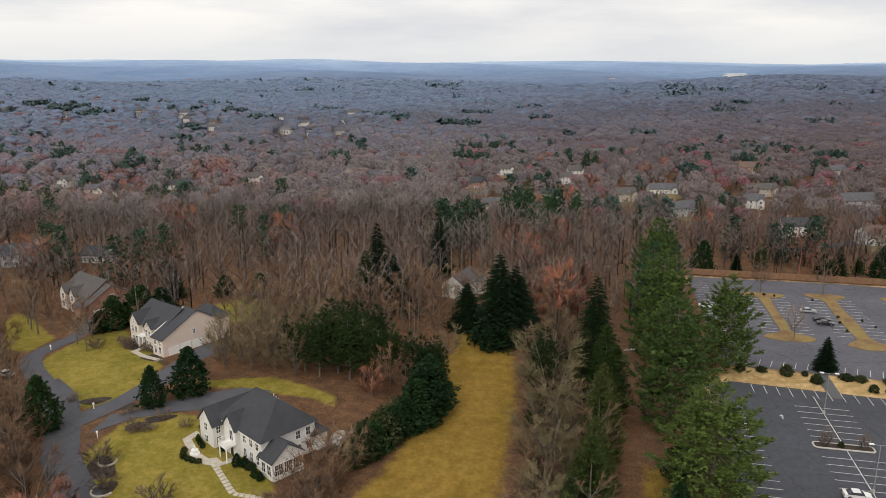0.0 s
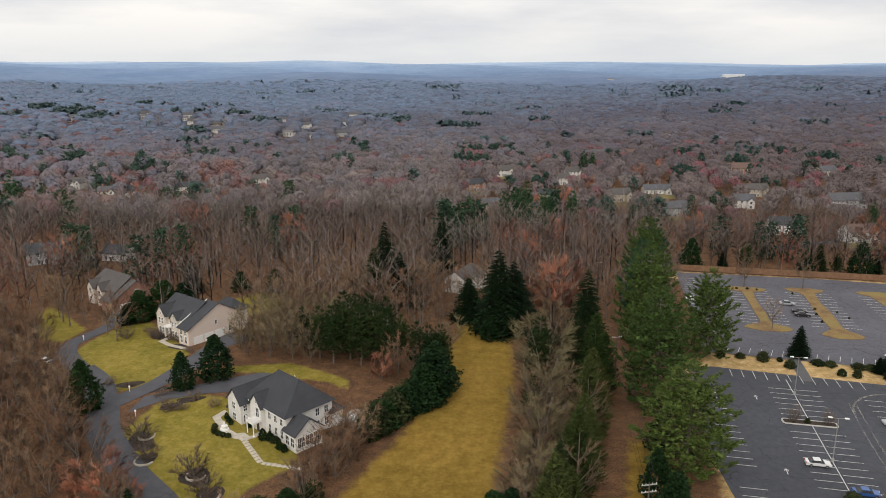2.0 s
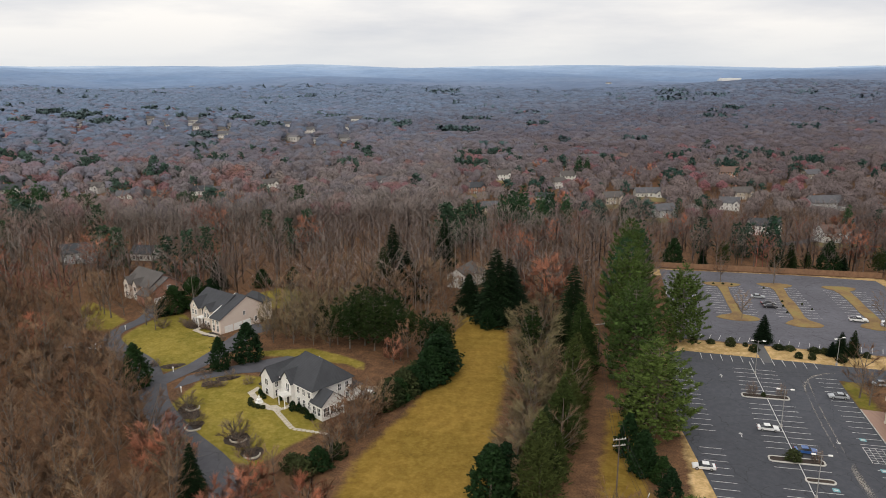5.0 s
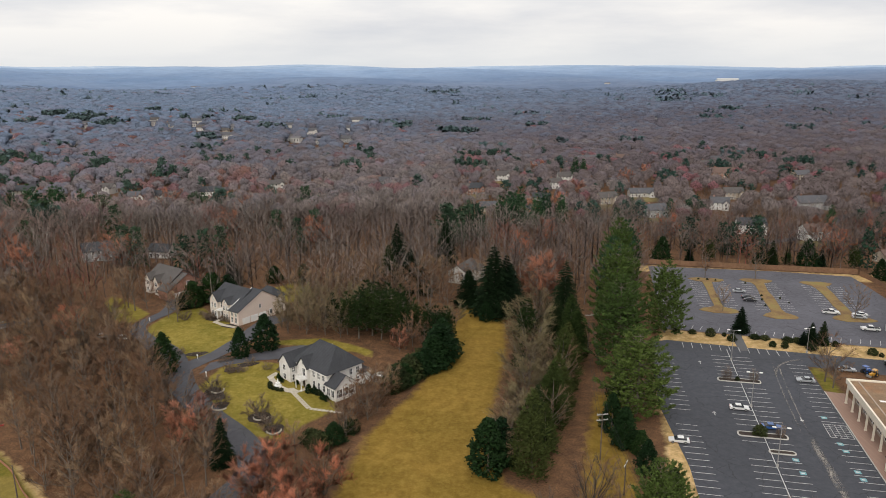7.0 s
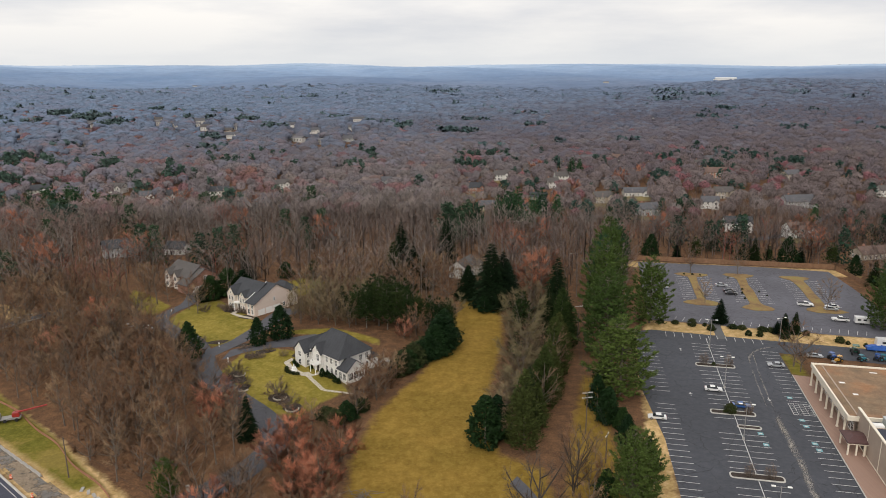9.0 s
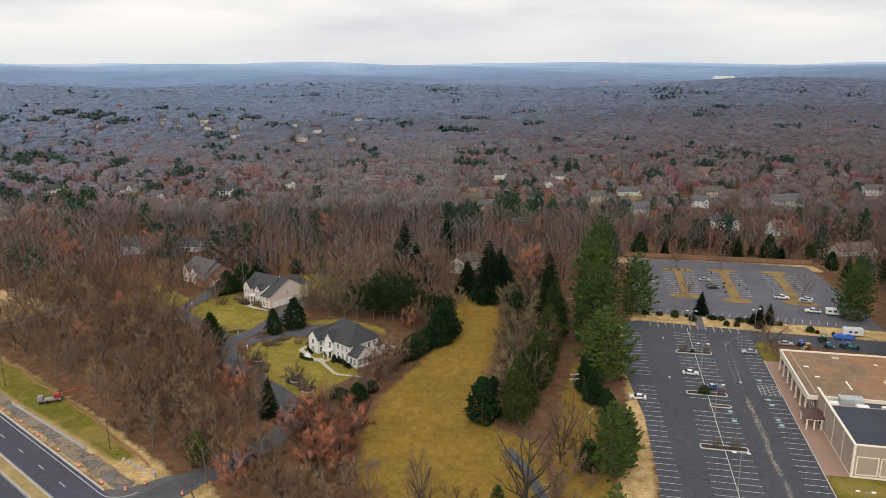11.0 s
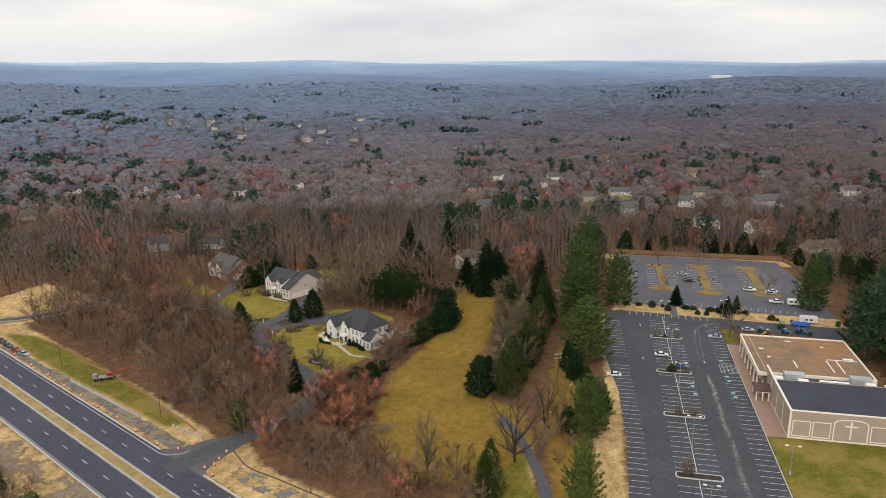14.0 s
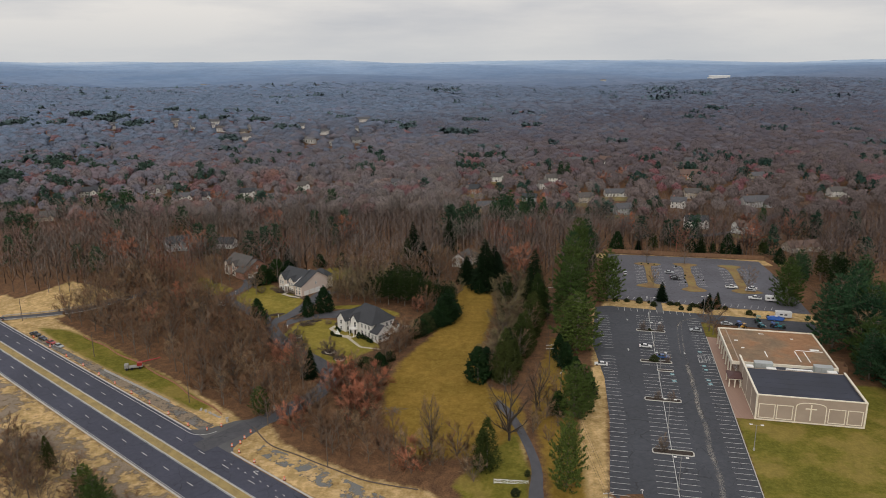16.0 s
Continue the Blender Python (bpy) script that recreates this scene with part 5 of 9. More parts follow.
def bare_arrays(seed, h=14.0, spread=4.6, limbs=14, seconds=7, twigs=13, low=0.3, width=0.05, stem=1, thick=1.0):
    """Trunk and rising limbs, and the twigs of a leafless tree with a rounded crown."""
    g = np.random.default_rng(seed)
    wood, fine = Soup(), Soup()
    stems = []
    zz = np.linspace(0, 1, 6)
    for k in range(stem):
        lean = g.normal(0, 0.04 if stem == 1 else 0.16, 2)
        path = np.stack([lean[0] * h * zz ** 1.3 + g.normal(0, 0.10, 6) * zz, lean[1] * h * zz ** 1.3 + g.normal(0, 0.10, 6) * zz, h * 0.90 * zz - 0.3], 1)
        wood.tube(path, 0.015 * h / stem ** 0.4 * thick * (1 - zz * 0.9) + 0.02, 5)
        stems.append(path)
    for i in range(limbs):
        path = stems[i % stem]
        u = 0.18 + 0.82 * (i + g.uniform(0, 1)) / limbs
        reach = spread * math.sqrt(max(0.04, 1 - ((u - 0.42) / 0.64) ** 2)) * g.uniform(0.78, 1.12)
        az = i * 2.399 + g.uniform(-0.5, 0.5)
        out = np.array([math.cos(az), math.sin(az), 0.0])
        top = h * (low + (1 - low) * u)
        t0 = min(0.86, max(low * 0.85, (top - reach * g.uniform(0.9, 1.5)) / h))
        at = np.array([np.interp(t0 / 0.9, zz, path[:, k]) for k in range(3)])
        end = np.array([at[0], at[1], 0]) + out * reach + (0, 0, top)
        mid = at * 0.45 + end * 0.55 + out * reach * 0.10 + g.normal(0, 0.15, 3)
        ln = float(np.linalg.norm(end - at))
        wood.tube([at, mid, end], [(0.010 * ln + 0.035) * thick ** 1.4, (0.006 * ln + 0.028) * thick ** 1.4, 0.014 * thick], 3)
        way = unit(end - at)
        for j in range(seconds):
            k = g.uniform(0.2, 1.0)
            p0 = at * (1 - k) + end * k + (mid - (at + end) / 2) * (1 - abs(2 * k - 1))
            w2 = unit(way * 0.7 + out * 0.25 + g.normal(0, 0.5, 3) + np.array([0, 0, 0.35]))
            l2 = (0.30 * spread + 0.15 * ln) * g.uniform(0.5, 1.0)
            wood.tris(slivers(p0[None], w2[None], np.array([l2 * 1.05]), 0.065 * thick, g))
            kk = g.uniform(0.15, 1.0, twigs)[:, None]
            w3 = unit(w2 + g.normal(0, 0.55, (twigs, 3)) + (0, 0, 0.3))
            fine.tris(slivers(p0 + w2 * l2 * kk, w3, g.uniform(0.6, 1.7, twigs) * min(1.0, h / 9), width, g))
    return wood.arrays(), fine.arrays()


def spruce_arrays(seed, h=18.0, r=4.5, low=0.04, gap=0.62, droop=0.35, lush=1.0):
    g = np.random.default_rng(seed)
    wood, fine = Soup(), Soup()
    zz = np.linspace(0, 1, 4)
    wood.tube(np.stack([zz * 0, zz * 0, h * zz - 0.3], 1), 0.018 * h * (1 - zz) + 0.02, 5)
    z, turn = h * low, 0.0
    while z < h * 0.985:
        t = z / h
        n = max(4, int(round(9 * lush * (1 - t) + 3)))
        for k in range(n):
            az = turn + k * 2 * math.pi / n + g.uniform(-0.3, 0.3)
            ln = (r * (1 - t) ** 0.82 + 0.25) * g.uniform(0.72, 1.12)
            out = np.array([math.cos(az), math.sin(az), 0.0])
            side = np.array([-out[1], out[0], 0.0])
            start = np.array([0, 0, z + g.uniform(-0.2, 0.2)])
            tip = start + out * ln + np.array([0, 0, -droop * ln + 0.25 * t * ln])
            m = 5
            ks = np.linspace(0.22, 0.95, m) + g.uniform(-0.05, 0.05, m)
            for kq in ks:
                p = start * (1 - kq) + tip * kq + np.array([0, 0, 0.10 * ln * math.sin(kq * 3.1)])
                w = ln * 0.30 * (1.15 - kq) + 0.22
                for sgn in (-1, 1):
                    e = p + side * sgn * w * g.uniform(0.8, 1.2) + out * w * 0.55 + np.array([0, 0, -w * g.uniform(0.15, 0.5)])
                    fine.tris([p - out * w * 0.35, p + out * w * 0.5 + np.array([0, 0, 0.05]), e])
            fine.tris([tip - out * ln * 0.28 + side * 0.22, tip - out * ln * 0.28 - side * 0.22, tip + out * 0.2])
        turn += 0.7
        z += gap * (1.05 - 0.5 * t) * g.uniform(0.85, 1.15)
    fine.tris([(-0.15, 0, h * 0.95), (0.15, 0, h * 0.95), (0, 0, h * 1.02)])
    fine.tris([(0, -0.15, h * 0.95), (0, 0.15, h * 0.95), (0, 0, h * 1.02)])
    return wood.arrays(), fine.arrays()


def pine_arrays(seed, h=22.0, r=8.6, low=0.12, whorls=17, per=7, tuft=9, size=0.75, width=0.11, lush=2.0):
    """A pine: tiers of boughs, each a spray of upturned needle plumes, with dark gaps between."""
    g = np.random.default_rng(seed)
    wood, fine = Soup(), Soup()
    zz = np.linspace(0, 1, 6)
    wood.tube(np.stack([0.25 * np.sin(zz * 3), 0.2 * np.sin(zz * 4 + 1), h * zz * 0.97 - 0.3], 1), 0.016 * h * (1 - zz) + 0.03, 6)
    ks = np.linspace(0, 1, 3)
    m = int(55 * r * lush)
    deep, away = g.uniform(low + 0.08, 0.85, m), g.uniform(0, 6.283, m)
    reach = r * np.clip(1.08 - deep, 0, 0.8) ** 0.6 * np.sqrt(g.uniform(0.03, 0.72, m))
    fine.tris(clumps(np.stack([reach * np.cos(away), reach * np.sin(away), h * deep], 1), size * g.uniform(0.5, 0.9, m), g, 2, 0.3))
    for i in range(whorls):
        t = low + (0.985 - low) * (i + g.uniform(-0.2, 0.2)) / (whorls - 1)
        prof = max(0.03, 1 - ((t - 0.30) / 0.71) ** 1.7) ** 0.85 if t > 0.30 else math.sqrt(max(0.05, 1 - ((0.30 - t) / 0.36) ** 2))
        n = per if t < 0.8 else max(4, per - 2)
        for k in range(n):
            az = i * 1.1 + k * 2 * math.pi / n + g.uniform(-0.35, 0.35)
            ln = r * prof * g.uniform(0.66, 1.14) + 0.4
            out = np.array([math.cos(az), math.sin(az), 0.0])
            across = np.array([-out[1], out[0], 0.0])
            rise = 0.02 + 0.55 * t + g.uniform(-0.08, 0.10)
            path = np.array([0, 0, h * t]) + out * ln * ks[:, None] + np.array([0, 0, 1.0]) * (rise * ln * ks ** 2 - 0.12 * ln * ks * (1 - ks) * 4)[:, None]
            wood.tube(path, [0.07, 0.045, 0.015], 3)
            # plumes crowd together towards the bough's tip and along its side shoots
            shoots = max(2, int(ln * 0.85))
            m = max(4, int(ln * lush))
            pick = g.integers(shoots, size=m)
            along = 0.3 + 0.7 * np.sqrt(g.uniform(0, 1, shoots))
            aside = g.normal(0, 0.20, shoots) * ln * np.clip(1.2 - along, 0.2, 0.8)
            kq = np.clip(along[pick] + g.normal(0, 0.28, m) / ln, 0.2, 1.05)
            fan = aside[pick] + g.normal(0, 0.26, m)
            c = np.stack([np.interp(kq, ks, path[:, q]) for q in range(3)], 1) + across * fan[:, None]
            c[:, 2] += g.normal(0, 0.10, m) - 0.12 * np.abs(fan)
            lead = unit(out * 0.9 + across * np.sign(fan)[:, None] * 0.5 + g.normal(0, 0.25, (m, 3)) + (0, 0, 0.25))
            w = unit(np.repeat(lead, tuft, 0) + g.normal(0, 0.55, (m * tuft, 3)) * (1, 1, 0.55) + (0, 0, 0.25))
            fine.tris(slivers(np.repeat(c, tuft, 0) - w * 0.12, w, size * g.uniform(0.6, 1.25, m * tuft), width, g))
            fine.tris(clumps(c - (0, 0, 0.12), np.full(m, size * 0.5), g, 1, 0.15))
    return wood.arrays(), fine.arrays()


def dense_arrays(seed, h=9.0, r=3.0, count=620, size=0.62, belly=0.28, point=1.0):
    """A dense evergreen with leaves to the ground."""
    g = np.random.default_rng(seed)
    wood, fine = Soup(), Soup()
    zz = np.linspace(0, 1, 3)
    wood.tube(np.stack([zz * 0, zz * 0, h * 0.7 * zz - 0.2], 1), 0.02 * h * (1 - zz) + 0.03, 5)

    def prof(t):
        return np.where(t < belly, 0.62 + 0.38 * np.sin(t / belly * np.pi / 2), np.clip(1 - (t - belly) / (1 - belly), 0, 1) ** (0.62 * point))

    t = g.uniform(0.015, 0.985, count) ** 1.05
    az = g.uniform(0, 2 * np.pi, count)
    lump = 1 + 0.17 * np.sin(az * 3 + t * 9 + seed) + 0.14 * np.sin(az * 5 - t * 23 + seed * 2) + 0.10 * np.sin(az * 11 + t * 41)
    rad = r * prof(t) * lump * np.sqrt(g.uniform(0.5, 1.12, count))
    c = np.stack([rad * np.cos(az), rad * np.sin(az), t * h], 1)
    fine.tris(clumps(c, size * g.uniform(0.7, 1.3, count), g, 4))
    return wood.arrays(), fine.arrays()


def cedar_arrays(seed, h=14.0, r=3.9, count=2600, size=0.95, width=0.17):
    """A shaggy cedar: upswept sprays over an uneven spire, with several leaders."""
    g = np.random.default_rng(seed)
    wood, fine = Soup(), Soup()
    zz = np.linspace(0, 1, 3)
    wood.tube(np.stack([zz * 0, zz * 0, h * 0.8 * zz - 0.2], 1), 0.018 * h * (1 - zz) + 0.03, 5)
    tops = [(0.0, 0.0, 1.0, 1.0)] + [(0.42 * r * math.cos(a), 0.42 * r * math.sin(a), g.uniform(0.62, 0.86), g.uniform(0.55, 0.75)) for a in g.uniform(0, 6.28, 3)]
    for cx, cy, tall, wide in tops:
        n = int(count * tall * wide / 2.1)
        t, az = g.uniform(0.02, 0.99, n), g.uniform(0, 6.283, n)
        prof = np.where(t < 0.22, 0.7 + 0.3 * t / 0.22, np.clip(1 - (t - 0.22) / 0.78, 0, 1) ** 0.75)
        lump = 1 + 0.18 * np.sin(az * 3 + t * 11 + seed) + 0.14 * np.sin(az * 7 - t * 25)
        rad = r * wide * prof * lump * np.sqrt(g.uniform(0.35, 1.05, n))
        c = np.stack([cx + rad * np.cos(az), cy + rad * np.sin(az), t * h * tall], 1)
        run = unit(np.stack([np.cos(az), np.sin(az), np.full(n, 0.7)], 1) + g.normal(0, 0.4, (n, 3)))
        fine.tris(slivers(c - run * size * 0.4, run, size * g.uniform(0.6, 1.3, n), width, g))
        fine.tris(clumps(c[::4] * (0.8, 0.8, 1), np.full(len(c[::4]), size * 0.55), g, 1))
    return wood.arrays(), fine.arrays()


def tree_meshes(arrays, crown_mat):
    (wv, wf), (cv, cf) = arrays
    crown = raw_mesh("crown", cv, cf, crown_mat)
    top, wide = cv[:, 2].max(), np.percentile(np.hypot(cv[:, 0], cv[:, 1]), 90)
    heart = 0.55 if crown_mat in (M_TWIG, M_PALE, M_OLD, M_BUDS, M_BRUSH) else 0.25
    out = np.stack([cv[:, 0] / wide, cv[:, 1] / wide, (cv[:, 2] / top - heart) / (1 - heart) * 0.9 + 0.15], 1)
    vector_attr(crown, "bulge", unit(out))
    return raw_mesh("trunk", wv, wf, M_BARK_OLD if crown_mat is M_OLD else M_BARK), crown


KINDS = {}


def kind(key, name, label, category, makers, crown_mat, height):
    KINDS[key] = (name, label, category, [tree_meshes(m, crown_mat) for m in makers], height)


def plant(key, x, y, h, turn=None, wide=1.0, group="", variant=None, label=""):
    """One tree: an empty at its foot with its trunk and crown."""
    name, lab, cat, meshes, h0 = KINDS[key]
    trunk_me, crown_me = meshes[int(rng.integers(len(meshes))) if variant is None else variant]
    ob = new(name)
    ob.empty_display_size = 0.5
    s = h / h0
    ob.matrix_basis = Matrix.LocRotScale((x, y, ground_z(x, y) - 0.05), Euler((0, 0, rng.uniform(0, 6.28) if turn is None else turn)), (s * wide, s * wide, s))
    tagged(ob, label or lab, cat, group)
    for nm, me in (("trunk", trunk_me), ("crown", crown_me)):
        c = new(nm, me)
        c.parent = ob
    return ob


kind("bare", "bare_tree", "leafless deciduous tree with grey-brown twigs", "tree",
     [bare_arrays(s, 14, 4.6, 15, 7, 14, 0.30, 0.052) for s in (11, 12, 13, 14, 15)], M_TWIG, 14)
kind("pale", "bare_tree", "pale leafless tree with fine upswept twigs", "tree",
     [bare_arrays(s, 14, 4.6, 20, 9, 20, 0.16, 0.052, 3, 0.75) for s in (16, 17, 18)], M_PALE, 14)
kind("slim", "bare_tree", "slender leafless forest tree with a tall bare trunk", "tree",
     [bare_arrays(s, 15, 3.2, 12, 7, 13, 0.42, 0.052) for s in (21, 22, 23, 24)], M_TWIG, 15)
kind("thicket", "thicket_tree", "low many-stemmed leafless tree in a thicket", "tree",
     [bare_arrays(s, 9, 3.6, 14, 6, 15, 0.15, 0.055, 3) for s in (31, 32, 33)], M_TWIG, 9)
kind("red", "red_maple", "leafless maple hazed with red spring buds", "tree",
     [bare_arrays(s, 11, 4.4, 19, 8, 26, 0.16, 0.056, 3, 0.5) for s in (41, 42, 43)], M_BUDS, 11)
kind("old", "bare_tree", "large old leafless tree with thick dark limbs", "tree",
     [bare_arrays(s, 20, 6.4, 18, 9, 10, 0.16, 0.05, 2, 1.45) for s in (51, 52)], M_OLD, 20)
kind("spruce", "spruce_tree", "tall dark green spruce with drooping boughs", "tree",
     [spruce_arrays(s, 20, 7.0, lush=1.25) for s in (61, 62, 63)], M_SPRUCE, 20)
kind("pine", "pine_tree", "tall white pine with soft bright green plumes", "tree",
     [pine_arrays(s, 22, 7.8, 0.05, 18, 7, 8, 0.9, 0.165, 3.3) for s in (71, 72, 73)], M_PINE, 22)
kind("deep", "pine_tree", "tall dense dark green pine", "tree",
     [pine_arrays(s, 22, 7.2, 0.06, 14, 7, 6, 1.0, 0.27, 2.2) for s in (171, 172)], M_DEEP, 22)
kind("garden_pine", "pine_tree", "dark green pine among the village houses", "tree",
     [pine_arrays(s, 22, 6.8, 0.12, 10, 6, 4, 1.5, 0.45, 1.1) for s in (175, 176)], M_DEEP, 22)
kind("olive", "pine_tree", "dark olive green pine with bare lower trunk", "tree",
     [pine_arrays(s, 17, 4.8, 0.24, 12, 6, 6, 0.85, 0.22, 2.4) for s in (76, 77, 78)], M_OLIVE, 17)
kind("holly", "evergreen_tree", "dense dark evergreen tree leafy to the ground", "tree",
     [dense_arrays(s, 9, 2.7, 900, 0.42, 0.25, 1.1) for s in (81, 82, 83)], M_HOLLY, 9)
kind("cedar", "cedar_tree", "dense shaggy mid-green cedar", "tree",
     [cedar_arrays(s) for s in (181, 182, 183)], M_CEDAR, 14)
kind("shrub", "evergreen_shrub", "rounded olive evergreen shrub", "shrub",
     [dense_arrays(s, 5, 2.6, 380, 0.55, 0.4, 0.7) for s in (86, 87)], M_SHRUB, 5)
kind("brush", "bare_shrub", "leafless brown ornamental shrub", "shrub",
     [bare_arrays(s, 3.2, 1.9, 20, 8, 18, 0.08, 0.024, 5, 0.8) for s in (91, 92)], M_BRUSH, 3.2)

# trees that stand out singly: x, y, height, width against the usual
for x, y, h, w in ((47.1, 117.5, 22.5, 1.18), (49.9, 146.5, 27.5, 0.98), (57.5, 181, 28.5, 0.88), (67, 217, 29, 0.75), (72, 174, 24, 0.9),
                   (150.5, 165.5, 22, 0.88), (27, 26.5, 21.6, 0.6), (36, 64, 18.5, 0.85), (39.5, 67.5, 16, 0.8), (164.5, 124, 24, 1.0), (149, 98, 19, 1.2)):
    plant("pine", x, y, h, wide=w, group="pines along the parking lot")
for x, y, h, w in ((37.5, 166, 27, 0.95), (33.5, 157, 18, 1.0), (19.7, 101.5, 16, 0.95), (-17.2, 227.3, 26, 0.85), (-20, 216, 20, 1.0), (2.4, 257.5, 22, 0.9), (17.8, 193.5, 25, 1.15),
                   (22.4, 196, 21, 1.15), (9.6, 204, 13.5, 1.6), (-83.4, 232, 12, 1.2), (-8, 219, 13, 1.5), (25, 203, 15, 1.4), (96.8, 173.2, 9, 1.2), (73, 236, 20, 1.0), (-12, 222, 17, 1.2), (69, 226, 24, 0.9)):
    plant("spruce", x, y, h, wide=w, group="spruces by the meadow")
for x, y, h, w in ((-79, 142.2, 12, 1.0), (-60.3, 151.6, 9.3, 0.98), (-54.2, 157.6, 11, 1.2), (-84.9, 209, 11, 1.6), (-90, 203.4, 9.5, 1.5), (-80, 213, 9, 1.5),
                   (-67, 233.3, 7, 1.6), (14.7, 187.3, 6.5, 1.4), (40, 101.3, 10, 0.95), (45, 125, 9.5, 1.1), (-55, 232, 8, 1.4),
                   (-93, 200, 6, 1.3), (42, 90, 8, 1.0), (43.5, 78, 8.5, 1.0), (-26, 208, 7, 1.3)):
    plant("holly", x, y, h, wide=w, group="evergreens round the gardens")
# the clump of pines behind the white house, with bare trees at its sides
for x, y, h, w in ((-31, 171.5, 14, 0.95), (-27, 168.5, 15.5, 1.0), (-23, 171, 17, 1.0), (-20, 167.5, 16, 1.05), (-16.5, 169, 16, 1.0), (-25, 176, 17, 1.0), (-18, 175.5, 16.5, 1.0), (-13, 167, 14, 1.0), (-9.5, 170, 13, 0.9),
                   (-5.5, 165, 13, 0.95), (-2.5, 160, 14, 1.0), (-36, 175, 12.5, 0.85), (-14, 178, 15, 0.9), (0.5, 163, 13, 0.9), (-22, 181, 15, 0.9)):
    plant("olive", x, y, h, wide=w, group="pines behind the house")
for x, y, h in ((-50, 171, 13), (-47, 175, 15), (-44, 170.5, 14), (-41, 174, 15), (-38, 170, 14), (-36, 179, 15), (-45, 180, 15), (-33, 168.5, 12), (-53, 176, 13), (-40, 183, 15), (-30, 183, 15), (-34, 174, 14)):
    plant("pale", x, y, h * 0.92, wide=0.85, group="bare trees behind the house")
for x, y, h in ((-10, 163, 11), (-6, 159, 10), (-12, 160, 9), (-3, 166, 12), (1, 170, 11)):
    plant("bare", x, y, h, group="bare trees behind the house")
# the hedge along the meadow
for key, x, y, h, w in (("holly", -1.6, 150.5, 12, 1.5), ("holly", -3.6, 147, 10, 1.6), ("holly", -0.8, 154, 12.5, 1.3), ("holly", -5.6, 144, 7.5, 1.7), ("holly", -8.0, 141, 7, 1.6), ("shrub", -10.3, 138.5, 6.5, 1.1), ("holly", -11.5, 136, 6, 1.8), ("shrub", -13.2, 133, 6, 1.0),
                        ("shrub", -7.0, 145.5, 6, 1.1), ("shrub", -10, 142.5, 5.5, 1.1), ("shrub", -13.5, 137.5, 5, 1.1), ("shrub", -15, 131, 5.5, 1.0), ("holly", -27, 104.5, 5.0, 1.9), ("shrub", -23.5, 109, 3.5, 1.1), ("shrub", -32, 104, 3.5, 1.3), ("shrub", -30, 101, 4, 1.2)):
    plant(key, x, y, h, wide=w, group="hedge along the meadow")
for x, y, h, w in ((-17.5, 126, 9, 1.1), (-20.5, 122, 9.5, 1.1), (-18, 120, 9, 1.0), (-22.5, 117.5, 9, 1.1), (-20, 115, 8, 1.0), (-24, 113, 8, 1.1), (-16, 129, 8.5, 1.0), (-19.5, 128, 9.5, 0.9), (-24.5, 107, 8, 1.0), (-26.5, 110, 7.5, 1.0)):
    plant("thicket", x, y, h, wide=w, group="thicket beside the meadow", label="dark brown leafless tree thick with twigs")
# the belt between the meadow and the grass strip: cedars with bare trees before them
for x, y, h, w in ((17.3, 91.5, 19.5, 1.0), (21.5, 100, 12, 1.1), (25, 111, 17.5, 1.0), (28, 121.5, 15, 1.05), (31, 132, 18, 1.0), (34.5, 144, 15, 1.05), (37, 153, 20, 1.0), (7, 38, 15.5, 1.0), (-118, 47, 10, 0.8)):
    plant("cedar", x, y, h, wide=w, group="cedars by the meadow")
for x, y, h, w in ((23.5, 105, 13, 0.95), (29.5, 127, 14, 0.95), (32, 139, 13, 1.0), (35, 166, 15, 0.9)):
    plant("bare", x, y, h, wide=w, group="bare trees by the meadow")
for x, y, h, w in ((13, 99, 11.5, 1.25), (16, 107.5, 12, 1.3), (18.5, 116, 13, 1.3), (20.5, 126, 13.5, 1.3), (22.5, 136, 14, 1.3), (25, 146, 15, 1.35), (25.5, 156, 17, 1.35), (28, 167, 16, 1.25), (30, 177, 14, 1.2), (27, 129, 11, 1.2), (4.4, 184, 8, 1.2)):
    plant("pale", x, y, h, wide=w, group="bare trees by the meadow")
for x, y, h, w in ((26.5, 72, 15, 0.8), (-8.1, 48, 17, 0.6), (14, 92.5, 9, 1.0), (33, 84, 7, 0.9)):
    plant("bare", x, y, h, wide=w, group="bare trees by the meadow")
for x, y, h, w in ((25, 159, 16.5, 1.0), (20.5, 140, 10, 0.9)):
    plant("olive", x, y, h, wide=w, group="pines by the meadow")
plant("holly", 7.9, 91.5, 12.8, wide=1.15)
plant("holly", 11, 95, 11, wide=1.1)
plant("spruce", -50.2, 95.5, 11.5, wide=0.85)
plant("pine", -64, 76.5, 9.5, wide=1.0)
for x, y, h in ((4, 228, 12), (9, 224, 10), (14, 228, 12), (1, 221, 13), (17, 221, 12), (6, 217, 9)):
    plant("bare", x, y, h, wide=1.1, group="bare trees before the white cottage")
for x, y, h in ((13, 103, 7), (15, 111, 8), (17.5, 120, 8), (19.5, 130, 8), (21.5, 140.5, 9), (24, 151, 9), (26.5, 161, 9), (23, 122, 8), (27, 139, 8)):
    plant("thicket", x, y, h, wide=1.15, group="brush by the meadow", label="low tangled brush beneath the taller trees")
# trees beside the street, placed to hide it from the camera
for x, y, h in ((-60, 69, 11), (-55, 72.5, 12), (-50, 75.5, 9), (-47, 79, 8), (-39.5, 97, 8), (-52, 88.5, 12), (-54, 95, 12), (-57, 101, 11), (-70, 118, 13), (-75, 125, 13), (-80, 131, 12)):
    plant(("bare", "thicket", "bare", "slim")[int(rng.integers(4))], x, y, h, wide=1.1, group="bare trees along the street")
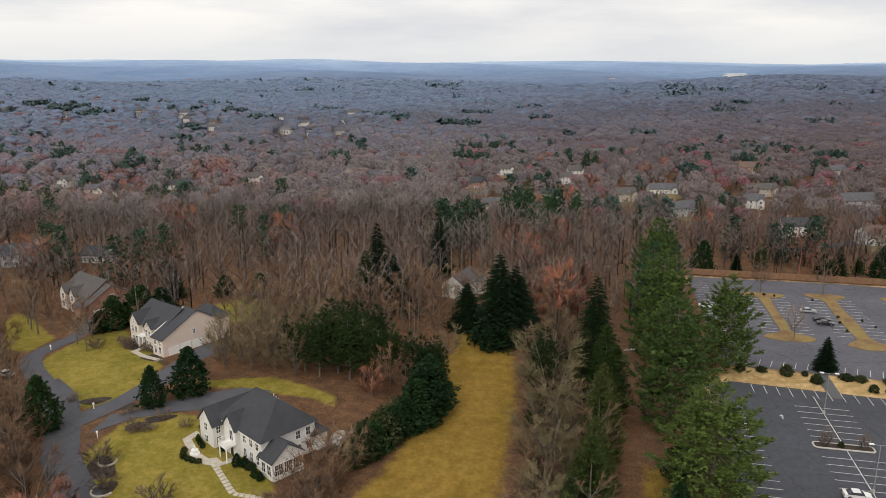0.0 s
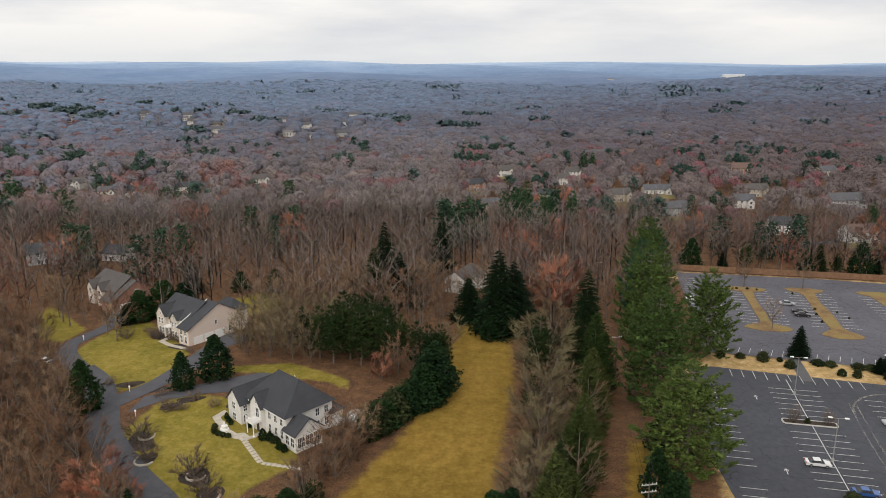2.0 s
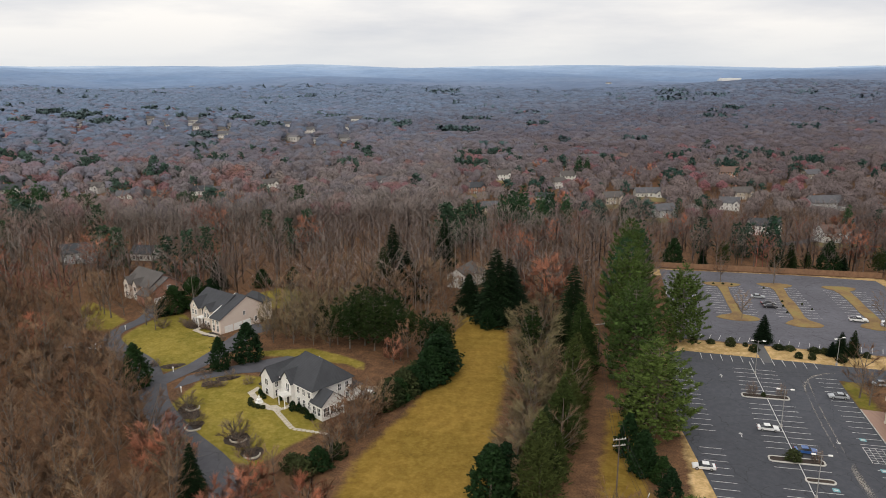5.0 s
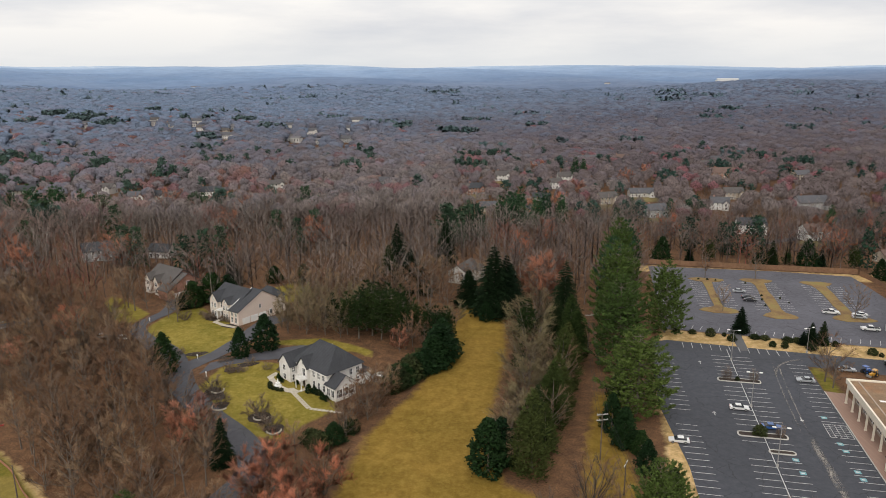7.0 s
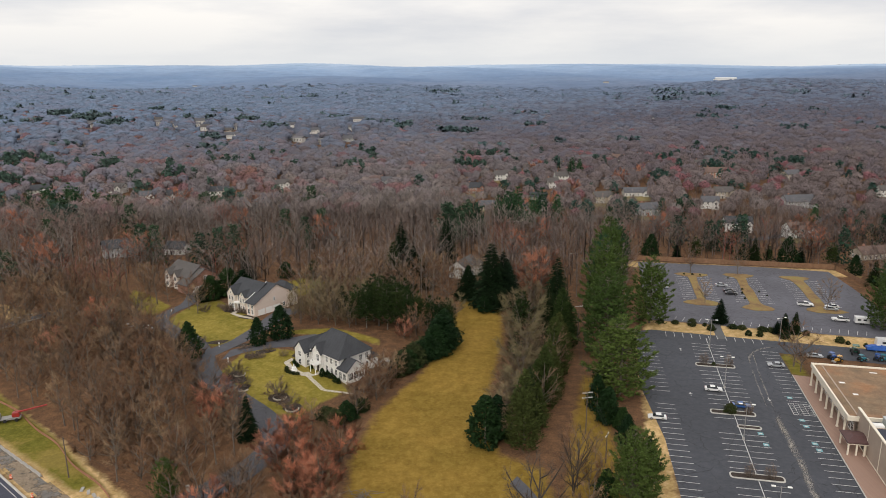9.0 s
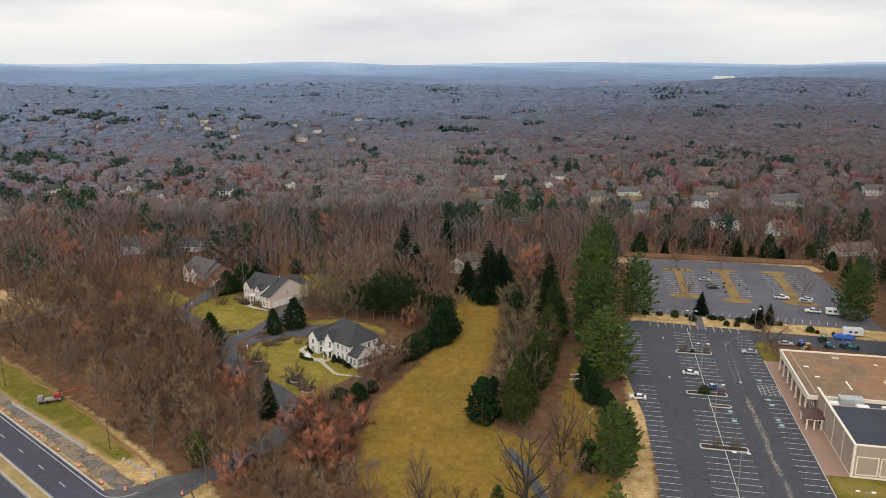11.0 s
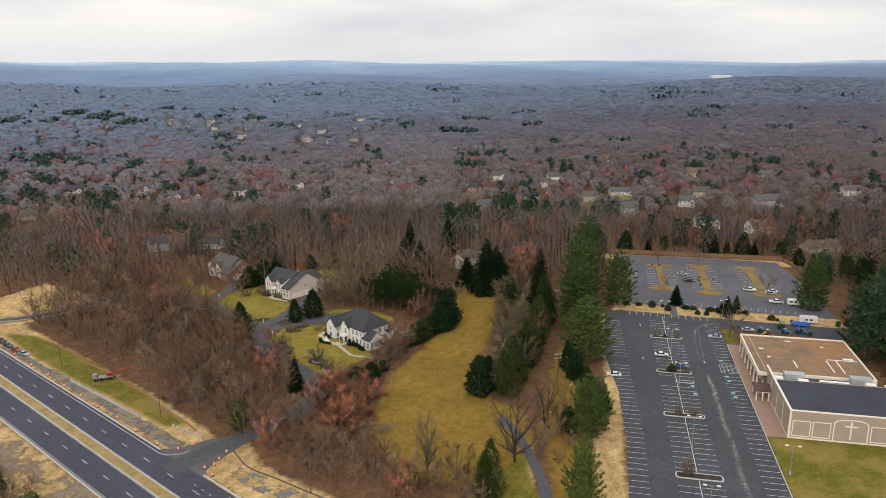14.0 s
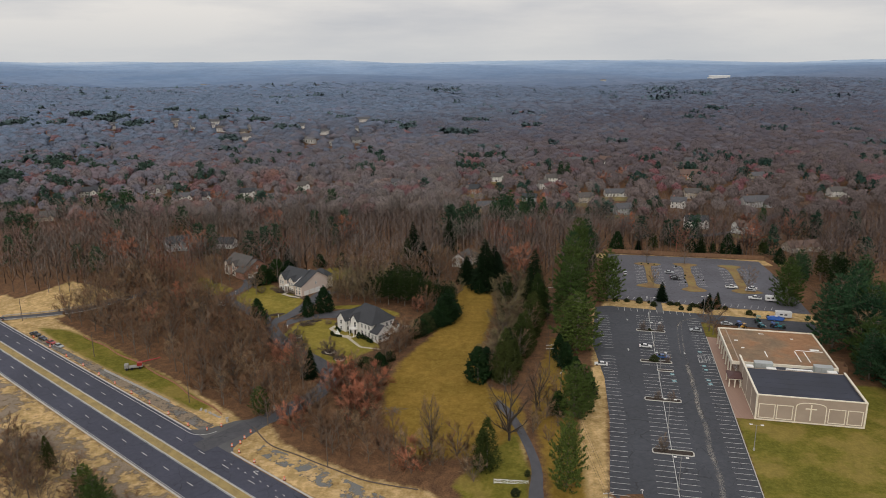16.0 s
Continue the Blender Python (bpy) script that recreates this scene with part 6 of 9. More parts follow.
# trees before the brick house and its garden
for x, y, h in ((-110, 200, 17), (-95, 191, 13), (-90, 185.5, 11), (-93, 195.5, 12), (-117, 208, 14), (-114, 204, 15), (-106.5, 202, 11)):
    plant("bare", x, y, h, wide=0.95, group="bare trees before the brick house")
plant("old", 14.5, 51, 21)
plant("old", -8.4, 48.7, 15, wide=0.7)
plant("old", 25, 69.1, 16, wide=0.7)
for u, v, h in ((26.5, 83, 13), (27.5, 79, 10)):
    plant("bare", *lot(u, v), h, wide=1.25)
for x, y, h in ((99.2, 193.8, 9.5), (140.9, 184.2, 12.5), (108, 235, 13), (127.7, 232.7, 14), (88, 262, 12), (75, 252, 12)):
    plant("bare", x, y, h, wide=0.9, group="bare trees in the far lot")
for x, y, h, w in ((36, 205, 17, 1.1), (41, 212, 17, 1.1), (-14, 157.5, 8, 0.9), (-61.5, 108.5, 9.5, 1.45), (-58.5, 103.5, 8, 1.3), (-41.5, 84, 9.5, 1.3), (-38, 92, 8.5, 1.2), (-121, 175, 10, 1.2), (-55, 105.5, 6, 1.1), (-118, 172, 9, 1.0), (-32, 76, 10, 1.0), (-62, 103, 8, 1.0), (-125, 150, 10, 1.0), (-26, 84, 10, 1.1)):
    plant("red", x, y, h, wide=w, group="budding maples")
for x, y, h in ((-62, 129, 4.5), (-58, 122, 3.5), (-47, 116, 5), (-43, 110, 4), (-61, 142, 2.5), (-56, 146, 2.2), (-45, 143, 2.4), (-88, 187, 3.2), (-79, 155, 2.0)):
    plant("brush", x, y, h, wide=1.15, group="garden shrubs")
for x, y, h in ((-60.3, 140.5, 1.6), (-58.6, 141.2, 1.8), (-57.0, 141.4, 1.5), (-64.1, 148.6, 1.2), (-65.1, 147.6, 1.0), (-62.4, 149.1, 1.1), (-74.1, 153.2, 1.2), (-73.0, 153.7, 1.0), (-50.6, 143.0, 1.8), (-83.8, 192.3, 1.6), (-81.4, 190.1, 1.7), (-78.5, 187.6, 1.5), (-65.6, 173.7, 1.2), (-67.0, 175.3, 1.3)):
    plant("brush", x, y, h, wide=1.4, group="garden shrubs", label="low brown leafless shrub in a mulched bed")

for x, y, h, w in ((144.9, 116, 29, 1.02), (142.5, 88.5, 18, 1.0), (156, 113, 25, 1.0), (147.5, 79, 26, 1.0), (160, 131, 23, 1.0), (158, 93, 23, 1.0), (168, 143, 22, 1.0), (151, 62, 24, 1.0),
                   (171, 112, 24, 1.0), (176, 158, 21, 0.95), (163, 74, 23, 1.0), (182, 134, 22, 1.0), (60.5, 199, 26, 0.75), (74, 232, 25, 0.8)):
    plant("deep", x, y, h, wide=w, group="dark pines beside the church")
for x, y, h, w in ((40.6, 103, 8.7, 1.1), (38.9, 108.7, 10, 0.9), (31.4, 66.3, 8, 1.1), (43, 98, 6, 1.2)):
    plant("holly", x, y, h, wide=w, group="evergreens round the gardens")
for x, y, h in ((-1, 43.8, 11), (1.5, 37, 8), (-5, 41, 8), (3, 33, 7)):
    plant("thicket", x, y, h, group="thicket below the meadow")
for x, y, h in ((-119, 36, 14), (-123, 42, 13), (-126, 36, 14), (-128, 45, 12), (-115, 31, 12), (-108, 41, 6)):
    plant("bare", x, y, h, wide=1.1, group="trees across the road")
for x, y, h in ((24, 60, 6), (27.5, 64, 7), (22, 55, 6), (29, 72, 8), (26, 50, 5), (33, 76, 6), (30, 58, 5)):
    plant("thicket", x, y, h, group="thicket beside the lane")
plant("pine", 158, 88, 20, wide=1.2)
plant("pine", 151, 72, 18, wide=1.1)
plant("pine", -94, 23.5, 11, wide=1.1)
plant("pine", -88, 19, 9, wide=1.1)
for x, y, h in ((-97, 31.5, 8), (-101, 27, 8), (-112, 30, 9), (-106, 24, 9), (-116, 25, 10)):
    plant("bare", x, y, h, wide=1.15, group="trees across the road")
for x, y, h in ((-121, 40, 8), (-126, 43, 9), (-123, 47, 8), (-129, 49, 9), (-124, 54, 8), (-131, 55, 9), (-137, 61, 9), (-117, 36, 8), (-120, 33, 9), (-113, 33, 7.5), (-133, 46, 9)):
    plant("thicket", x, y, h, wide=1.1, group="dense brush across the road")
plant("pine", -101, 33, 9, wide=1.1)
for x, y, h in ((-109, 46, 4.2), (-112, 42, 5.5), (-100, 35, 4.5), (-104, 30, 5), (-92, 27, 4), (-120, 50, 5)):
    plant("thicket", x, y, h * 1.3, group="trees across the road")
for x, y, h, w in ((-35.7, 76, 12, 1.2), (-29, 70, 11, 1.2), (-168, 236, 16, 1.1), (-118, 171, 10.5, 1.0), (-140, 262, 15, 1.2), (-186, 262, 16, 1.2), (176, 262, 14, 1.1), (36, 262, 14, 0.9), (52, 300, 14, 1.0), (190, 300, 15, 1.0), (-60, 300, 15, 1.1), (-110, 330, 16, 1.1), (-232, 330, 16, 1.1), (120, 320, 13, 1.0)):
    plant("red", x, y, h, wide=w, group="budding maples")

for k, (u, v, h) in enumerate(((-20, 207, 9), (-8, 206, 12), (4, 208, 8), (12, 207, 11), (33, 206, 9), (38, 207, 12), (44, 206, 8), (52, 206, 13), (58, 208, 9), (70, 205, 11), (76, 192, 9), (78, 175, 11), (80, 160, 10))):
    plant(("olive", "holly", "spruce")[k % 3], *lot(u, v), h, wide=1.1, group="evergreens behind the far lot")

for x, y, h in ((40, 352, 21), (47, 358, 23), (55, 350, 20), (62, 362, 22), (70, 355, 19), (36, 362, 18), (118, 560, 20), (126, 566, 18), (158, 300, 15), (222, 350, 14), (-230, 395, 22), (-238, 402, 24), (-246, 396, 22), (-222, 404, 20), (-255, 405, 23), (-236, 388, 18), (-262, 398, 20)):
    plant("garden_pine", x, y, h, wide=0.8, group="pines in the village gardens")
for x, y, h in ((58, 390, 13), (80, 420, 14), (150, 520, 15), (176, 560, 14), (216, 300, 12), (104, 480, 13), (92, 590, 14), (-140, 420, 15), (-120, 400, 14), (-180, 440, 15)):
    plant("red", x, y, h, wide=1.1, group="budding maples")

# ---- woods ----
KEEP_OFF = [(STREET, 3), (LOT_1, 4), (LOT_2, 5), (DRIVE_1, 2), (DRIVE_2, 2), (DRIVE_3, 3), (DRIVE_4, 2)] + [(p, 1) for p in LAWNS + MEADOWS] + [(p, 2) for p in VERGES]
KEEP_OFF += [([highway(-34, -330), highway(8, -330), highway(8, 520), highway(-34, 520)], 1), ([lot(-16, 100), lot(76, 98), lot(76, 202), lot(-16, 202)], 1),
             ([lot(-19, -60), lot(66, -60), lot(66, 105), lot(-19, 105)], 2), ([(30, 20), (42, 20), (48, 130), (52, 175), (46, 178), (38, 130)], 1)]


def free_spots(x, y):
    ok = np.ones(len(x), bool)
    for poly, d in KEEP_OFF:
        ok &= inside(poly, x, y) < -d
    for hx, hy, hr in HOUSE_SPOTS:
        ok &= np.hypot(x - hx, (y - hy)) > hr
        ok &= ~((np.abs(x - hx * (1 - (hy - y) / (hy + 80))) < hr * 0.9) & (y < hy) & (y > hy - (40 if hy < 225 else 52 if 300 < hy < 620 else 30)))
    return ok


def scatter(n, x0, x1, y0, y1, gap, region=None, g=rng):
    """Random plan points at least a gap apart."""
    x, y = g.uniform(x0, x1, n), g.uniform(y0, y1, n)
    ok = free_spots(x, y)
    if region is not None:
        ok &= inside(region, x, y) > 0
    cells, out = {}, []
    for a, b in zip(x[ok], y[ok]):
        k = (int(a // gap), int(b // gap))
        if any((a - c) ** 2 + (b - d) ** 2 < gap * gap for i in (-1, 0, 1) for j in (-1, 0, 1) for c, d in cells.get((k[0] + i, k[1] + j), ())):
            continue
        cells.setdefault(k, []).append((a, b))
        out.append((a, b))
    return out


WOOD_1 = [highway(9.5, 107), highway(12, 150), highway(12, 245), (-165, 215), (-140, 215), (-128, 202), (-109, 183), (-95, 172), (-82, 152), (-72, 126), (-62, 112), (-52, 100), (-49, 90), (-56, 83), (-70, 79)]
WOOD_2 = [(-50, 74), (-55, 66), (-44, 56), (-30, 46), (-14, 38), (-4, 40), (-14, 48), (-26, 64), (-26, 86), (-23, 104), (-34, 103), (-38, 94), (-41, 84)]
# no trees towards the camera from the budding maples and the street pine
SIGHT_GAPS = [(-61.5, 108.5, 7, 12), (-41.5, 84, 4.5, 7.5), (-38, 92, 4.5, 7.5), (-121, 175, 5, 9), (-64, 76.5, 4.5, 7.5)]
KEEP_OFF += [([(x + rx * math.cos(a), y - ry / 2 + ry * math.sin(a)) for a in np.linspace(0, 2 * math.pi, 16, endpoint=False)], 0) for x, y, rx, ry in SIGHT_GAPS]
for x, y in scatter(3200, -200, -50, 60, 260, 4.7, WOOD_1):
    plant(("bare", "slim", "thicket", "bare")[int(rng.integers(4))], x, y, rng.uniform(9, 14.5), group="roadside wood")
for x, y in scatter(1300, -60, 0, 36, 110, 4.2, WOOD_2):
    plant(("bare", "thicket", "slim", "bare", "bare", "thicket", "red", "slim")[int(rng.integers(8))], x, y, rng.uniform(7, 11.5), group="wood below the meadow")
for x, y in scatter(300, -66, 2, 184, 228, 5.6):
    plant(("bare", "slim")[int(rng.integers(2))], x, y, rng.uniform(11, 16), group="wood behind the house")
for x, y in scatter(30, -140, -70, 10, 40, 6.0, [highway(-60, -10), highway(-38, -10), highway(-38, 80), highway(-60, 80)]):
    plant(("bare", "holly", "thicket")[int(rng.integers(3))], x, y, rng.uniform(5, 9), group="trees across the road")
for x, y in scatter(260, 138, 205, 50, 215, 7.0, [(140, 50), (205, 50), (215, 215), (160, 215), (158, 180), (150, 150)]):
    plant(("bare", "deep", "slim", "bare", "olive")[int(rng.integers(5))], x, y, rng.uniform(11, 18), group="wood beside the parking lot")


# woods too dense to count
def crown_variant(seed, h, r, limbs, twigs, length, width, low=0.35, heart=0.0, upright=0.8):
    """One leafless forest tree in few triangles: trunk, limbs that rise to a rounded crown, twigs along them, and a heart of denser twigs."""
    g = np.random.default_rng(seed)
    s = Soup()
    half, mid = h * (1 - low) / 2, h * (1 + low) / 2
    if limbs:
        s.tube([(0, 0, -0.4), (g.normal(0, 0.15), g.normal(0, 0.15), h * 0.8)], [0.19, 0.06], 3)
        u = 0.2 + 0.8 * (np.arange(limbs) + g.uniform(0, 1, limbs)) / limbs
        az = np.arange(limbs) * 2.399 + g.uniform(-0.5, 0.5, limbs)
        out = np.stack([np.cos(az), np.sin(az), az * 0], 1)
        reach = r * np.sqrt(np.clip(1 - ((u - 0.42) / 0.64) ** 2, 0.05, 1)) * g.uniform(0.75, 1.12, limbs)
        end = out * reach[:, None] + np.stack([az * 0, az * 0, h * (low + (1 - low) * u)], 1)
        at = np.stack([az * 0, az * 0, np.clip(end[:, 2] - reach * g.uniform(0.9, 1.5, limbs), h * low * 0.8, h * 0.8)], 1)
        s.tris(slivers(at, unit(end - at), np.linalg.norm(end - at, axis=1), width * 1.7, g))
        k = g.uniform(0.35, 1.02, (limbs * twigs, 1))
        a, e = np.repeat(at, twigs, 0), np.repeat(end, twigs, 0)
        run = unit(unit(e - a) * 0.7 + np.repeat(out, twigs, 0) * 0.3 + g.normal(0, 0.48, (limbs * twigs, 3)) + (0, 0, 0.35))
        s.tris(slivers(a * (1 - k) + e * k, run, length * g.uniform(0.55, 1.35, limbs * twigs), width, g))
    first = s.n
    if heart:
        bm = bmesh.new()
        bmesh.ops.create_icosphere(bm, subdivisions=1, radius=1.0)
        v = np.array([tuple(p.co) for p in bm.verts])
        f = np.array([[p.index for p in q.verts] for q in bm.faces])
        bm.free()
        f = f[v[f].mean(1)[:, 2] > -0.3]
        used, f = np.unique(f, return_inverse=True)
        f, v = f.reshape(-1, 3), v[used]
        nrm = unit(v)
        lump = 1 + 0.2 * np.sin(nrm[:, 0] * 4 + seed) * np.sin(nrm[:, 1] * 5 + seed * 2) + g.uniform(-0.22, 0.22, len(v))
        s.add(v * lump[:, None] * (r * heart, r * heart, half * heart) + (0, 0, mid), f)
    v, f = s.arrays()
    ns = unit((v - (0, 0, mid - 0.2 * half)) / (r, r, half))
    if limbs:
        ns[:6] = (0.6, 0.5, -0.5)
    return v, f, unit(ns + (0, 0, upright)), (np.arange(len(v)) >= first).astype(float)


def fir_variant(seed, n, h, r, size):
    """A dark evergreen of few leafy clumps, broad and uneven."""
    g = np.random.default_rng(seed)
    s = Soup()
    t, az = g.uniform(0.08, 0.98, n), g.uniform(0, 6.28, n)
    rad = r * np.clip(1.12 - t, 0, 0.9) ** 0.7 * np.sqrt(g.uniform(0.2, 1, n)) * (1 + 0.2 * np.sin(az * 3 + t * 8 + seed))
    s.tris(clumps(np.stack([rad * np.cos(az), rad * np.sin(az), h * t], 1), size * g.uniform(0.6, 1.3, n), g, 1))
    v, f = s.arrays()
    return v, f, unit(np.stack([v[:, 0] / r, v[:, 1] / r, v[:, 2] / h * 0.8 + 0.1], 1)), np.zeros(len(v))


def wood(name, label, spots, heights, variants, base_h, material, tint, seed):
    """Joins many trees into one mesh, with one tint a tree."""
    g = np.random.default_rng(seed)
    spots = np.asarray(spots)
    if len(spots) == 0:
        return None
    pick = g.integers(len(variants), size=len(spots))
    vs, fs, ts, ns, ms, off = [], [], [], [], [], 0
    zs = terrain(spots[:, 0], spots[:, 1])
    for i, (bv, bf, bn, dense) in enumerate(variants):
        idx = np.nonzero(pick == i)[0]
        a = g.uniform(0, 6.283, len(idx))
        sc = heights[idx] / base_h
        wd = sc * g.uniform(0.8, 1.3, len(idx))
        ca, sa = np.cos(a)[:, None], np.sin(a)[:, None]
        x = (bv[None, :, 0] * ca - bv[None, :, 1] * sa) * wd[:, None] + spots[idx, 0][:, None]
        y = (bv[None, :, 0] * sa + bv[None, :, 1] * ca) * wd[:, None] + spots[idx, 1][:, None]
        z = bv[None, :, 2] * sc[:, None] + zs[idx][:, None]
        vs.append(np.stack([x, y, z], -1).reshape(-1, 3))
        nz = np.broadcast_to(bn[None, :, 2], x.shape)
        ns.append(np.stack([bn[None, :, 0] * ca - bn[None, :, 1] * sa, bn[None, :, 0] * sa + bn[None, :, 1] * ca, nz], -1).reshape(-1, 3))
        fs.append((bf[None] + (np.arange(len(idx)) * len(bv))[:, None, None]).reshape(-1, 3) + off)
        ts.append(np.repeat(tint[idx], len(bv)))
        ms.append(np.tile(dense, len(idx)))
        off += len(idx) * len(bv)
    me = raw_mesh(name, np.concatenate(vs), np.concatenate(fs), material)
    float_attr(me, "tint", np.concatenate(ts))
    float_attr(me, "mass", np.concatenate(ms))
    vector_attr(me, "bulge", np.concatenate(ns))
    return tagged(new(name, me), label, "woods", kind="stuff")


def wedge(n, y0, y1, gap, seed, edge=0.64):
    g = np.random.default_rng(seed)
    y = np.sqrt(g.uniform((y0 + 145) ** 2, (y1 + 145) ** 2, n)) - 145
    x = g.uniform(-1, 1, n) * edge * (y + 145)
    ok = free_spots(x, y) if y0 < 900 else np.ones(n, bool)
    cells, out = set(), []
    for a, b in zip(x[ok], y[ok]):
        k = (int(a // gap), int(b // gap))
        if k not in cells:
            cells.add(k)
            out.append((a, b))
    return np.array(out)


def patchy(spots, scale, shift):
    """A slow random field over the plan, for stands of one kind."""
    return np.array([noise.noise(Vector((a / scale + shift, b / scale, shift * 1.7))) for a, b in spots])


def twig_tones(name, c, island=0.12, lift=0.88, spread=1.0, grain=0.22, scale=0.5, gaps=None):
    """Leafless crowns round one middle colour, from dull through pale to reddish."""
    k = [tuple(q * (1 + (m - 1) * spread) for q, m in zip(c, f)) for f in ((0.74, 0.72, 0.76), (0.96, 0.93, 0.94), (0.90, 0.96, 0.98), (1.22, 1.20, 1.18), (1.30, 1.02, 0.98))]
    return foliage(name, list(zip((0.0, 0.3, 0.55, 0.8, 1.0), k)), "tint", island=island, lift=lift, grain=grain, grain_scale=scale, gaps=gaps)


M_WOODS = twig_tones("woodland_twigs", (0.285, 0.232, 0.204), 0.2, 0.85, 1.0, 0.2, 0.9)
M_WOODS_RED = foliage("woodland_red_buds", [(0.0, (0.31, 0.110, 0.085)), (1.0, (0.29, 0.155, 0.115))], "tint", island=0.2, lift=0.8, grain=0.2)
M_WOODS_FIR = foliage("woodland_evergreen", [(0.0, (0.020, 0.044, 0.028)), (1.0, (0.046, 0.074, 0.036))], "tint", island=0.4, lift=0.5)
# evergreens and red buds turn bluer with distance: haze in their base colour
M_FIR_MID = foliage("hazed_valley_evergreen", [(0.0, (0.030, 0.062, 0.050)), (1.0, (0.056, 0.090, 0.068))], "tint", island=0.3, lift=0.6)
M_FIR_SIDE = foliage("hazed_hillside_evergreen", [(0.0, (0.068, 0.112, 0.118)), (1.0, (0.092, 0.134, 0.130))], "tint", island=0.15, lift=0.88)
M_FIR_FAR = foliage("hazed_distant_evergreen", [(0.0, (0.110, 0.165, 0.195)), (1.0, (0.130, 0.185, 0.210))], "tint", island=0.1, lift=0.9)
MID_GAPS, FAR_GAPS, HILL_GAPS = (0.43, 0.52, 0.85), (0.39, 0.48, 0.5), (0.38, 0.47, 0.28)
M_RED_MID = foliage("hazed_valley_red_buds", [(0.0, (0.205, 0.094, 0.104)), (0.6, (0.180, 0.106, 0.112)), (1.0, (0.215, 0.120, 0.100))], "tint", island=0.2, lift=0.85, grain=0.2, gaps=MID_GAPS)
# haze painted into leafless wood, brown to bluish, with each tone's commonest distance
HAZE_TONES = [(480, twig_tones("valley_twigs", (0.186, 0.152, 0.142), 0.10, 0.92, 0.9, 0.14, gaps=MID_GAPS)), (720, twig_tones("hazed_valley_side_twigs", (0.172, 0.146, 0.150), 0.09, 0.92, 0.9, 0.13, gaps=MID_GAPS)),
         (960, twig_tones("hazed_outer_valley_twigs", (0.148, 0.138, 0.160), 0.07, 0.94, 0.8, 0.11, 0.3, FAR_GAPS)), (1300, twig_tones("hazed_hillside_twigs", (0.130, 0.142, 0.184), 0.06, 0.94, 0.7, 0.10, 0.2, FAR_GAPS)),
         (1700, twig_tones("hazed_far_hillside_twigs", (0.138, 0.170, 0.234), 0.06, 0.92, 0.6, 0.12, 0.1, HILL_GAPS)), (2150, twig_tones("hazed_distant_twigs", (0.150, 0.200, 0.284), 0.06, 0.92, 0.5, 0.12, 0.1, HILL_GAPS))]
# stands of evergreens: x, y, radius
STANDS = [(-614, 1274, 30), (-527, 1176, 24), (-692, 1325, 22), (-332, 1288, 24), (-531, 1467, 18), (-556, 1451, 16), (-338, 2055, 34), (-45, 1117, 18), (16, 2138, 40), (60, 2160, 30), (37, 634, 15), (20, 622, 9), (-85, 608, 11),
          (697, 2101, 45), (599, 1791, 45), (570, 1760, 30), (952, 1838, 40), (717, 1873, 40), (650, 1950, 40), (-760, 1190, 34), (-800, 1150, 26), (-430, 690, 20), (-415, 560, 20), (-395, 525, 16), (-300, 610, 10)]
SUBURBS = [[(10, 345), (150, 300), (330, 290), (430, 780), (20, 780)], [(-350, 370), (-90, 440), (-90, 560), (-350, 560)]]


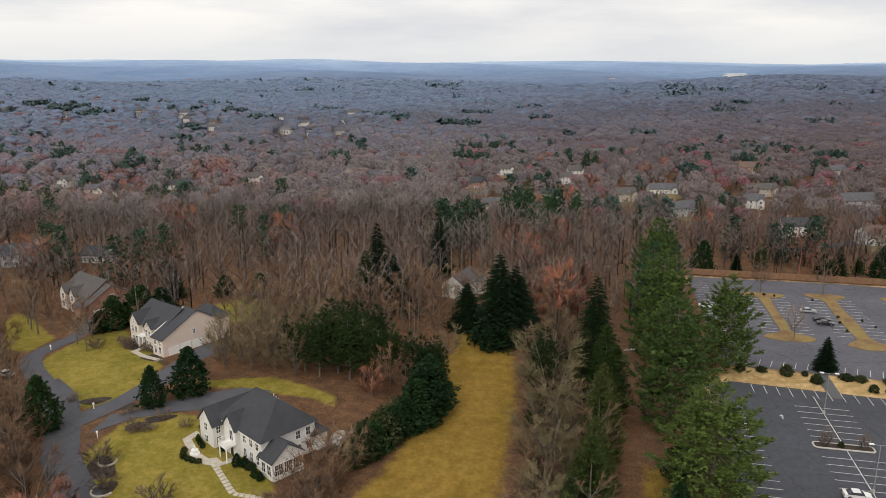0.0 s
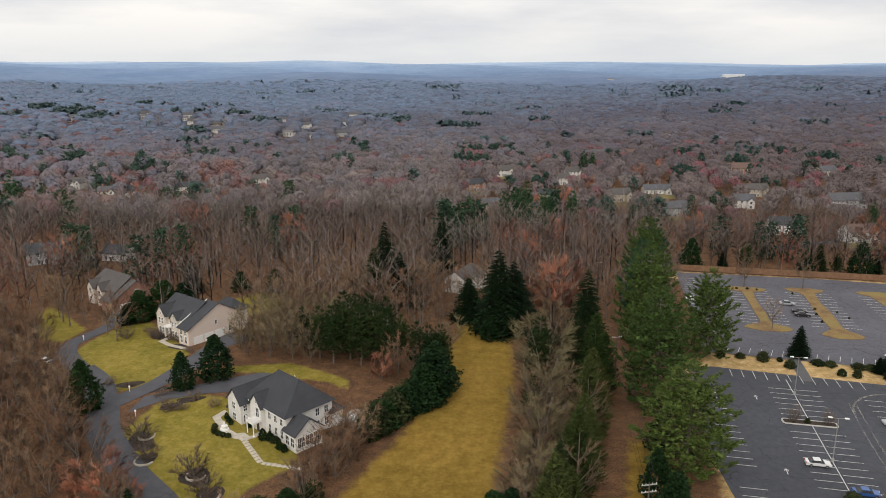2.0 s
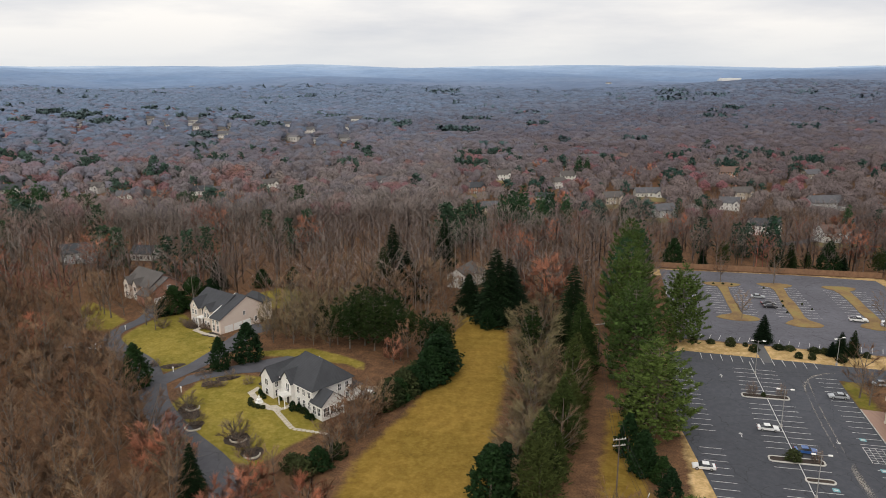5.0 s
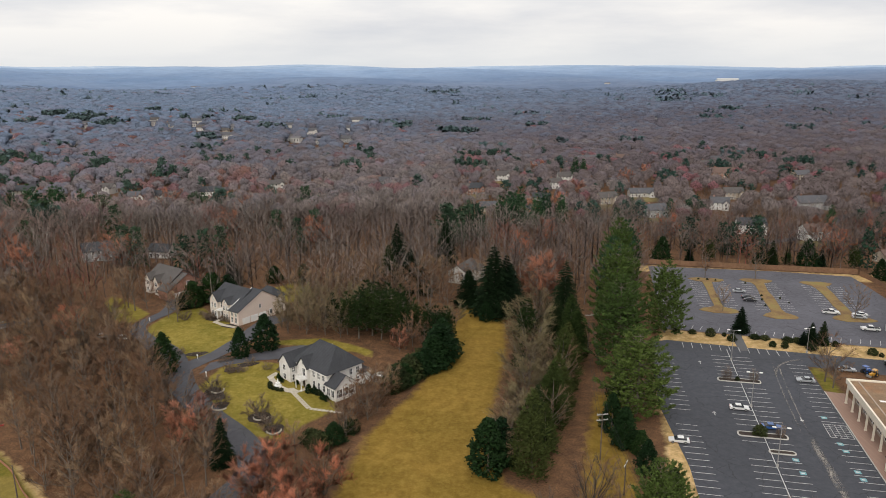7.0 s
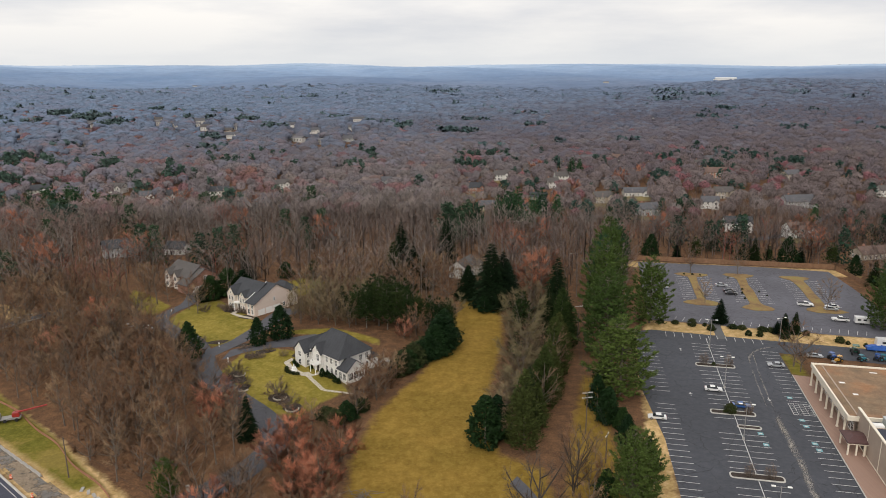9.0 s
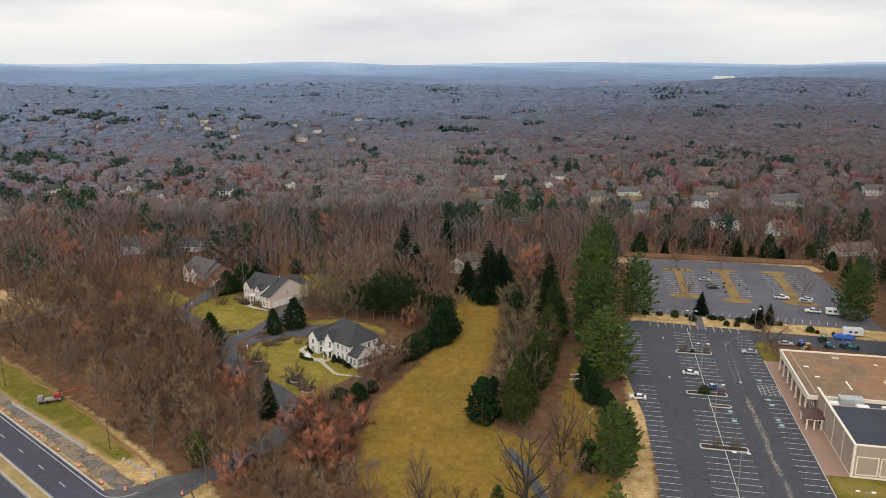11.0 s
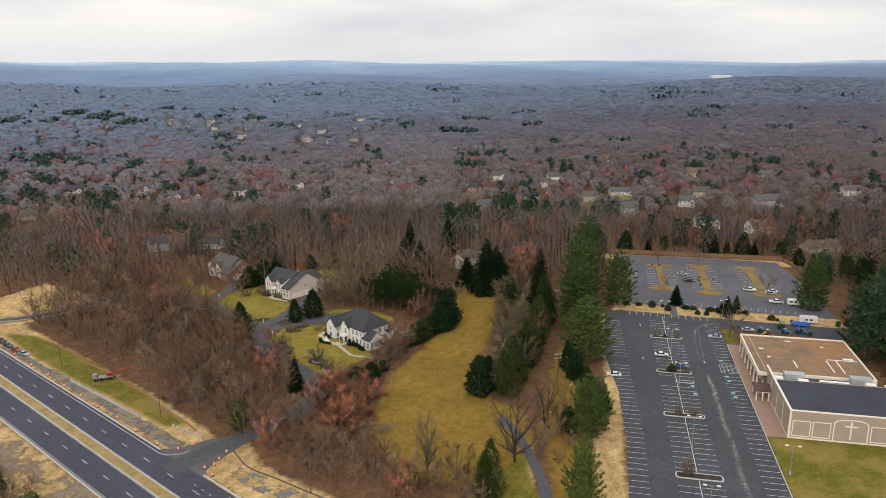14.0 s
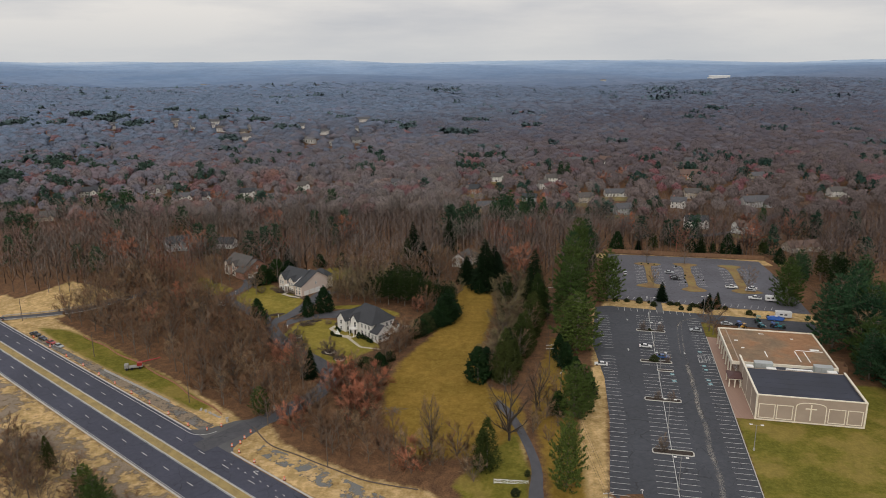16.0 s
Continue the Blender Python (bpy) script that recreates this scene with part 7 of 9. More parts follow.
def mixed_wood(label, y0, y1, n, gap, seed, bare, fir, mats, hlo, hhi, fade=0):
    spots = wedge(n, y0 - fade, y1 + fade, gap, seed)
    g = np.random.default_rng(seed + 1)
    if fade:
        # neighbouring woods thin out into one another
        k = np.clip((spots[:, 1] - y0 + fade) / (2 * fade), 0, 1) * np.clip((y1 + fade - spots[:, 1]) / (2 * fade), 0, 1)
        spots = spots[g.uniform(0, 1, len(spots)) < np.sqrt(k)]
    town = np.zeros(len(spots), bool)
    for poly in SUBURBS:
        town |= inside(poly, spots[:, 0], spots[:, 1]) > 0
    keep = ~town | (g.uniform(0, 1, len(spots)) < 0.85)
    spots, town = spots[keep], town[keep]
    sight_cleared, low = house_view(spots)
    spots, town, low = spots[~sight_cleared], town[~sight_cleared], low[~sight_cleared]
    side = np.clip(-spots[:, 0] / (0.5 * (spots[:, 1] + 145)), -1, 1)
    evergreen = patchy(spots, 30 if y0 < 700 else 70, 3.1 + seed) + 0.06 * side + g.normal(0, 0.13 if y0 < 700 else 0.10, len(spots)) + 0.10 * town > (0.58 if y0 < 400 else 0.56 if y0 < 700 else 0.60)
    for sx, sy, sr in STANDS:
        evergreen |= np.hypot(spots[:, 0] - sx, (spots[:, 1] - sy) * 0.6) < sr * g.uniform(0.5, 1.15, len(spots))
    redness = (patchy(spots, 32, 9.4 + seed) + g.normal(0, 0.09, len(spots)) + 0.08 * town + 0.12 * np.clip(side, -0.5, 1) > (0.46 if y0 < 400 else 0.38 if y0 < 700 else 0.55)) & ~evergreen
    h = g.uniform(hlo, hhi, len(spots)) * np.where(town, 0.8, 1.0) * low
    # tint is painted paler westward and duller eastward, like uneven haze
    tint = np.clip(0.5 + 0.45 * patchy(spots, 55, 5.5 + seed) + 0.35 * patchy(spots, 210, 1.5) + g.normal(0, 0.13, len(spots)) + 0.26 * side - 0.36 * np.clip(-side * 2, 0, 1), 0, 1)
    leafless = ~evergreen & ~redness
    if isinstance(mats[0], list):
        # painted haze tones are picked by distance, sooner over the valley to the west
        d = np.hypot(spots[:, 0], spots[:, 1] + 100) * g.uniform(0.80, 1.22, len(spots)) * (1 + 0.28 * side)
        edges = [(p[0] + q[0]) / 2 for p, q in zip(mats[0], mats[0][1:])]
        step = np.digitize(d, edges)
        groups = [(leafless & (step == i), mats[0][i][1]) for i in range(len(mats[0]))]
    else:
        groups = [(leafless, mats[0])]
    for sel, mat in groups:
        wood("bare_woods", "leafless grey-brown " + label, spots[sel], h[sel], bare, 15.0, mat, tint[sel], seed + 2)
    wood("budding_woods", "red-budding " + label, spots[redness], h[redness] * 0.95, bare, 15.0, mats[1], tint[redness], seed + 2)
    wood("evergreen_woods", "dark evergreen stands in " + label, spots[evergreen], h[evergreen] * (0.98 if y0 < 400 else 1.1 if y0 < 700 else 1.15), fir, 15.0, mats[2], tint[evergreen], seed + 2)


def house_view(spots):
    """Trees in the camera's sightline to far houses are cleared, then lowered, so the houses show."""
    in_sightline = np.zeros(len(spots), bool)
    low = np.ones(len(spots))
    for hx, hy, hr in FAR_SPOTS + [q for q in HOUSE_SPOTS if q[1] > 900]:
        dx = np.abs(spots[:, 0] - hx * (1 - (hy - spots[:, 1]) / (hy + 140)))
        ahead = hy - spots[:, 1]
        in_sightline |= (dx < hr * 0.7) & (ahead > -9) & (ahead < 40)
        low = np.where((dx < hr * 0.6) & (ahead >= 40) & (ahead < 210), np.minimum(low, 0.3 + 0.5 * (ahead - 40) / 170), low)
    return in_sightline, low


mixed_wood("woods behind the houses", 200, 420, 9000, 6.5, 100, [crown_variant(s, 15, 4.9, 11, 18, 1.4, 0.08, 0.32) for s in range(8)], [fir_variant(s, 300, 15, 4.4, 1.05) for s in range(3)], (M_WOODS, M_WOODS_RED, M_WOODS_FIR), 12.5, 20.5)
mixed_wood("faintly haze-tinted woods across the valley", 415, 760, 14000, 8.8, 200, [crown_variant(s, 15, 5.8, 8, 8, 1.9, 0.13, 0.26, 0.86, 2.2) for s in range(8)], [fir_variant(s, 130, 15, 5.2, 1.8) for s in range(3)], (HAZE_TONES, M_RED_MID, M_FIR_MID), 13.5, 17.5, 60)
mixed_wood("haze-tinted woods beyond the valley", 760, 1420, 30000, 12.5, 300, [crown_variant(s, 15, 8.4, 4, 6, 3.0, 0.30, 0.2, 0.94, 3.0) for s in range(7)], [fir_variant(s, 40, 15, 7.0, 4.2) for s in range(3)], (HAZE_TONES, M_RED_MID, M_FIR_SIDE), 14.2, 16.4, 90)
mixed_wood("haze-blued woods on distant hills", 1420, 2300, 26000, 20, 400, [crown_variant(s, 15, 13.0, 2, 4, 4.5, 0.7, 0.2, 1.0, 4.0) for s in range(6)], [fir_variant(s, 20, 15, 10, 7.0) for s in range(3)], (HAZE_TONES, HAZE_TONES[3][1], M_FIR_FAR), 12.6, 13.8, 120)


def far_mat(name, stops, green, scale):
    """Treetops far away, with haze painted in as paling towards the horizon, and evergreen stands here and there."""
    m, n, l, b = node_mat(name)
    away = n.new("ShaderNodeAttribute")
    away.attribute_name = "tint"
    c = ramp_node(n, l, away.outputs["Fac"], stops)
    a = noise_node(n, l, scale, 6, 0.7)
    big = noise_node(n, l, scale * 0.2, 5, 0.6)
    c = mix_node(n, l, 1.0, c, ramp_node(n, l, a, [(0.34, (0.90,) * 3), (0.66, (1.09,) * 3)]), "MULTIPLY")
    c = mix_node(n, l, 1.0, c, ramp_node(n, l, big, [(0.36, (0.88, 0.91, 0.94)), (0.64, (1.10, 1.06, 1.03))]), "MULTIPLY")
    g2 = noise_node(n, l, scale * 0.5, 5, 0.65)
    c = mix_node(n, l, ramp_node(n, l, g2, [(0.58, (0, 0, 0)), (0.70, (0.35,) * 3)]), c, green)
    l.new(c, b.inputs["Base Color"])
    b.inputs["Roughness"].default_value = 0.95
    b.inputs["Specular IOR Level"].default_value = 0.05
    return m


def canopy(name, label, y0, y1, step, cols, rise, rough, material, seed, far0, far1):
    """A sheet of distant treetops over the hills."""
    g = np.random.default_rng(seed)
    rows = [y0]
    while rows[-1] < y1:
        rows.append(rows[-1] + step * (1 + 0.0006 * (rows[-1] - y0)))
    rows = np.array(rows)
    k = np.linspace(-0.68, 0.68, cols)
    Y = np.repeat(rows[:, None], cols, 1)
    X = k[None] * (Y + 145)
    X = X + g.uniform(-0.3, 0.3, X.shape) * (k[1] - k[0]) * (Y + 145)
    Y = np.minimum(Y + g.uniform(-0.3, 0.3, Y.shape) * step, 4775)
    lift = np.full(X.shape, float(rise))
    lift[0] = -2.0
    for hx, hy, hr in FAR_SPOTS:
        dx = np.abs(X - hx * (1 - (hy - Y) / (hy + 140)))
        lift = np.where((dx < hr + 8) & (hy - Y > -16) & (hy - Y < 60), -3.0, lift)
    Z = terrain(X, Y) + lift + g.uniform(-1, 1, X.shape) * rough * (lift > 0)
    i, j = np.meshgrid(np.arange(len(rows) - 1), np.arange(cols - 1), indexing="ij")
    q = (i * cols + j).ravel()
    tri = np.concatenate([np.stack([q, q + 1, q + cols + 1], 1), np.stack([q, q + cols + 1, q + cols], 1)])
    me = raw_mesh(name, np.stack([X.ravel(), Y.ravel(), Z.ravel()], 1), tri, material, True)
    # tint carries distance for the painted haze, which comes sooner on the left
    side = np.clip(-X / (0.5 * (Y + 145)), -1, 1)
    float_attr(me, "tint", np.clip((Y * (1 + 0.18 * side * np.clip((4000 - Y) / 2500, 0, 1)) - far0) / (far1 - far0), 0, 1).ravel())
    tagged(new(name, me), label, "woods", kind="stuff")


# the stops bleach to pale blue, which puts distance haze into the colour
M_FAR = far_mat("hazed_wooded_hills", [(0.0, (0.132, 0.152, 0.204)), (0.22, (0.148, 0.188, 0.272)), (0.45, (0.180, 0.258, 0.390)), (0.72, (0.270, 0.372, 0.530)), (1.0, (0.430, 0.540, 0.680))], (0.095, 0.150, 0.190), 0.016)
canopy("far_woods", "treetops of leafless woods on the far hillsides, tinted with grey haze", 1440, 2260, 16, 200, 9.5, 2.2, M_FAR, 15, 1500, 4700)
canopy("far_woods", "leafless treetops of distant hills, coloured with blue-grey haze", 2200, 3300, 18, 250, 9.5, 2.2, M_FAR, 2, 1500, 4700)
canopy("far_woods", "wooded hills along the horizon, coloured with pale blue haze", 3240, 4770, 28, 240, 9.5, 1.4, M_FAR, 4, 1500, 4700)

# ---- markings ----
def marks(name, label, quads, mat, lift):
    """Painted strips as thin raised plates; each is a centre, length, width and heading."""
    bm = bmesh.new()
    for (x, y), ln, w, a in quads:
        c, s = math.cos(a), math.sin(a)
        z = ground_z(x, y)
        vs = []
        for i, j in ((-1, -1), (1, -1), (1, 1), (-1, 1)):
            px, py = x + c * i * ln / 2 - s * j * w / 2, y + s * i * ln / 2 + c * j * w / 2
            vs.append((px, py))
        lo = [bm.verts.new((px, py, ground_z(px, py) + lift - 0.03)) for px, py in vs]
        hi = [bm.verts.new((px, py, ground_z(px, py) + lift)) for px, py in vs]
        bm.faces.new(hi)
        for k in range(4):
            bm.faces.new((lo[k], lo[(k + 1) % 4], hi[(k + 1) % 4], hi[k]))
    return tagged(part(name, bm, mat), label, "road marking", kind="structure")


LOT_A = math.radians(-13)
AXIS_A = math.radians(77)
ISLANDS = [(-2.3, 9.2, 77.6, 80.2), (-2.2, 9.2, 46.2, 48.8), (3.3, 9.2, 39.0, 41.0), (-2.2, 9.5, 15.0, 17.6), (-1.8, 9.8, -18.2, -15.2), (-1.8, 9.8, -52, -49)]
stalls = []
v = -60.0
while v < 103:
    if -60 < v < 96 and not (51 < v < 56):
        stalls.append((lot(-11.0 - 0.05 * max(0, v), v), 5.0, 0.13, LOT_A)) if v < 96 else None
    if not any(a - 1.2 < v < b + 1.2 and e > 9 for _, e, a, b in ISLANDS) and v < 98:
        stalls.append((lot(1.0, v), 5.3, 0.13, LOT_A))
        if not 38 < v < 42:
            stalls.append((lot(6.8, v), 5.4, 0.13, LOT_A))
    if v < 94 and not (49.5 < v < 57):
        stalls.append((lot(21.6, v), 5.2, 0.13, LOT_A))
    v += 2.74
for u in np.arange(-9, 23, 2.74):
    stalls.append((lot(u, 103.2 - 0.06 * u), 4.4, 0.13, AXIS_A))
stalls += [(lot(3.7, v), 4.02, 0.17, AXIS_A) for v in np.arange(-60, 102, 4.0)]
marks("parking_lines", "white painted parking stalls", stalls, M_PAINT, 0.058)
hatch = [(lot(21.6, 49.8), 5.2, 0.14, LOT_A), (lot(21.6, 56.4), 5.2, 0.14, LOT_A)] + [(lot(21.6, 50.9 + k * 1.1), 5.2, 0.10, LOT_A) for k in range(5)] + [(lot(20.2 + k * 1.3, 53.1), 6.6, 0.10, AXIS_A) for k in range(3)] + [(lot(19.0, 53.1), 6.6, 0.13, AXIS_A), (lot(24.2, 53.1), 6.6, 0.13, AXIS_A)]
marks("hatched_zone", "white hatched no-parking zone", hatch, M_PAINT, 0.059)
blue = [(lot(u, v), 1.3, 1.3, LOT_A) for u, v in ((20.2, 46.8), (20.4, 43.5), (20.2, 34.6), (20.4, 31.6), (8.4, 37.3), (8.6, 31.8), (20.2, 60))]
marks("accessible_marks", "faded blue squares marking accessible stalls", blue, M_PAINT_BLUE, 0.060)
marks("accessible_signs", "small white figures on the blue squares", [(p, 0.7, 0.5, a) for p, _, _, a in blue], M_PAINT, 0.064)
def dusty():
    """Grey dust in broken patches over the asphalt."""
    m, n, l, b = node_mat("grey_dust")
    b.inputs["Base Color"].default_value = (0.33, 0.305, 0.275, 1)
    b.inputs["Roughness"].default_value = 0.95
    a = noise_node(n, l, 0.9, 6, 0.75)
    c = noise_node(n, l, 0.16, 3, 0.6)
    both = mix_node(n, l, 0.5, a, c)
    thin = ramp_node(n, l, both, [(0.40, (0, 0, 0)), (0.62, (0.85,) * 3)])
    worn = n.new("ShaderNodeAttribute")
    worn.attribute_name = "worn"
    l.new(mix_node(n, l, 1.0, thin, worn.outputs["Color"], "MULTIPLY"), b.inputs["Alpha"])
    return m


dust = dusty()


def streak(name, label, line, width, lift):
    """A dusty band of wear laid along a line of lot places."""
    pts = [Vector(lot(u, v)) for u, v in line]
    bm = bmesh.new()
    rows = []
    for k, p in enumerate(pts):
        d = (pts[min(k + 1, len(pts) - 1)] - pts[max(k - 1, 0)]).normalized()
        n2 = Vector((-d.y, d.x)) * width / 2
        rows.append([bm.verts.new((*(p + n2 * q), ground_z(*p) + lift)) for q in (1, 0, -1)])
    for a, b in zip(rows, rows[1:]):
        for q in (0, 1):
            bm.faces.new((a[q], b[q], b[q + 1], a[q + 1]))
    bmesh.ops.recalc_face_normals(bm, faces=bm.faces[:])
    ob = part(name, bm, dust)
    float_attr(ob.data, "worn", [(0.0, 1.0, 0.0)[k % 3] * min(1.0, (k // 3) / 2, (len(pts) - 1 - k // 3) / 2) for k in range(3 * len(pts))])
    tagged(ob, label, "road wear", kind="structure")


streak("scuffed_streak", "pale scuffed streak along the asphalt aisle", [(14.7 + 0.35 * math.sin(k * 0.9), -62 + k * 4) for k in range(29)], 2.2, 0.054)
streak("scuffed_streak", "pale scuffed streak along the asphalt aisle", [(14.4 + 0.3 * math.sin(k * 1.3), 4 + k * 3) for k in range(16)], 1.6, 0.056)
for off in (0, 1.6):
    streak("tyre_track", "pale curving tyre track on asphalt", [(13.0 + off + 2.2 * (k / 14) ** 2, 50 + 3.2 * k) for k in range(15)], 0.45, 0.055)
streak("tyre_track", "pale curving tyre track on asphalt", [(14.5 + 12 * (1 - math.cos(k * 0.11)), 84 + 14 * math.sin(k * 0.11)) for k in range(15)], 0.9, 0.0545)
arrows = []
for u, v, s in ((-6, 57, 1), (14.5, 58, -1), (-5.5, -38, 1), (13.8, -46, -1), (-5.5, 90, 1)):
    arrows += [(lot(u, v), 1.9, 0.16, AXIS_A), (lot(u + 0.22, v + 0.7 * s), 0.8, 0.18, AXIS_A + 0.5 * s), (lot(u - 0.22, v + 0.7 * s), 0.8, 0.18, AXIS_A - 0.5 * s)]
marks("lane_arrows", "white painted lane arrows", arrows, M_PAINT, 0.062)
far = []
for u0 in (3.0, 12.0, 22.6, 31.6, 45.4, 55.0):
    for v in np.arange(144, 178, 2.8):
        far.append((lot(u0, v), 4.8, 0.14, LOT_A))
for v in np.arange(128, 190, 2.8):
    far.append((lot(-10.8, v), 4.8, 0.14, LOT_A))
for u in np.arange(-10, 60, 2.8):
    far.append((lot(u, 119.8 - 0.06 * u), 4.2, 0.13, AXIS_A - 0.3))
marks("parking_lines", "faded white parking stalls in the far lot", far, M_PAINT, 0.058)

HW_A = math.atan2(ROAD_D[1], ROAD_D[0])
dash = []
for d in np.arange(-322, 400, 12.2):
    for s in (-9.6, -20.9):
        dash.append((highway(s, d), 3.1, 0.17, HW_A))
for d in np.arange(-66, 84, 3.4):
    dash.append((highway(-7.9, d), 0.9, 0.17, HW_A))
marks("lane_dashes", "white dashed lane lines on the highway", dash, M_PAINT, 0.075)
edge = []
for d in np.arange(-322, 410, 8):
    for s in (-13.4, -17.2, -25.4):
        edge.append((highway(s, d), 8.02, 0.13, HW_A))
    if d > 104:
        edge.append((highway(-5.6, d), 8.02, 0.16, HW_A))
marks("edge_lines", "white edge lines on the highway", edge, M_PAINT, 0.074)
corner = [(highway(-5.6 + 6.0 * (1 - math.cos(a)), 106 - 6 * math.sin(a)), 0.84, 0.16, HW_A + math.pi + a) for a in np.linspace(0, 1.5, 12)]
marks("corner_line", "white line curving into the side street", corner, M_PAINT, 0.10)
ax, ay = highway(-6.2, 71)
marks("turn_arrow", "white turn arrow on the highway", [((ax, ay), 2.0, 0.25, HW_A), (highway(-5.8, 72.0), 1.0, 0.25, HW_A + 1.4), (highway(-5.4, 71.4), 0.8, 0.25, HW_A + 0.3)], M_PAINT, 0.078)


# ---- lot islands ----
def ring(u0, u1, v0, v1, r=0.9, n=5):
    pts = []
    for cu, cv, a0 in ((u1 - r, v1 - r, 0), (u0 + r, v1 - r, 90), (u0 + r, v0 + r, 180), (u1 - r, v0 + r, 270)):
        for k in range(n + 1):
            a = math.radians(a0 + 90 * k / n)
            pts.append(lot(cu + r * math.cos(a), cv + r * math.sin(a)))
    return pts


for u0, u1, v0, v1 in ISLANDS:
    island = thing("traffic_island", "kerbed island of dark mulch in the lot", "traffic island", "lot islands", (*lot((u0 + u1) / 2, (v0 + v1) / 2), 0))
    ox, oy = island.location.x, island.location.y
    pts = [(x - ox, y - oy) for x, y in ring(u0, u1, v0, v1)]
    ins = [(x - ox, y - oy) for x, y in ring(u0 + 0.35, u1 - 0.35, v0 + 0.35, v1 - 0.35, 0.6)]
    bm = bmesh.new()
    n = len(pts)
    rows = [[bm.verts.new((x, y, z)) for x, y in loop] for loop, z in ((pts, 0.0), (pts, 0.2), (ins, 0.22), (ins, 0.1))]
    for a, b in zip(rows, rows[1:]):
        for k in range(n):
            bm.faces.new((a[k], a[(k + 1) % n], b[(k + 1) % n], b[k]))
    bmesh.ops.recalc_face_normals(bm, faces=bm.faces[:])
    part("kerb_ring", bm, M_KERB, island, "pale concrete kerb ring")
    bm = bmesh.new()
    add_prism(bm, ins, 0.05, 0.17)
    part("mulch_bed", bm, M_MULCH, island)
for u, v, h in ((0.2, 79, 3.6), (7.2, 79, 3.4), (2.0, 16.3, 3.2), (6.4, 16.3, 3.2), (1.2, -16.7, 5.0), (7.4, 47.5, 3.0)):
    plant("brush", *lot(u, v), h, wide=0.6, group="island saplings", label="small leafless sapling in a lot island")
plant("shrub", *lot(2.8, 47.6), 2.6, wide=1.15)
plant("shrub", *lot(3.0, 79), 1.2, wide=1.0)
# grassed islands of the far lot
def patchy_turf():
    m, n, l, b = node_mat("dry_island_grass")
    a = noise_node(n, l, 0.17, 6, 0.7)
    f = noise_node(n, l, 1.4, 5, 0.75)
    c = ramp_node(n, l, a, [(0.38, (0.135, 0.070, 0.034)), (0.47, (0.215, 0.125, 0.044)), (0.55, (0.250, 0.170, 0.048)), (0.63, (0.225, 0.190, 0.046))])
    l.new(mix_node(n, l, 0.35, c, ramp_node(n, l, f, [(0.3, (0.12, 0.08, 0.04)), (0.7, (0.34, 0.24, 0.10))])), b.inputs["Base Color"])
    b.inputs["Roughness"].default_value = 0.95
    return m


M_ISLE = patchy_turf()


def blade(u0, v0, u1, v1, w, e0, e1):
    """A narrow island that widens to a rounded head at either end."""
    g = random.Random(int(u0 * 10))
    pts = []
    for k in range(9):
        a = math.pi + math.pi * k / 8
        pts.append((u0 + e0 * math.cos(a) * g.uniform(0.92, 1.06), v0 + 2.6 * math.sin(a) + g.uniform(-0.3, 0.3)))
    pts += [(u0 + e0 * 0.8, v0 + 2.2), (u0 + w * 1.2, v0 + 4.5)]
    for k in range(1, 6):
        pts.append((u0 + (u1 - u0) * k / 6 + w * g.uniform(0.8, 1.2), v0 + (v1 - v0) * k / 6))
    pts += [(u1 + w * 1.2, v1 - 4.0), (u1 + e1 * 0.8, v1 - 2.2)]
    for k in range(9):
        a = math.pi * k / 8
        pts.append((u1 + e1 * math.cos(a) * g.uniform(0.92, 1.06), v1 + 2.2 * math.sin(a) + g.uniform(-0.3, 0.3)))
    pts += [(u1 - e1 * 0.8, v1 - 2.2), (u1 - w * 1.2, v1 - 4.0)]
    for k in range(5, 0, -1):
        pts.append((u0 + (u1 - u0) * k / 6 - w * g.uniform(0.8, 1.2), v0 + (v1 - v0) * k / 6))
    pts += [(u0 - w * 1.2, v0 + 4.5), (u0 - e0 * 0.8, v0 + 2.2)]
    return [lot(*p) for p in pts]


for u0, v0, u1, v1, w, e0, e1 in ((7.4, 139.5, 7.4, 179.5, 1.5, 7.0, 6.8), (27, 137, 27, 182, 2.0, 5.8, 6.4), (50.5, 138.5, 49.5, 182, 2.2, 7.2, 5.8)):
    tagged(part("grass_island", sheet(blade(u0, v0, u1, v1, w, e0, e1), 0.16, 5.0, 0.14), M_ISLE), "dry grass island with curved ends between stalls", "traffic island", kind="structure")
for u, v, r in ((4.5, 178.5, 1.0), (8, 178.8, 1.2), (11, 178, 0.8), (22, 176, 0.9), (25, 160, 1.0), (24.2, 155, 0.9), (24, 148, 0.8), (31, 158, 0.8), (33, 153, 0.7)):
    o = plant("shrub", *lot(u, v), 0.8, wide=r, label="low dark clipped shrub on a grass island")
for u, v, h, w in ((-10, 114.5, 1.5, 1.5), (-5, 114.5, 1.4, 1.6), (0.5, 113.5, 2.6, 1.1), (4.8, 114, 1.2, 1.2), (6.4, 110, 2.2, 1.15), (14, 113.5, 1.5, 1.9), (17, 113.3, 1.5, 1.8), (23.5, 112.8, 1.6, 1.8), (26.5, 112.6, 1.6, 1.8), (18, 107.5, 1.8, 1.15), (21.5, 107.2, 1.9, 1.1), (37, 111.5, 1.7, 1.2), (29, 106.8, 2.4, 1.2), (46, 106.5, 2.0, 1.4), (48, 105, 1.3, 1.0), (53, 104, 1.3, 1.0)):
    plant("shrub", *lot(u, v), h, wide=w, group="shrubs between the lots")
for u, v, h, w in ((30, 111.5, 7.5, 1.15), (33.5, 112.2, 8.0, 1.0), (27.6, 111, 4.5, 1.4)):
    plant("spruce", *lot(u, v), h, wide=w)
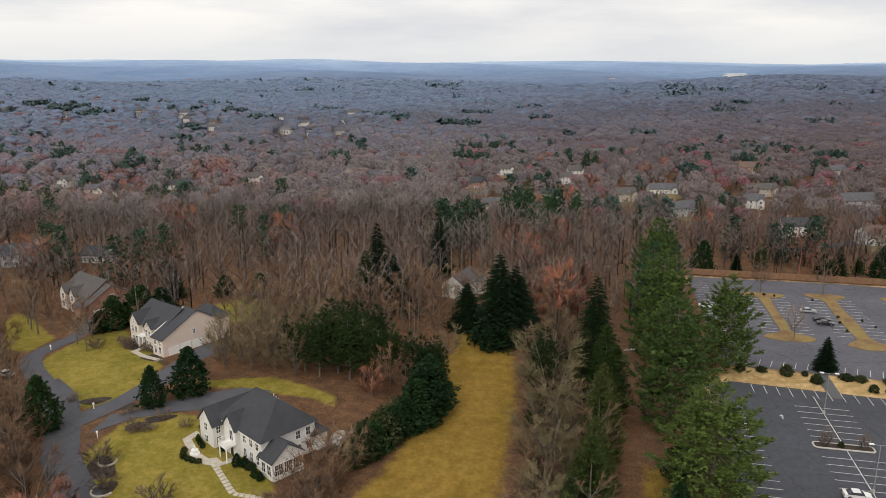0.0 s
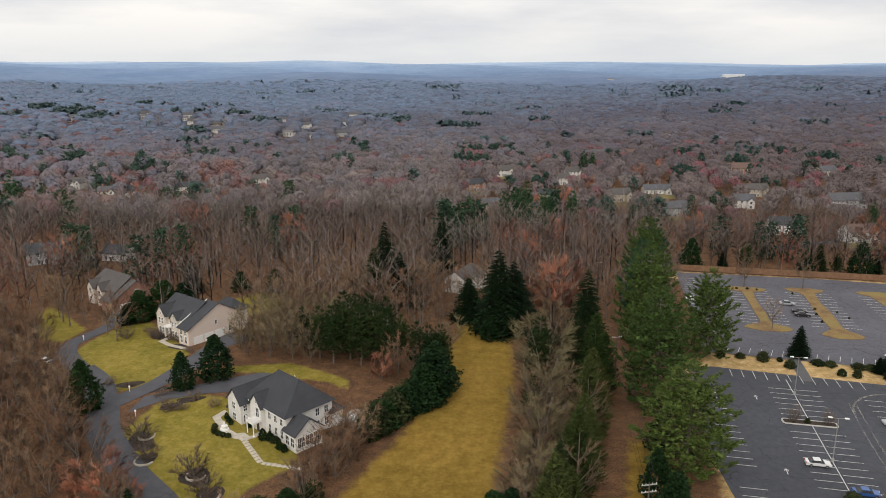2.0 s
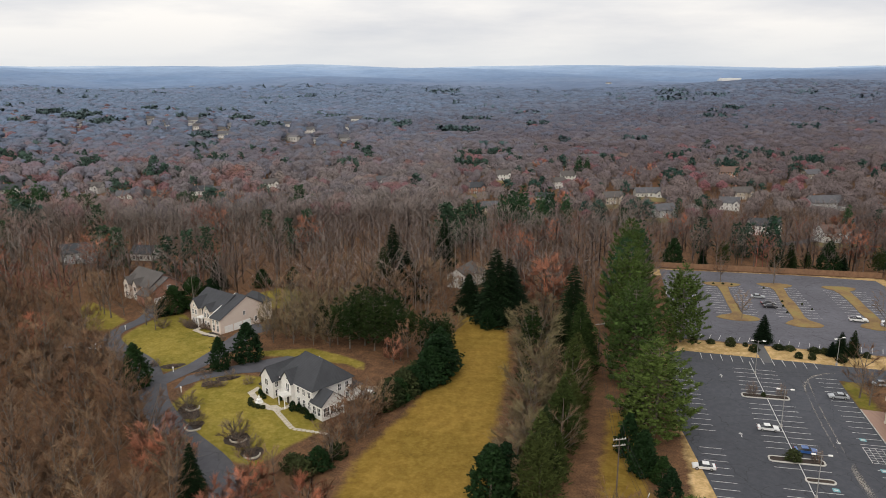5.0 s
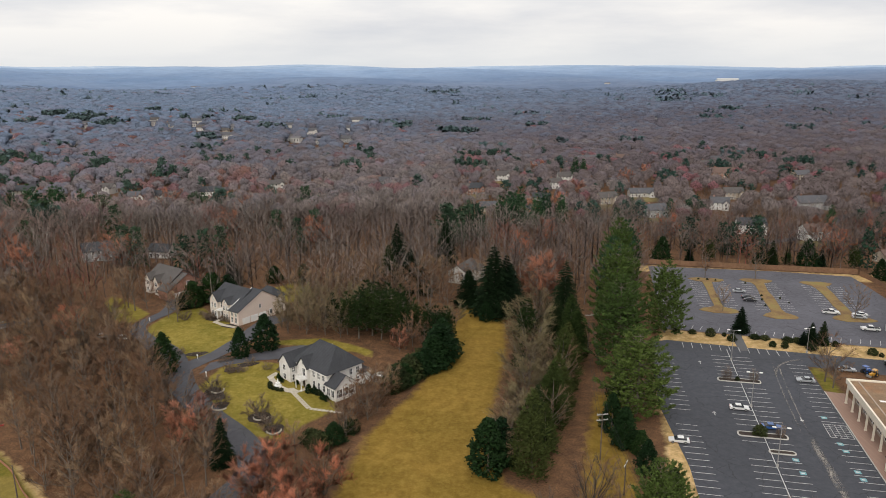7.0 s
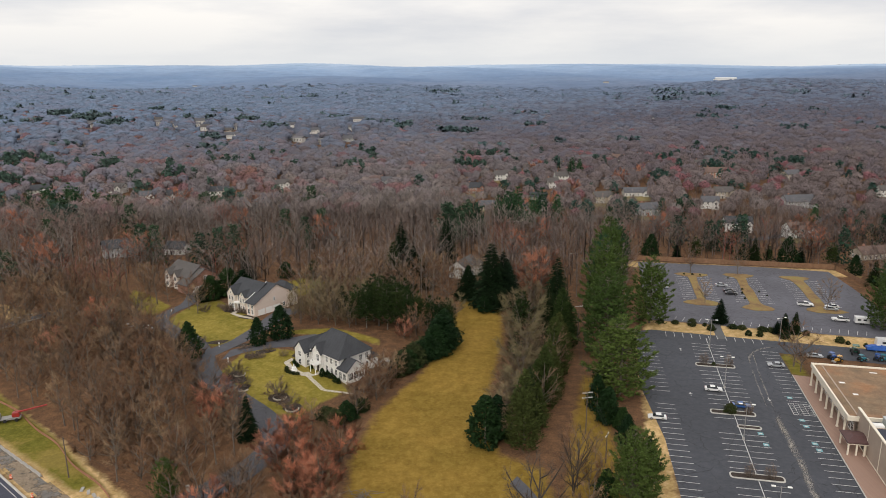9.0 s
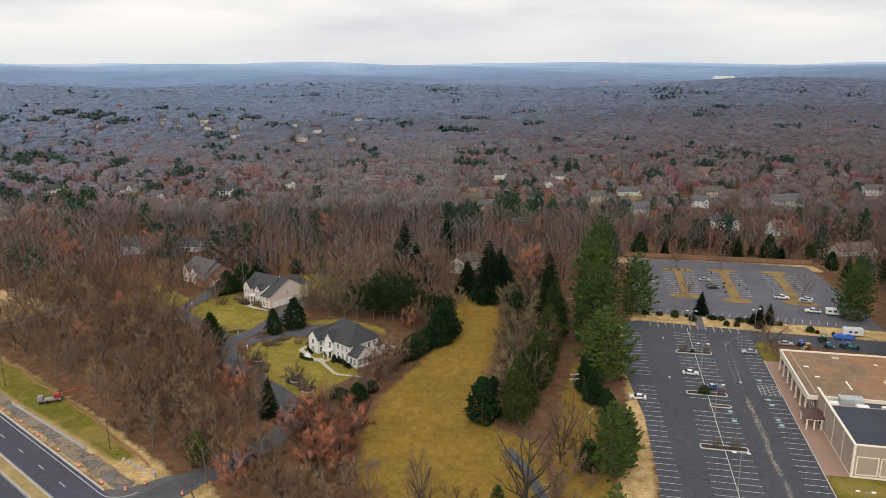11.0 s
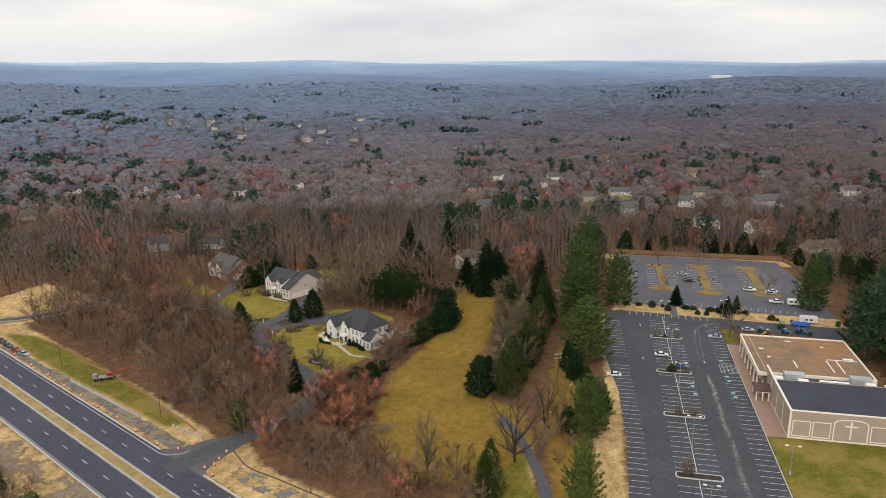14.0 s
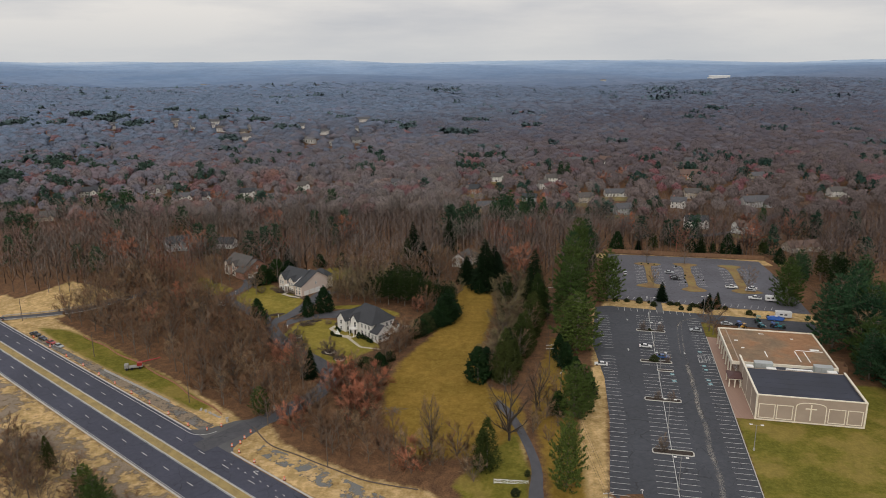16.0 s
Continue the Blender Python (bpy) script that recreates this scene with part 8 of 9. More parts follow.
fence = thing("board_fence", "long reddish board fence behind the far lot", "fence", at=(*lot(-16, 200.5), 0), turn=-13)
for k in range(36):
    part("fence_panel", box(k * 2.4, k * 2.4 + 2.36, -0.05, 0.05, -0.4, 1.8), M_FENCE_WOOD, fence)
fence2 = thing("board_fence", "reddish board fence down the side of the far lot", "fence", at=(*lot(70.4, 198), 0), turn=-13 - 78)
for k in range(24):
    part("fence_panel", box(k * 2.4, k * 2.4 + 2.36, -0.05, 0.05, -0.4, 1.8), M_FENCE_WOOD, fence2)


# ---- street furniture ----
def lamp_post(x, y, turn=0, h=9.5, group="lot lamps"):
    t = thing("lamp_post", "tall grey steel lot lamp with two heads", "lamp post", group, (x, y, ground_z(x, y)), turn)
    bm = bmesh.new()
    add_tube(bm, (0, 0, 0), (0, 0, h), 0.11, 0.07, 8)
    part("pole", bm, M_STEEL, t)
    bm = bmesh.new()
    add_tube(bm, (0, 0, -0.2), (0, 0, 0.7), 0.3, 0.28, 12)
    part("footing", bm, M_CONCRETE, t)
    for s in (-1, 1):
        bm = bmesh.new()
        add_tube(bm, (0, 0, h - 0.15), (s * 1.1, 0, h), 0.05, 0.04, 6)
        arm = part("arm", bm, M_STEEL, t)
        part("lamp_head", box(s * 1.5 - 0.42, s * 1.5 + 0.42, -0.22, 0.22, h - 0.08, h + 0.12, 0.04), M_TRIM, arm)


for u, v in ((3.7, 93.6), (3.7, 62.9), (3.7, 33.4), (3.7, -2.5), (3.7, -35.6)):
    lamp_post(*lot(u, v), -13)
lamp_post(*lot(26.5, -10.9), -13, 8.0)
lamp_post(*lot(27.0, 104), 20, 8.0)


def wire(name, pts, sag, r=0.025):
    cu = bpy.data.curves.new(name, "CURVE")
    cu.dimensions = "3D"
    cu.bevel_depth, cu.bevel_resolution = r, 0
    out = []
    for (a, b) in zip(pts, pts[1:]):
        a, b = Vector(a), Vector(b)
        for k in range(9):
            t = k / 8
            p = a.lerp(b, t)
            p.z -= sag * 4 * t * (1 - t)
            out.append(p)
    sp = cu.splines.new("POLY")
    sp.points.add(len(out) - 1)
    for q2, p in zip(sp.points, out):
        q2.co = (*p, 1)
    cu.materials.append(M_DARK)
    dg = new(name, cu)
    me = bpy.data.meshes.new_from_object(dg.evaluated_get(bpy.context.evaluated_depsgraph_get()))
    bpy.data.objects.remove(dg)
    return tagged(new(name, me), "thin black overhead wire slung between poles", "wire", "overhead wires")


def utility_pole(x, y, h, turn, arms=2, label="weathered wooden utility pole with crossarms"):
    t = thing("utility_pole", label, "utility pole", "utility poles", (x, y, ground_z(x, y)), turn)
    bm = bmesh.new()
    add_tube(bm, (0, 0, -0.3), (0, 0, h), 0.17, 0.11, 8)
    part("pole", bm, M_WOOD_POLE, t)
    for k in range(arms):
        z = h - 0.35 - k * 1.3
        arm = part("crossarm", box(-1.35, 1.35, -0.07, 0.07, z - 0.08, z + 0.08), M_CONCRETE, t, "pale grey crossarm")
        for xx in (-1.2, -0.6, 0.6, 1.2):
            bm = bmesh.new()
            add_tube(bm, (xx, 0, z + 0.08), (xx, 0, z + 0.3), 0.06, 0.04, 6)
            part("insulator", bm, M_TRIM, arm)


LINE = [(33.5, 10, 11), (33.2, 95.6, 11.5), (44, 160, 11.5), (55, 228, 11.5)]
for x, y, h in LINE:
    utility_pole(x, y, h, 10, 2 if y < 120 else 1)
for dx in (-1.2, -0.6, 0.6, 1.2):
    wire("overhead_wire", [(x + dx, y, ground_z(x, y) + h - 0.1) for x, y, h in LINE], 1.0)
utility_pole(35, 82, 7.5, 60, 1, "short utility pole with a small crossarm")
HW_POLES = [(-90, 85.5, 10.5), (-139.8, 126.1, 10.5), (-190, 168, 10.5)]
for x, y, h in HW_POLES:
    utility_pole(x, y, h, 45, 0, "bare wooden utility pole beside the verge")
utility_pole(-37.8, 44.3, 10.5, 45, 0, "bare wooden utility pole beside the verge")
wire("overhead_wire", [(x, y, ground_z(x, y) + h - 0.3) for x, y, h in [(-37.8, 44.3, 10.5)] + HW_POLES], 1.2)


# ---- vehicles ----
def paint(name, color):
    m = plain(name, color, 0.28, 0.04, 1.0, 20.0, 0.0)
    m.node_tree.nodes["Principled BSDF"].inputs["Coat Weight"].default_value = 0.6
    return m


PAINTS = {"white": paint("white_car_paint", (0.74, 0.74, 0.73)), "blue": paint("blue_car_paint", (0.03, 0.10, 0.30)), "silver": paint("silver_car_paint", (0.38, 0.40, 0.42)),
          "black": paint("black_car_paint", (0.02, 0.02, 0.023)), "red": paint("red_car_paint", (0.34, 0.03, 0.03)), "dark": paint("dark_blue_car_paint", (0.03, 0.04, 0.07))}
M_LIGHT = plain("headlamp_lens", (0.65, 0.65, 0.62), 0.2, 0.05, 4.0, 20.0, 0.0)
M_TAIL = plain("tail_lamp_lens", (0.35, 0.02, 0.02), 0.25, 0.05, 4.0, 20.0, 0.0)


def hull(bm, section, halves):
    """A body from a side outline: points (x, z) with a half width each."""
    n = len(section)
    a = [bm.verts.new((x, -w, z)) for (x, z), w in zip(section, halves)]
    b = [bm.verts.new((x, w, z)) for (x, z), w in zip(section, halves)]
    bm.faces.new(a)
    bm.faces.new(b[::-1])
    for k in range(n):
        bm.faces.new((a[(k + 1) % n], a[k], b[k], b[(k + 1) % n]))
    bmesh.ops.recalc_face_normals(bm, faces=bm.faces[:])


def vehicle(color, x, y, turn, form="sedan", group="parked cars"):
    words = {"sedan": "parked sedan with dark windows", "pickup": "parked pickup truck with a flat black bed", "van": "parked van with dark windows"}[form]
    t = thing({"sedan": "car", "pickup": "pickup_truck", "van": "van"}[form], f"{color} {words}", {"sedan": "car", "pickup": "truck", "van": "van"}[form], group, (x, y, ground_z(x, y) + 0.06), turn)
    p = PAINTS[color]
    bm = bmesh.new()
    if form == "sedan":
        L, W = 2.35, 0.9
        hull(bm, [(-L, 0.35), (L, 0.35), (L, 0.62), (L - 0.15, 0.78), (1.05, 0.92), (-1.5, 0.95), (-L + 0.1, 0.92), (-L, 0.7)], [W - 0.05, W - 0.05, W - 0.06, W - 0.05, W, W, W - 0.04, W - 0.05])
        cabin = [(-1.75, 0.93), (1.1, 0.90), (0.35, 1.38), (-0.95, 1.42)]
        roof = (-0.98, 0.38, 1.36, 1.46)
        axle, r = (-1.4, 1.45), 0.33
    elif form == "pickup":
        L, W = 2.8, 0.98
        hull(bm, [(-L, 0.5), (L, 0.45), (L, 0.85), (L - 0.15, 1.05), (1.0, 1.12), (-0.55, 1.12), (-L, 1.12), (-L, 0.8)], [W] * 8)
        cabin = [(-0.75, 1.11), (1.15, 1.10), (0.6, 1.72), (-0.6, 1.74)]
        roof = (-0.65, 0.65, 1.68, 1.80)
        axle, r = (-1.75, 1.8), 0.4
    else:
        L, W = 2.6, 0.98
        hull(bm, [(-L, 0.4), (L, 0.4), (L, 0.9), (1.7, 1.15), (1.0, 1.18), (-2.4, 1.2), (-L, 1.1)], [W] * 7)
        cabin = [(-2.5, 1.18), (1.7, 1.12), (0.9, 1.85), (-2.4, 1.9)]
        roof = (-2.42, 0.95, 1.82, 1.96)
        axle, r = (-1.6, 1.6), 0.36
    body = part("body", bm, p, t)
    if form == "pickup":
        # a flat black plate on the solid body stands in for the shaded hollow
        part("truck_bed", box(-L + 0.12, -0.82, -W + 0.12, W - 0.12, 1.07, 1.125), M_DARK, body)
    bm = bmesh.new()
    hull(bm, cabin, [W - 0.08, W - 0.08, W - 0.24, W - 0.24])
    part("greenhouse", bm, M_GLASS, t, "dark tinted car glass")
    part("roof", box(roof[0], roof[1], -W + 0.2, W - 0.2, roof[2], roof[3], 0.04), p, t)
    for ax in axle:
        for s in (-1, 1):
            bm = bmesh.new()
            add_tube(bm, (ax, s * (W - 0.22), r), (ax, s * (W + 0.02), r), r, r, 14)
            tyre_ob = part("wheel", bm, M_RUBBER, t)
            bm = bmesh.new()
            add_tube(bm, (ax, s * (W - 0.05), r), (ax, s * (W + 0.035), r), r * 0.62, r * 0.58, 10)
            part("rim", bm, M_ALLOY, tyre_ob)
    for s in (-1, 1):
        part("headlight", box(L - 0.1, L + 0.015, s * (W - 0.28) - 0.16, s * (W - 0.28) + 0.16, 0.6, 0.76), M_LIGHT, t)
        part("tail_light", box(-L - 0.015, -L + 0.1, s * (W - 0.25) - 0.15, s * (W - 0.25) + 0.15, 0.68, 0.88), M_TAIL, t)
    return t


vehicle("white", *lot(0.4, 60.6), -13)
vehicle("blue", *lot(6.2, 51.4), -13)
vehicle("silver", *lot(21.2, 81.6), 167)
vehicle("white", *lot(-16.2, 40.4), 167)
vehicle("white", *lot(44.5, 143.5), -16, "pickup")
vehicle("white", *lot(53.6, 143), 170)
vehicle("white", *lot(52.3, 128.2), 164, "pickup")
vehicle("silver", *lot(6.5 - 11, 158), 77)
# the two black cars stand in for small black tyre-like clusters
vehicle("black", *lot(19.5, 156), -13)
vehicle("black", *lot(19.6, 152.8), -13)
vehicle("silver", *lot(17.5, 163.5), -13)
vehicle("silver", *lot(34.5, 91.6), -13)
vehicle("silver", *lot(52.5, 140.2), -13)
vehicle("white", *lot(-12, 162), -13)
for (x, y), c, a in zip([highway(-1.7, 230), highway(-1.5, 223), highway(-1.2, 216), highway(-0.9, 209.5)], ("black", "dark", "red", "silver"), (0, 0, 0, 0)):
    vehicle(c, x, y, math.degrees(HW_A) + 190, "pickup" if c == "black" else "sedan", "cars beside the highway")
vehicle("black", *highway(-3.0, 262), math.degrees(HW_A), "sedan")
vehicle("silver", -110, 173, 20)
vehicle("white", -103, 171, 160)


def trailer(x, y, turn, h=2.5, ln=5.4, label="white box camper trailer with small windows"):
    t = thing("camper_trailer", label, "trailer", "", (x, y, ground_z(x, y) + 0.06), turn)
    body = part("body", box(-ln / 2, ln / 2, -1.15, 1.15, 0.55, h + 0.5, 0.12), PAINTS["white"], t)
    for x0 in (-1.6, 0.2):
        part("window", box(x0, x0 + 1.1, -1.18, -1.12, 1.5, 2.1), M_GLASS, body)
    bm = bmesh.new()
    for s in (-0.4, 0.4):
        for w in (-1.0, 1.0):
            add_tube(bm, (s, w - 0.12, 0.34), (s, w + 0.12, 0.34), 0.34, 0.34, 12)
    part("wheels", bm, M_RUBBER, t)
    bm = bmesh.new()
    add_tube(bm, (ln / 2, 0, 0.6), (ln / 2 + 1.3, 0, 0.5), 0.06, 0.05, 6)
    part("tow_bar", bm, M_STEEL, t)


trailer(*lot(58.6, 126.5), -16, 2.2, 4.6)
trailer(*lot(59.2, 104.8), -13, 2.5, 6.4)
M_TRACTOR = {"blue": paint("blue_machine_paint", (0.02, 0.09, 0.35)), "green": paint("green_machine_paint", (0.015, 0.10, 0.06)), "yellow": paint("yellow_machine_paint", (0.55, 0.28, 0.03)), "teal": paint("teal_machine_paint", (0.03, 0.20, 0.26))}


def tractor(color, x, y, turn, s=1.0):
    t = thing("tractor", f"{color} compact tractor parked in the yard", "tractor", "yard machines", (x, y, ground_z(x, y) + 0.06), turn)
    c = M_TRACTOR[color]
    bm = bmesh.new()
    hull(bm, [(-0.6 * s, 0.6 * s), (1.5 * s, 0.6 * s), (1.5 * s, 1.2 * s), (0.3 * s, 1.35 * s), (-0.6 * s, 1.1 * s)], [0.38 * s] * 5)
    part("bonnet", bm, c, t)
    bm = bmesh.new()
    for px in (-0.9, 0.1):
        for py in (-0.55, 0.55):
            add_tube(bm, (px * s, py * s, 0.9 * s), (px * s, py * s, 2.2 * s), 0.05, 0.05, 5)
    add_box(bm, -1.1 * s, 0.3 * s, -0.7 * s, 0.7 * s, 2.2 * s, 2.3 * s)
    part("canopy_frame", bm, c, t)
    part("seat", box(-0.85 * s, -0.4 * s, -0.3 * s, 0.3 * s, 1.0 * s, 1.5 * s, 0.05), M_DARK, t)
    for px, r in ((-0.7, 0.65), (1.1, 0.4)):
        for sgn in (-1, 1):
            bm = bmesh.new()
            add_tube(bm, (px * s, sgn * 0.5 * s, r * s), (px * s, sgn * 0.85 * s, r * s), r * s, r * s, 14)
            wheel = part("wheel", bm, M_RUBBER, t)
            bm = bmesh.new()
            add_tube(bm, (px * s, sgn * 0.6 * s, r * s), (px * s, sgn * 0.87 * s, r * s), r * s * 0.5, r * s * 0.45, 10)
            part("rim", bm, c, wheel)
    bm = box(1.7 * s, 2.3 * s, -0.8 * s, 0.8 * s, 0.15 * s, 0.75 * s, 0.06)
    part("loader_bucket", bm, M_STEEL, t)


for c, u, v, a, s in (("blue", 39.4, 91, 20, 1.0), ("yellow", 40.6, 89, 200, 0.9), ("green", 47.6, 97, 70, 1.35), ("teal", 47.9, 91.3, 10, 0.9), ("blue", 52.8, 92.8, 40, 0.95), ("teal", 54.5, 92.2, -30, 0.95), ("green", 56.2, 91.6, 120, 0.8)):
    tractor(c, *lot(u, v), a, s)
cover = thing("covered_boat", "boat under a wrinkled bright blue tarpaulin", "boat", at=(*lot(55.5, 101), 0.06), turn=-13)
bm = bmesh.new()
hull(bm, [(-3.4, 0.5), (2.4, 0.4), (3.6, 1.0), (2.6, 1.5), (0.4, 1.95), (-1.8, 1.8), (-3.4, 1.25)], [1.15, 1.1, 0.25, 0.6, 0.55, 0.7, 1.0])
part("tarpaulin", bm, plain("blue_tarpaulin", (0.015, 0.10, 0.42), 0.5, 0.25, 1.2, 6.0, 0.5), cover)
bm = bmesh.new()
for w in (-0.8, 0.8):
    add_tube(bm, (-0.6, w - 0.1, 0.3), (-0.6, w + 0.1, 0.3), 0.3, 0.3, 12)
add_box(bm, -3, 3.6, -0.08, 0.08, 0.35, 0.5)
part("boat_trailer", bm, M_STEEL, cover)
part("lidded_bin", box(-0.5, 0.5, -0.5, 0.5, 0.3, 2.2, 0.06), PAINTS["white"], cover)


# ---- roadworks ----
def barrel(x, y):
    t = thing("traffic_barrel", "orange and white roadworks barrel", "barrel", "roadworks barrels", (x, y, ground_z(x, y) + 0.08))
    bm = bmesh.new()
    add_tube(bm, (0, 0, 0), (0, 0, 1.0), 0.32, 0.24, 12)
    part("drum", bm, M_ORANGE, t)
    for z in (0.35, 0.7):
        bm = bmesh.new()
        add_tube(bm, (0, 0, z), (0, 0, z + 0.14), 0.33 - 0.08 * z, 0.32 - 0.08 * z, 12)
        part("white_band", bm, M_TRIM, t)
    bm = bmesh.new()
    add_tube(bm, (0, 0, -0.06), (0, 0, 0.06), 0.45, 0.42, 12)
    part("rubber_base", bm, M_RUBBER, t)


for s, d in ((-3.4, 110), (-3.3, 122), (-3.3, 134), (-3.4, 146), (-3.3, 158), (-3.3, 170), (-3.2, 183), (-3.3, 197), (-3.2, 212), (-3.2, 228), (-1.2, 103), (3.0, 101.5), (3.2, 89.5), (0.6, 88), (-2.0, 88.5), (-2.6, 84), (-3.0, 76), (-3.2, 62), (6.5, 91)):
    barrel(*highway(s, d))
barrier = thing("concrete_barrier", "long row of pale concrete barriers on the verge", "barrier", at=(0, 0, 0))
for k in range(14):
    x, y = highway(1.5 - 0.12 * k, 131 + k * 3.1)
    bm = bmesh.new()
    hull(bm, [(-1.52, 0), (1.52, 0), (1.52, 0.25), (1.52, 0.7), (-1.52, 0.7), (-1.52, 0.25)], [0.3, 0.3, 0.2, 0.1, 0.1, 0.2])
    seg = part("barrier_segment", bm, M_CONCRETE, barrier)
    seg.matrix_basis = pose(x, y, ground_z(x, y), 0, 0, math.degrees(HW_A))
tagged(part("haul_road", sheet([highway(-2.6, 103), highway(1.9, 104), highway(1.2, 128), highway(0, 170), highway(-0.6, 205), highway(-2.6, 226), highway(-3.6, 224), highway(-2.8, 175), highway(-2.2, 130)], 0.05, 5.0), M_GRAVEL), "strip of rough grey gravel beside the highway", "path", kind="structure")
def broken(name, lo, hi, scale, cut0, cut1):
    """Loose stuff lying in ragged patches on the ground."""
    m, n, l, b = node_mat(name)
    f = noise_node(n, l, 3.0, 5, 0.7)
    l.new(ramp_node(n, l, f, [(0.3, lo), (0.7, hi)]), b.inputs["Base Color"])
    b.inputs["Roughness"].default_value = 0.95
    a = noise_node(n, l, scale, 7, 0.72)
    l.new(ramp_node(n, l, a, [(cut0, (0, 0, 0)), (cut1, (1, 1, 1))]), b.inputs["Alpha"])
    return m


M_BROKEN = broken("broken_asphalt_rubble", (0.12, 0.12, 0.115), (0.22, 0.215, 0.20), 0.22, 0.51, 0.54)
M_SOIL = broken("churned_grey_soil", (0.15, 0.115, 0.080), (0.31, 0.240, 0.170), 0.11, 0.47, 0.56)
tagged(part("gravel_patch", sheet([highway(0.5, 84), highway(2.8, 80), highway(2.6, 66), highway(4.2, 55), highway(4.6, 40), highway(6.5, 20), highway(3.5, 22), highway(2.2, 44), highway(0.8, 60), highway(0.4, 74)], 0.05, 5.0), M_BROKEN), "patchy grey gravel on the verge", "path", kind="structure")
tagged(part("rubble_patch", sheet([highway(0.5, 80), highway(4.5, 82), highway(7, 66), highway(8.5, 40), highway(9, 12), highway(2.0, 12), highway(0.8, 60)], 0.045, 5.0), M_BROKEN), "ragged patches of broken asphalt on the verge", "rubble", kind="structure")
tagged(part("churned_soil", sheet([highway(-44, -320), highway(-26.8, -320), highway(-26.8, 60), highway(-26.8, 250), highway(-42, 250), highway(-46, 60)], 0.045, 6.0), M_SOIL), "churned grey-brown soil and gravel across the highway", "soil", kind="structure")
tagged(part("churned_soil", sheet([highway(-3.2, 100), highway(2.5, 100), highway(1.5, 140), highway(0.2, 225), highway(-3.2, 225)], 0.056, 6.0), M_SOIL), "churned grey-brown soil and gravel beside the kerb", "soil", kind="structure")
silt = thing("silt_fence", "low orange-brown silt fence along the wood", "fence", at=(0, 0, 0))
pts = [highway(7.4 + 3.4 * min(1, k / 16) + 0.5 * math.sin(k * 0.7), 108 + k * 3.0) for k in range(36)]
for (ax, ay), (bx, by) in zip(pts, pts[1:]):
    bm = bmesh.new()
    za, zb = ground_z(ax, ay), ground_z(bx, by)
    nx, ny = (by - ay) / 3 * 0.03, -(bx - ax) / 3 * 0.03
    add_solid(bm, [(ax - nx, ay - ny, za - 0.1), (bx - nx, by - ny, zb - 0.1), (bx - nx, by - ny, zb + 0.75), (ax - nx, ay - ny, za + 0.7), (ax + nx, ay + ny, za - 0.1), (bx + nx, by + ny, zb - 0.1), (bx + nx, by + ny, zb + 0.75), (ax + nx, ay + ny, za + 0.7)],
              [(0, 1, 2, 3), (7, 6, 5, 4), (0, 4, 5, 1), (1, 5, 6, 2), (2, 6, 7, 3), (3, 7, 4, 0)])
    part("fabric_panel", bm, M_SILT, silt)
log = thing("timber_edging", "dark winding timber edging on the verge", "edging", at=(0, 0, 0))
pts = spline([highway(9.2, 93), highway(7.0, 86), highway(5.8, 79), highway(7.2, 70), highway(8.1, 62), highway(9.2, 54), highway(10.4, 45.6), highway(13, 38), highway(16.3, 30)], 6)
for (ax, ay), (bx, by) in zip(pts, pts[1:]):
    bm = bmesh.new()
    add_tube(bm, (ax, ay, ground_z(ax, ay) + 0.2), (bx, by, ground_z(bx, by) + 0.2), 0.2, 0.17, 6)
    part("log", bm, M_WOOD_POLE, log)
lift_at = highway(9.2, 164)
lift = thing("boom_lift", "red boom lift on a grey truck bed", "lift", at=(*lift_at, ground_z(*lift_at) + 0.03), turn=18)
part("truck_bed", box(-3.6, 1.2, -1.1, 1.1, 0.7, 1.15, 0.06), M_STEEL, lift)
part("cab", box(-5.2, -3.7, -1.1, 1.1, 0.6, 2.3, 0.15), M_STEEL, lift)
part("turret", box(-0.8, 1.0, -0.9, 0.9, 1.15, 2.4, 0.15), PAINTS["red"], lift)
bm = bmesh.new()
add_tube(bm, (0, 0, 2.2), (7.5, 1.5, 2.6), 0.28, 0.2, 6)
part("boom", bm, PAINTS["red"], lift)
for px in (-4.4, -2.6, 0.2):
    for s in (-1, 1):
        bm = bmesh.new()
        add_tube(bm, (px, s * 0.8, 0.5), (px, s * 1.15, 0.5), 0.5, 0.5, 12)
        part("wheel", bm, M_RUBBER, lift)
for k, (s, d) in enumerate(((5.2, 116.5), (5.6, 114.3), (5.8, 112), (5.9, 109.8), (6.0, 107.6))):
    x, y = highway(s, d)
    t = thing("concrete_slab", "loose pale concrete slab on the grass", "slab", "loose slabs", (x, y, ground_z(x, y)), 100 + 14 * k)
    part("slab_block", box(-0.9, 0.9, -0.35, 0.35, -0.05, 0.22, 0.03), M_CONCRETE, t)
# the second pillar stands in for a white mailbox-like post
for x, y, w in ((-73.6, 71.8, 0), (-59.7, 77.6, 30)):
    t = thing("gate_pillar", "square stone pillar beside the street", "pillar", "street pillars", (x, y, ground_z(x, y)), w)
    part("pillar_shaft", box(-0.35, 0.35, -0.35, 0.35, -0.2, 1.4, 0.03), M_STONE, t)
    part("pillar_cap", box(-0.45, 0.45, -0.45, 0.45, 1.4, 1.55, 0.04), M_CONCRETE, t)

